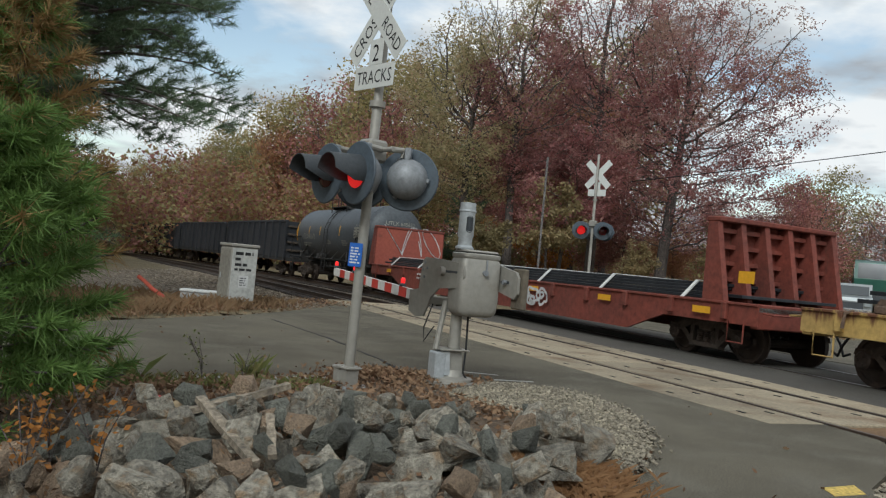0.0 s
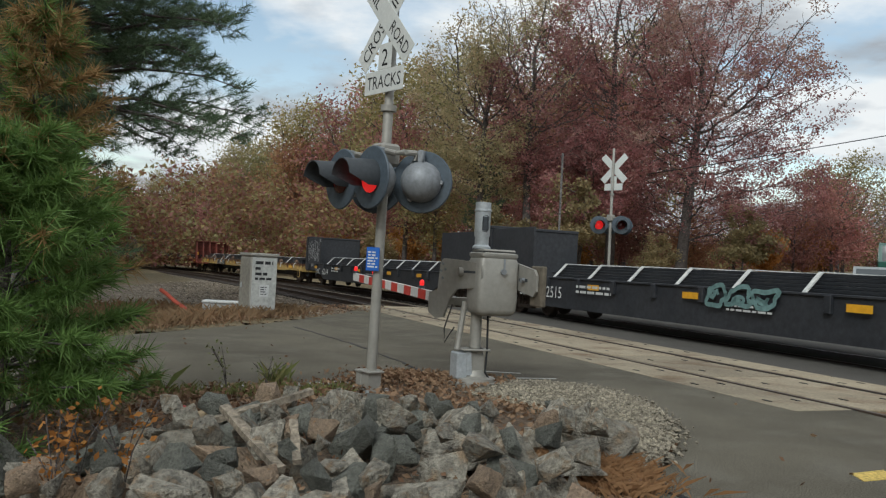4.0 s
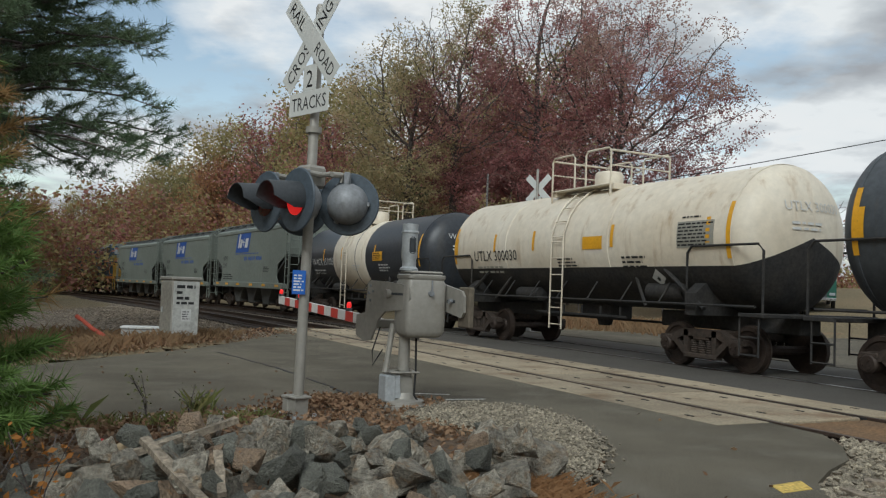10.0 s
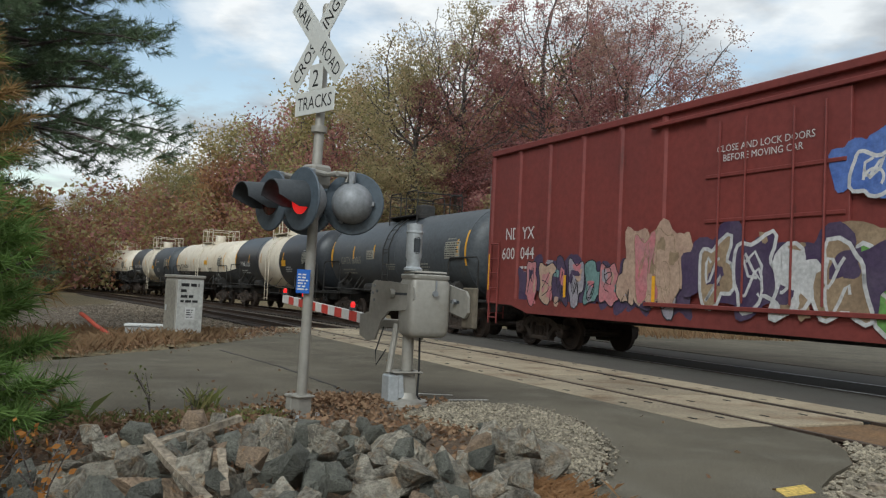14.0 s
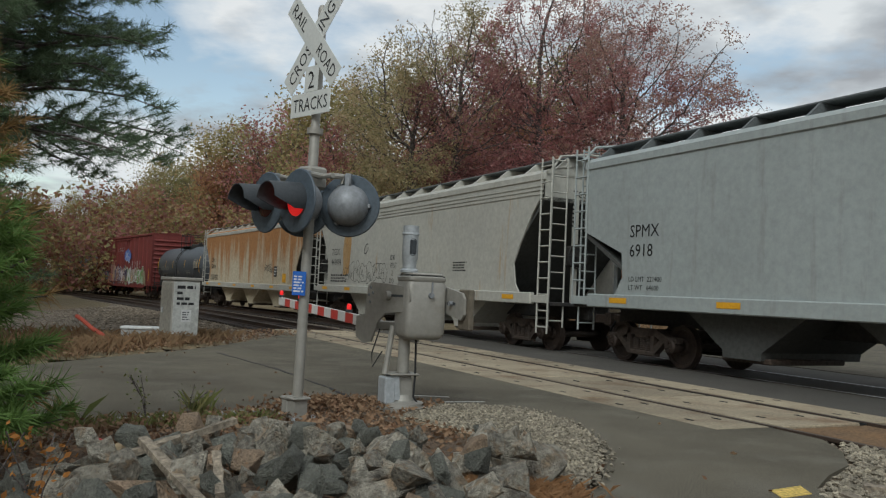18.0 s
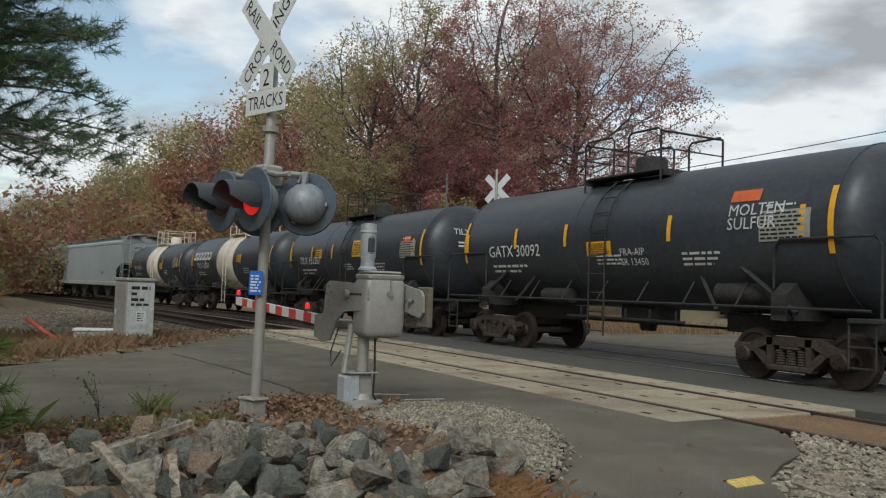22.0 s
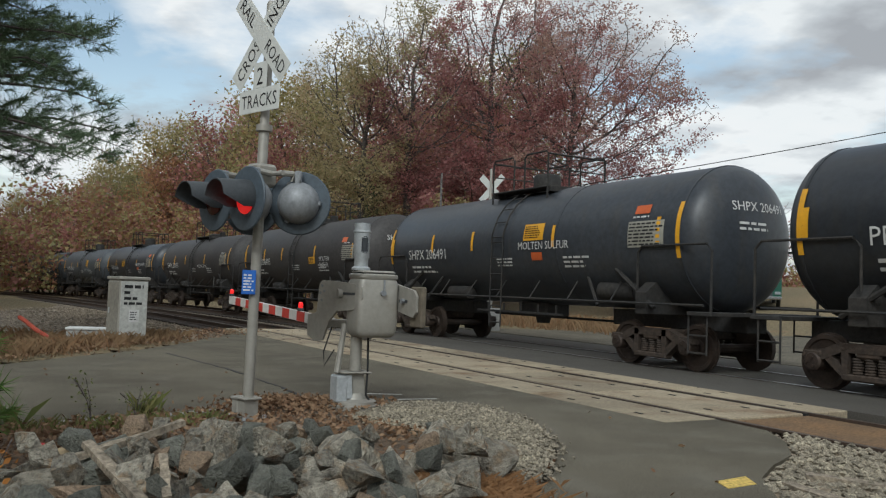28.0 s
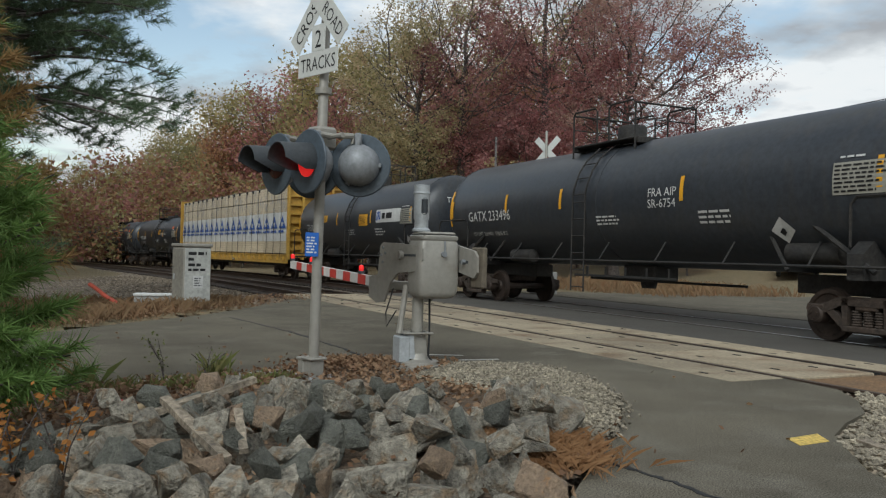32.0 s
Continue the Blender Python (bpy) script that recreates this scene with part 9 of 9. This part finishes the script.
def make_rocks():
    pile = thing("rock_pile", pose(0, 0, 0), "pile of angular grey and rust-stained quarry rocks by the signal", "rocks", kind="")
    kinds = [rock_mesh(k, m) for k, m in enumerate([ROCK] * 10 + [ROCK_BROWN] * 3 + [ROCK_DARK] * 3)]
    rng = random.Random(12)
    placed = []

    def put(x, y, z, r, flat=None):
        k = rng.randrange(len(kinds))
        sx, sy, sz = r * rng.uniform(0.85, 1.2), r * rng.uniform(0.8, 1.1), r * rng.uniform(0.75, 1.05)
        m = Matrix.LocRotScale((x, y, z), Euler((rng.uniform(-0.7, 0.7), rng.uniform(-0.7, 0.7), rng.uniform(0, 6.28))), (sx, sy, sz))
        part("rock", kinds[k], None, pile, m=m)
        placed.append((x, y, r))

    def inside(x, y):
        if y < 3.2 or x < -2.3:
            return False
        right = 1.2 if y < 6.6 else 1.2 - (y - 6.6) * 0.5
        right = min(right, 0.55 + (y - 3.2) * 0.25)
        back = 6.45 - 1.3 * max(0, -0.85 - x)
        return x < right and y < back and not (x < -2.0 and y > 5.0)

    tries = 0
    while tries < 5200 and len(placed) < 320:
        tries += 1
        x, y = rng.uniform(-2.3, 1.25), rng.uniform(3.2, 7.4)
        if not inside(x, y):
            continue
        if math.hypot(x + 0.75, y - 8.19) < 0.45:
            continue
        r = rng.uniform(0.1, 0.17) if len(placed) > 70 else rng.uniform(0.18, 0.26)
        if any(math.hypot(x - p, y - q) < (r + s) * 0.74 for p, q, s in placed):
            continue
        hump = 0.03 + 0.1 * max(0.0, 1 - abs(y - 5.6) / 2.0)
        put(x, y, hump - 0.02 + r * 0.1, r)
    low = list(placed)
    n = 0
    tries = 0
    top = []
    while n < 70 and tries < 3000:
        tries += 1
        x, y = rng.uniform(-2.0, 1.1), rng.uniform(3.6, 7.0)
        if not inside(x + 0.1, y + 0.2):
            continue
        r = rng.uniform(0.08, 0.145)
        if any(math.hypot(x - p, y - q) < (r + s) * 0.95 for p, q, s in top):
            continue
        top.append((x, y, r))
        put(x, y, 0.2 + 0.1 * max(0.0, 1 - abs(y - 5.4) / 1.6), r)
        n += 1


make_rocks()


def mound(name, poly, top, material, label, category, amp=0.05, cell=0.12):
    """A piece of uneven ground inside an outline of local points."""
    xs, ys = [p[0] for p in poly], [p[1] for p in poly]

    def within(x, y):
        c, j = False, len(poly) - 1
        for i in range(len(poly)):
            (xi, yi), (xj, yj) = poly[i], poly[j]
            if (yi > y) != (yj > y) and x < (xj - xi) * (y - yi) / (yj - yi) + xi:
                c = not c
            j = i
        return c
    nx, ny = int((max(xs) - min(xs)) / cell) + 2, int((max(ys) - min(ys)) / cell) + 2
    vs, fs, idx = [], [], {}
    for j in range(ny):
        for i in range(nx):
            x, y = min(xs) - cell / 2 + i * cell, min(ys) - cell / 2 + j * cell
            if within(x, y):
                idx[(i, j)] = len(vs)
                vs.append((x, y, top + amp * noise.noise((x * 2.2, y * 2.2, 5)) + amp * 0.4 * noise.noise((x * 7, y * 7, 2))))
    for (i, j), k in idx.items():
        q = [idx.get(p) for p in ((i, j), (i + 1, j), (i + 1, j + 1), (i, j + 1))]
        if None not in q:
            fs.append(tuple(q))
    ob = part(name, Shape().add(vs, fs), material, smooth=True)
    ob.matrix_basis = LOCAL
    tagged(ob, label, category, kind="structure")
    return within


ISLE = [(-2.4, 5.6), (0.7, 7.98)] + ISLAND[1:] + [(1.6, 1.4), (0.2, 1.0), (-1.5, 2.0), (-3.5, 3.0)]
on_isle = mound("island_ground", ISLE, 0.0, DIRT, "leaf-strewn dirt of the corner where the rocks lie", "ground", 0.035)
GRAVELS = [(3.35, 7.5), (4.2, 8.3), (4.6, 8.3), (5.02, 7.88), (5.06, 7.2), (4.74, 6.3), (4.32, 5.55), (3.8, 4.9), (3.3, 4.45), (3.0, 4.7), (3.2, 5.4), (3.65, 6.2), (3.6, 6.9)]


def inside_poly(poly, x, y):
    c, j = False, len(poly) - 1
    for i in range(len(poly)):
        (xi, yi), (xj, yj) = poly[i], poly[j]
        if (yi > y) != (yj > y) and x < (xj - xi) * (y - yi) / (yj - yi) + xi:
            c = not c
        j = i
    return c


mound("bank", [(-9.2, 2.5), (-3.5, 9.3), (0.7, 14.0), (1.66, 15.1), (2.55, 16.0), (3.6, 17.45), (4.4, 18.8), (4.6, 19.6), (3.6, 19.9), (2.2, 19.6), (0.5, 18.3), (-6, 14), (-14, 10), (-25, 4)], -0.05, GRASSGROUND, "weedy bank of dry grass beyond the road", "ground", 0.06, 0.4)


mound("ballast_shoulder", [(4.75, 0.5), (7.25, 0.5), (7.25, 5.2), (6.5, 5.4), (5.7, 5.1), (5.0, 4.5), (4.45, 3.4)], -0.035, STONYDIRT, "stony shoulder heaped against the rail", "ballast", 0.04, 0.12)


def make_gravel():
    rng = random.Random(41)
    vs, fs = [], []
    n = 0
    while n < 9500:
        x, y = rng.uniform(2.7, 5.3), rng.uniform(4.0, 8.6)
        if not inside_poly(GRAVELS, x + rng.gauss(0, 0.06), y + rng.gauss(0, 0.06)):
            continue
        r = rng.uniform(0.01, 0.026)
        z = 0.02 + 0.03 * rng.random()
        k = len(vs)
        t = rng.uniform(0, 6.28)
        for i in range(4):
            a = t + i * 1.57 + rng.uniform(-0.3, 0.3)
            vs.append((x + r * math.cos(a) * rng.uniform(0.7, 1.3), y + r * math.sin(a) * rng.uniform(0.7, 1.3), z + rng.uniform(-0.3, 0.3) * r))
        vs.append((x, y, z + r * rng.uniform(0.4, 0.9)))
        vs.append((x, y, z - r))
        fs.extend([(k, k + 1, k + 4), (k + 1, k + 2, k + 4), (k + 2, k + 3, k + 4), (k + 3, k, k + 4), (k + 1, k, k + 5), (k + 2, k + 1, k + 5), (k + 3, k + 2, k + 5), (k, k + 3, k + 5)])
        n += 1
    n = 0
    while n < 5200:      # tan stones on the shoulder beside the rail
        x, y = rng.uniform(4.5, 7.25), rng.uniform(1.5, 5.6)
        if not inside_poly([(4.6, 1.5), (7.25, 1.5), (7.25, 5.6), (6.8, 5.2), (6.3, 4.72), (5.7, 4.45), (5.15, 4.15), (4.6, 3.4)], x, y):
            continue
        r, t = rng.uniform(0.016, 0.042), rng.uniform(0, 6.28)
        z, k = -0.03 + 0.03 * rng.random(), len(vs)
        for i in range(4):
            a = t + i * 1.57 + rng.uniform(-0.3, 0.3)
            vs.append((x + r * math.cos(a) * rng.uniform(0.7, 1.3), y + r * math.sin(a) * rng.uniform(0.7, 1.3), z + rng.uniform(-0.3, 0.3) * r))
        vs.append((x + rng.uniform(-0.4, 0.4) * r, y, z + r * rng.uniform(0.4, 0.8)))
        vs.append((x, y, z - r))
        fs.extend([(k, k + 1, k + 4), (k + 1, k + 2, k + 4), (k + 2, k + 3, k + 4), (k + 3, k, k + 4), (k + 1, k, k + 5), (k + 2, k + 1, k + 5), (k + 3, k + 2, k + 5), (k, k + 3, k + 5)])
        n += 1
    ob = part("gravel", Shape().add(vs, fs), GRAVEL)
    ob.matrix_basis = LOCAL
    tagged(ob, "pale loose gravel spread beside the driveway", "gravel", kind="stuff")
    mound("gravel_bed", GRAVELS, 0.028, GRAVEL, "compacted pale gravel bed", "gravel", 0.012, 0.08)


make_gravel()


def scatter(name, spots, size, material, label, category, seed):
    rng = random.Random(seed)
    ob = leaves(name, spots, size, rng, material, None)
    ob.matrix_basis = LOCAL
    tagged(ob, label, category, kind="stuff")


def make_litter():
    rng = random.Random(51)
    pts = []
    while len(pts) < 6800:
        b, a = rng.uniform(-2.2, 4.3), rng.uniform(2.2, 9.1)
        if on_isle(b, a) and not inside_poly(GRAVELS, b, a):
            if a > 6.3 or rng.random() < 0.3:
                pts.append((b, a, 0.03 + rng.random() * (0.05 if a > 6.3 else 0.06)))
    for _ in range(900):
        b, a = rng.gauss(3.0, 0.3), rng.gauss(8.5, 0.2)
        pts.append((b, a, 0.05 + rng.random() * 0.06))
    for _ in range(45):
        pts.append((rng.uniform(1.0, 6.3), rng.uniform(3.0, 16), 0.012))
    for _ in range(2600):
        t = rng.random()
        b, a = 0.2 + 6 * t + rng.gauss(0, 0.5), 13.9 + 7.6 * t + rng.uniform(-0.1, 1.6)
        pts.append((b, a, 0.02 + rng.random() * 0.06))
    scatter("fallen_leaves", pts, 0.028, DRYLEAF, "fallen russet leaves strewn over the ground", "leaves", 52)
    # blades of grass: narrow upright leaves
    vs, fs = [], []

    def blade(b, a, z, h, w, spread):
        k = len(vs)
        az = rng.uniform(0, 6.28)
        dx, dy = math.cos(az) * w, math.sin(az) * w
        lx, ly = rng.gauss(0, spread) * h, rng.gauss(0, spread) * h
        vs.extend([(b - dx, a - dy, z), (b + dx, a + dy, z), (b + lx * 0.4 + dx * 0.6, a + ly * 0.4 + dy * 0.6, z + h * 0.6), (b + lx, a + ly, z + h * 0.9)])
        fs.append((k, k + 1, k + 2, k + 3))

    for _ in range(2600):
        blade(rng.gauss(2.85, 0.16), rng.gauss(4.4, 0.22), 0.02, rng.uniform(0.04, 0.12), 0.0035, 0.9)
    ob = part("rust_grass", Shape().add(vs, fs), RUSTGRASS)
    ob.matrix_basis = LOCAL
    tagged(ob, "flattened rust-orange grass below the gravel", "grass", kind="stuff")
    vs.clear()
    fs.clear()
    for _ in range(3600):     # the bank beyond the road
        t = rng.random()
        b, a = -1.5 + 5.6 * t + rng.gauss(0, 0.25), 12.3 + 6.9 * t + abs(rng.gauss(0, 0.7)) + 0.05
        blade(b, a, -0.06, rng.uniform(0.08, 0.34), 0.006, 0.45)
    for _ in range(2600):     # weeds on the slope by the trough
        blade(rng.gauss(1.2, 1.3), rng.gauss(20.6, 1.6), -0.3, rng.uniform(0.1, 0.4), 0.008, 0.5)
    for _ in range(2500):     # the far verge behind the train
        blade(rng.uniform(19, 26), rng.uniform(22, 34), -0.05, rng.uniform(0.2, 0.6), 0.02, 0.4)
    ob = part("dry_grass", Shape().add(vs, fs), DRYGRASS)
    ob.matrix_basis = LOCAL
    tagged(ob, "tussocks of dry orange-brown grass and weeds", "grass", kind="stuff")
    vs.clear()
    fs.clear()
    for _ in range(1700):
        blade(rng.uniform(-1.6, 2.2), 8.0 + rng.gauss(0, 0.12) - 0.25, 0.0, rng.uniform(0.03, 0.13), 0.004, 0.4)
    for cx, cy in ((1.55, 8.1), (0.4, 7.8), (-0.2, 7.6)):
        for _ in range(60):
            blade(cx + rng.gauss(0, 0.05), cy + rng.gauss(0, 0.05), 0.0, rng.uniform(0.1, 0.32), 0.004, 0.35)
    ob = part("verge_grass", Shape().add(vs, fs), GREENGRASS)
    ob.matrix_basis = LOCAL
    tagged(ob, "thin green grass along the road's edge", "grass", kind="stuff")


make_litter()


def plank(m, ln, w, label="split grey weathered plank lying on the rocks"):
    sh = Shape()
    n = 7
    vs, fs = [], []
    rng = random.Random(int(ln * 100))
    for i in range(n + 1):
        x = ln * (i / n - 0.5)
        j = rng.uniform(0.8, 1.1)
        for y, z in ((-w / 2 * j, -0.018), (w / 2 * j, -0.018), (w / 2 * j, 0.018), (-w / 2 * j, 0.018)):
            vs.append((x, y, z + rng.uniform(-0.006, 0.006)))
    for i in range(n):
        for k in range(4):
            fs.append((4 * i + k, 4 * i + (k + 1) % 4, 4 * i + 4 + (k + 1) % 4, 4 * i + 4 + k))
    fs += [(0, 1, 2, 3), (4 * n, 4 * n + 3, 4 * n + 2, 4 * n + 1)]
    ob = part("plank", sh.add(vs, fs), surface("old_plank", (0.26, 0.215, 0.16), (0.15, 0.125, 0.095), 0.95, big=6, fine=30, grain=0.3, bump=0.15), m=m)
    tagged(ob, label, "plank", "broken planks")


plank(pose(-1.05, 4.6, 0.27, 4, 14, -52), 0.8, 0.06)
plank(pose(-1.2, 5.3, 0.3, 0, -14, 32), 0.8, 0.07)
plank(pose(-0.78, 4.5, 0.28, 10, 20, -75), 0.4, 0.05)
plank(pose(3.4, 5.2, 0.0, 3, 0, -78), 0.95, 0.1, "weathered plank lying in the ballast")
plank(pose(3.95, 5.75, -0.01, 0, 2, -28), 0.8, 0.13, "short weathered board lying in the ballast")
can = tagged(part("crushed_can", Shape().lathe([(-0.04, 0.0), (-0.038, 0.022), (-0.015, 0.026), (0.02, 0.02), (0.035, 0.022), (0.037, 0.0)], 12, "x"), REDPLASTIC, m=pose(-1.72, 5.55, 0.22, 10, 20, 40), smooth=True), "crushed red drink can on the rocks", "can")
tagged(part("cardboard_scrap", Shape().box(-0.1, 0.1, -0.06, 0.06, -0.004, 0.004).box(-0.02, 0.13, -0.02, 0.07, 0.004, 0.01), surface("cardboard", (0.36, 0.27, 0.16), rough=0.9), m=pose(-1.55, 5.5, 0.22, 8, -12, 30)), "torn tan cardboard scrap on the rocks", "litter")


def weeds():
    rng = random.Random(61)
    for x, y, h, mat, lab in ((-2.0, 7.6, 0.35, GREENGRASS, "thin green weed stalk"), (-1.65, 7.7, 0.3, GREENGRASS, "thin green weed stalk"), (-1.55, 4.1, 0.45, ORANGE, "small sapling with orange leaves"), (-1.9, 4.4, 0.4, ORANGE, "small sapling with orange leaves"), (-1.75, 3.8, 0.35, ORANGE, "small sapling with orange leaves")):
        t = thing("weed", pose(x, y, 0.05), lab, "weed", "weeds by the road")
        sh, pts = Shape(), []
        for k in range(4):
            az = rng.uniform(0, 6.28)
            p = [(0, 0, 0), (0.04 * math.cos(az), 0.04 * math.sin(az), h * 0.5), (0.16 * math.cos(az), 0.16 * math.sin(az), h * rng.uniform(0.8, 1.2))]
            sh.tube(p, 0.004, 4)
            for j in range(20):
                q = rng.random()
                pts.append((p[2][0] * q + rng.gauss(0, 0.04), p[2][1] * q + rng.gauss(0, 0.04), max(0.05, p[2][2] * (0.3 + 0.7 * q) + rng.gauss(0, 0.03))))
        part("stem", sh, BARK, t)
        leaves("leaf_spray", pts, 0.022 if mat is ORANGE else 0.014, rng, mat, t)


weeds()
for ob in list(TREE_KINDS.values()):      # the kinds themselves stand far down the wood
    ob.matrix_basis = LOCAL @ pose(60 + 9 * len(ob.name), 190 + 14 * list(TREE_KINDS.values()).index(ob), -0.2)

# waiting vehicles
vehicle("pickup_truck", pose(21.0, 42.0, 0.57, 0, 0, 64), "silver pickup truck waiting beyond the tracks", CARPALE, PICKUP, 1.95, (-1.8, 1.75), [[(-1.05, 1.2), (-0.5, 1.7), (0.6, 1.72), (0.75, 1.2)]], category="truck")
vehicle("box_truck", pose(24.6, 46.4, 1.1, 0, 0, 64), "green truck waiting behind the pickup", CARGREEN, TRUCK, 2.3, (-2.4, 2.4), [[(-3.3, 1.7), (-3.1, 2.35), (-2.3, 2.4), (-2.3, 1.7)]], 0.45, "truck")


# ---- what moves ----
SPEED = 16.6


def car_pose(middle, half, t):
    s = middle + SPEED * t
    b0, a0, _ = course(s + half)
    b1, a1, _ = course(s - half)
    g = math.atan2(-(b0 - b1), a0 - a1)
    return LOCAL @ pose((b0 + b1) / 2, (a0 + a1) / 2, (drop(s + half) + drop(s - half)) / 2, 0, 0, 90 + math.degrees(g))


def motions():
    times = [i * 0.8 for i in range(41)]
    for car, middle, half in CARS:
        walk(car, [(t, car_pose(middle, half, t)) for t in times])
    # the wheels roll while their car goes by
    turn = math.degrees(SPEED / FPS / 0.4185)
    for ws, dx, car in WHEELS:
        middle = next(m for c, m, _ in CARS if c == car)
        first, last = (max(0.0, min(31.9, (lim - middle) / SPEED)) for lim in (-2.0, 40.0))
        n0, n1 = round(first * FPS), round(last * FPS)
        rows = [(0.0, pose(dx, 0, 0.42))] if n0 > 0 else []
        rows += [(k / FPS, pose(dx, 0, 0.42, 0, turn * (k - n0), 0)) for k in range(n0, n1 + 1)]
        rows.append((32.0, pose(dx, 0, 0.42, 0, turn * (n1 - n0), 0)))
        if n1 > n0:
            walk(ws, rows)


motions()
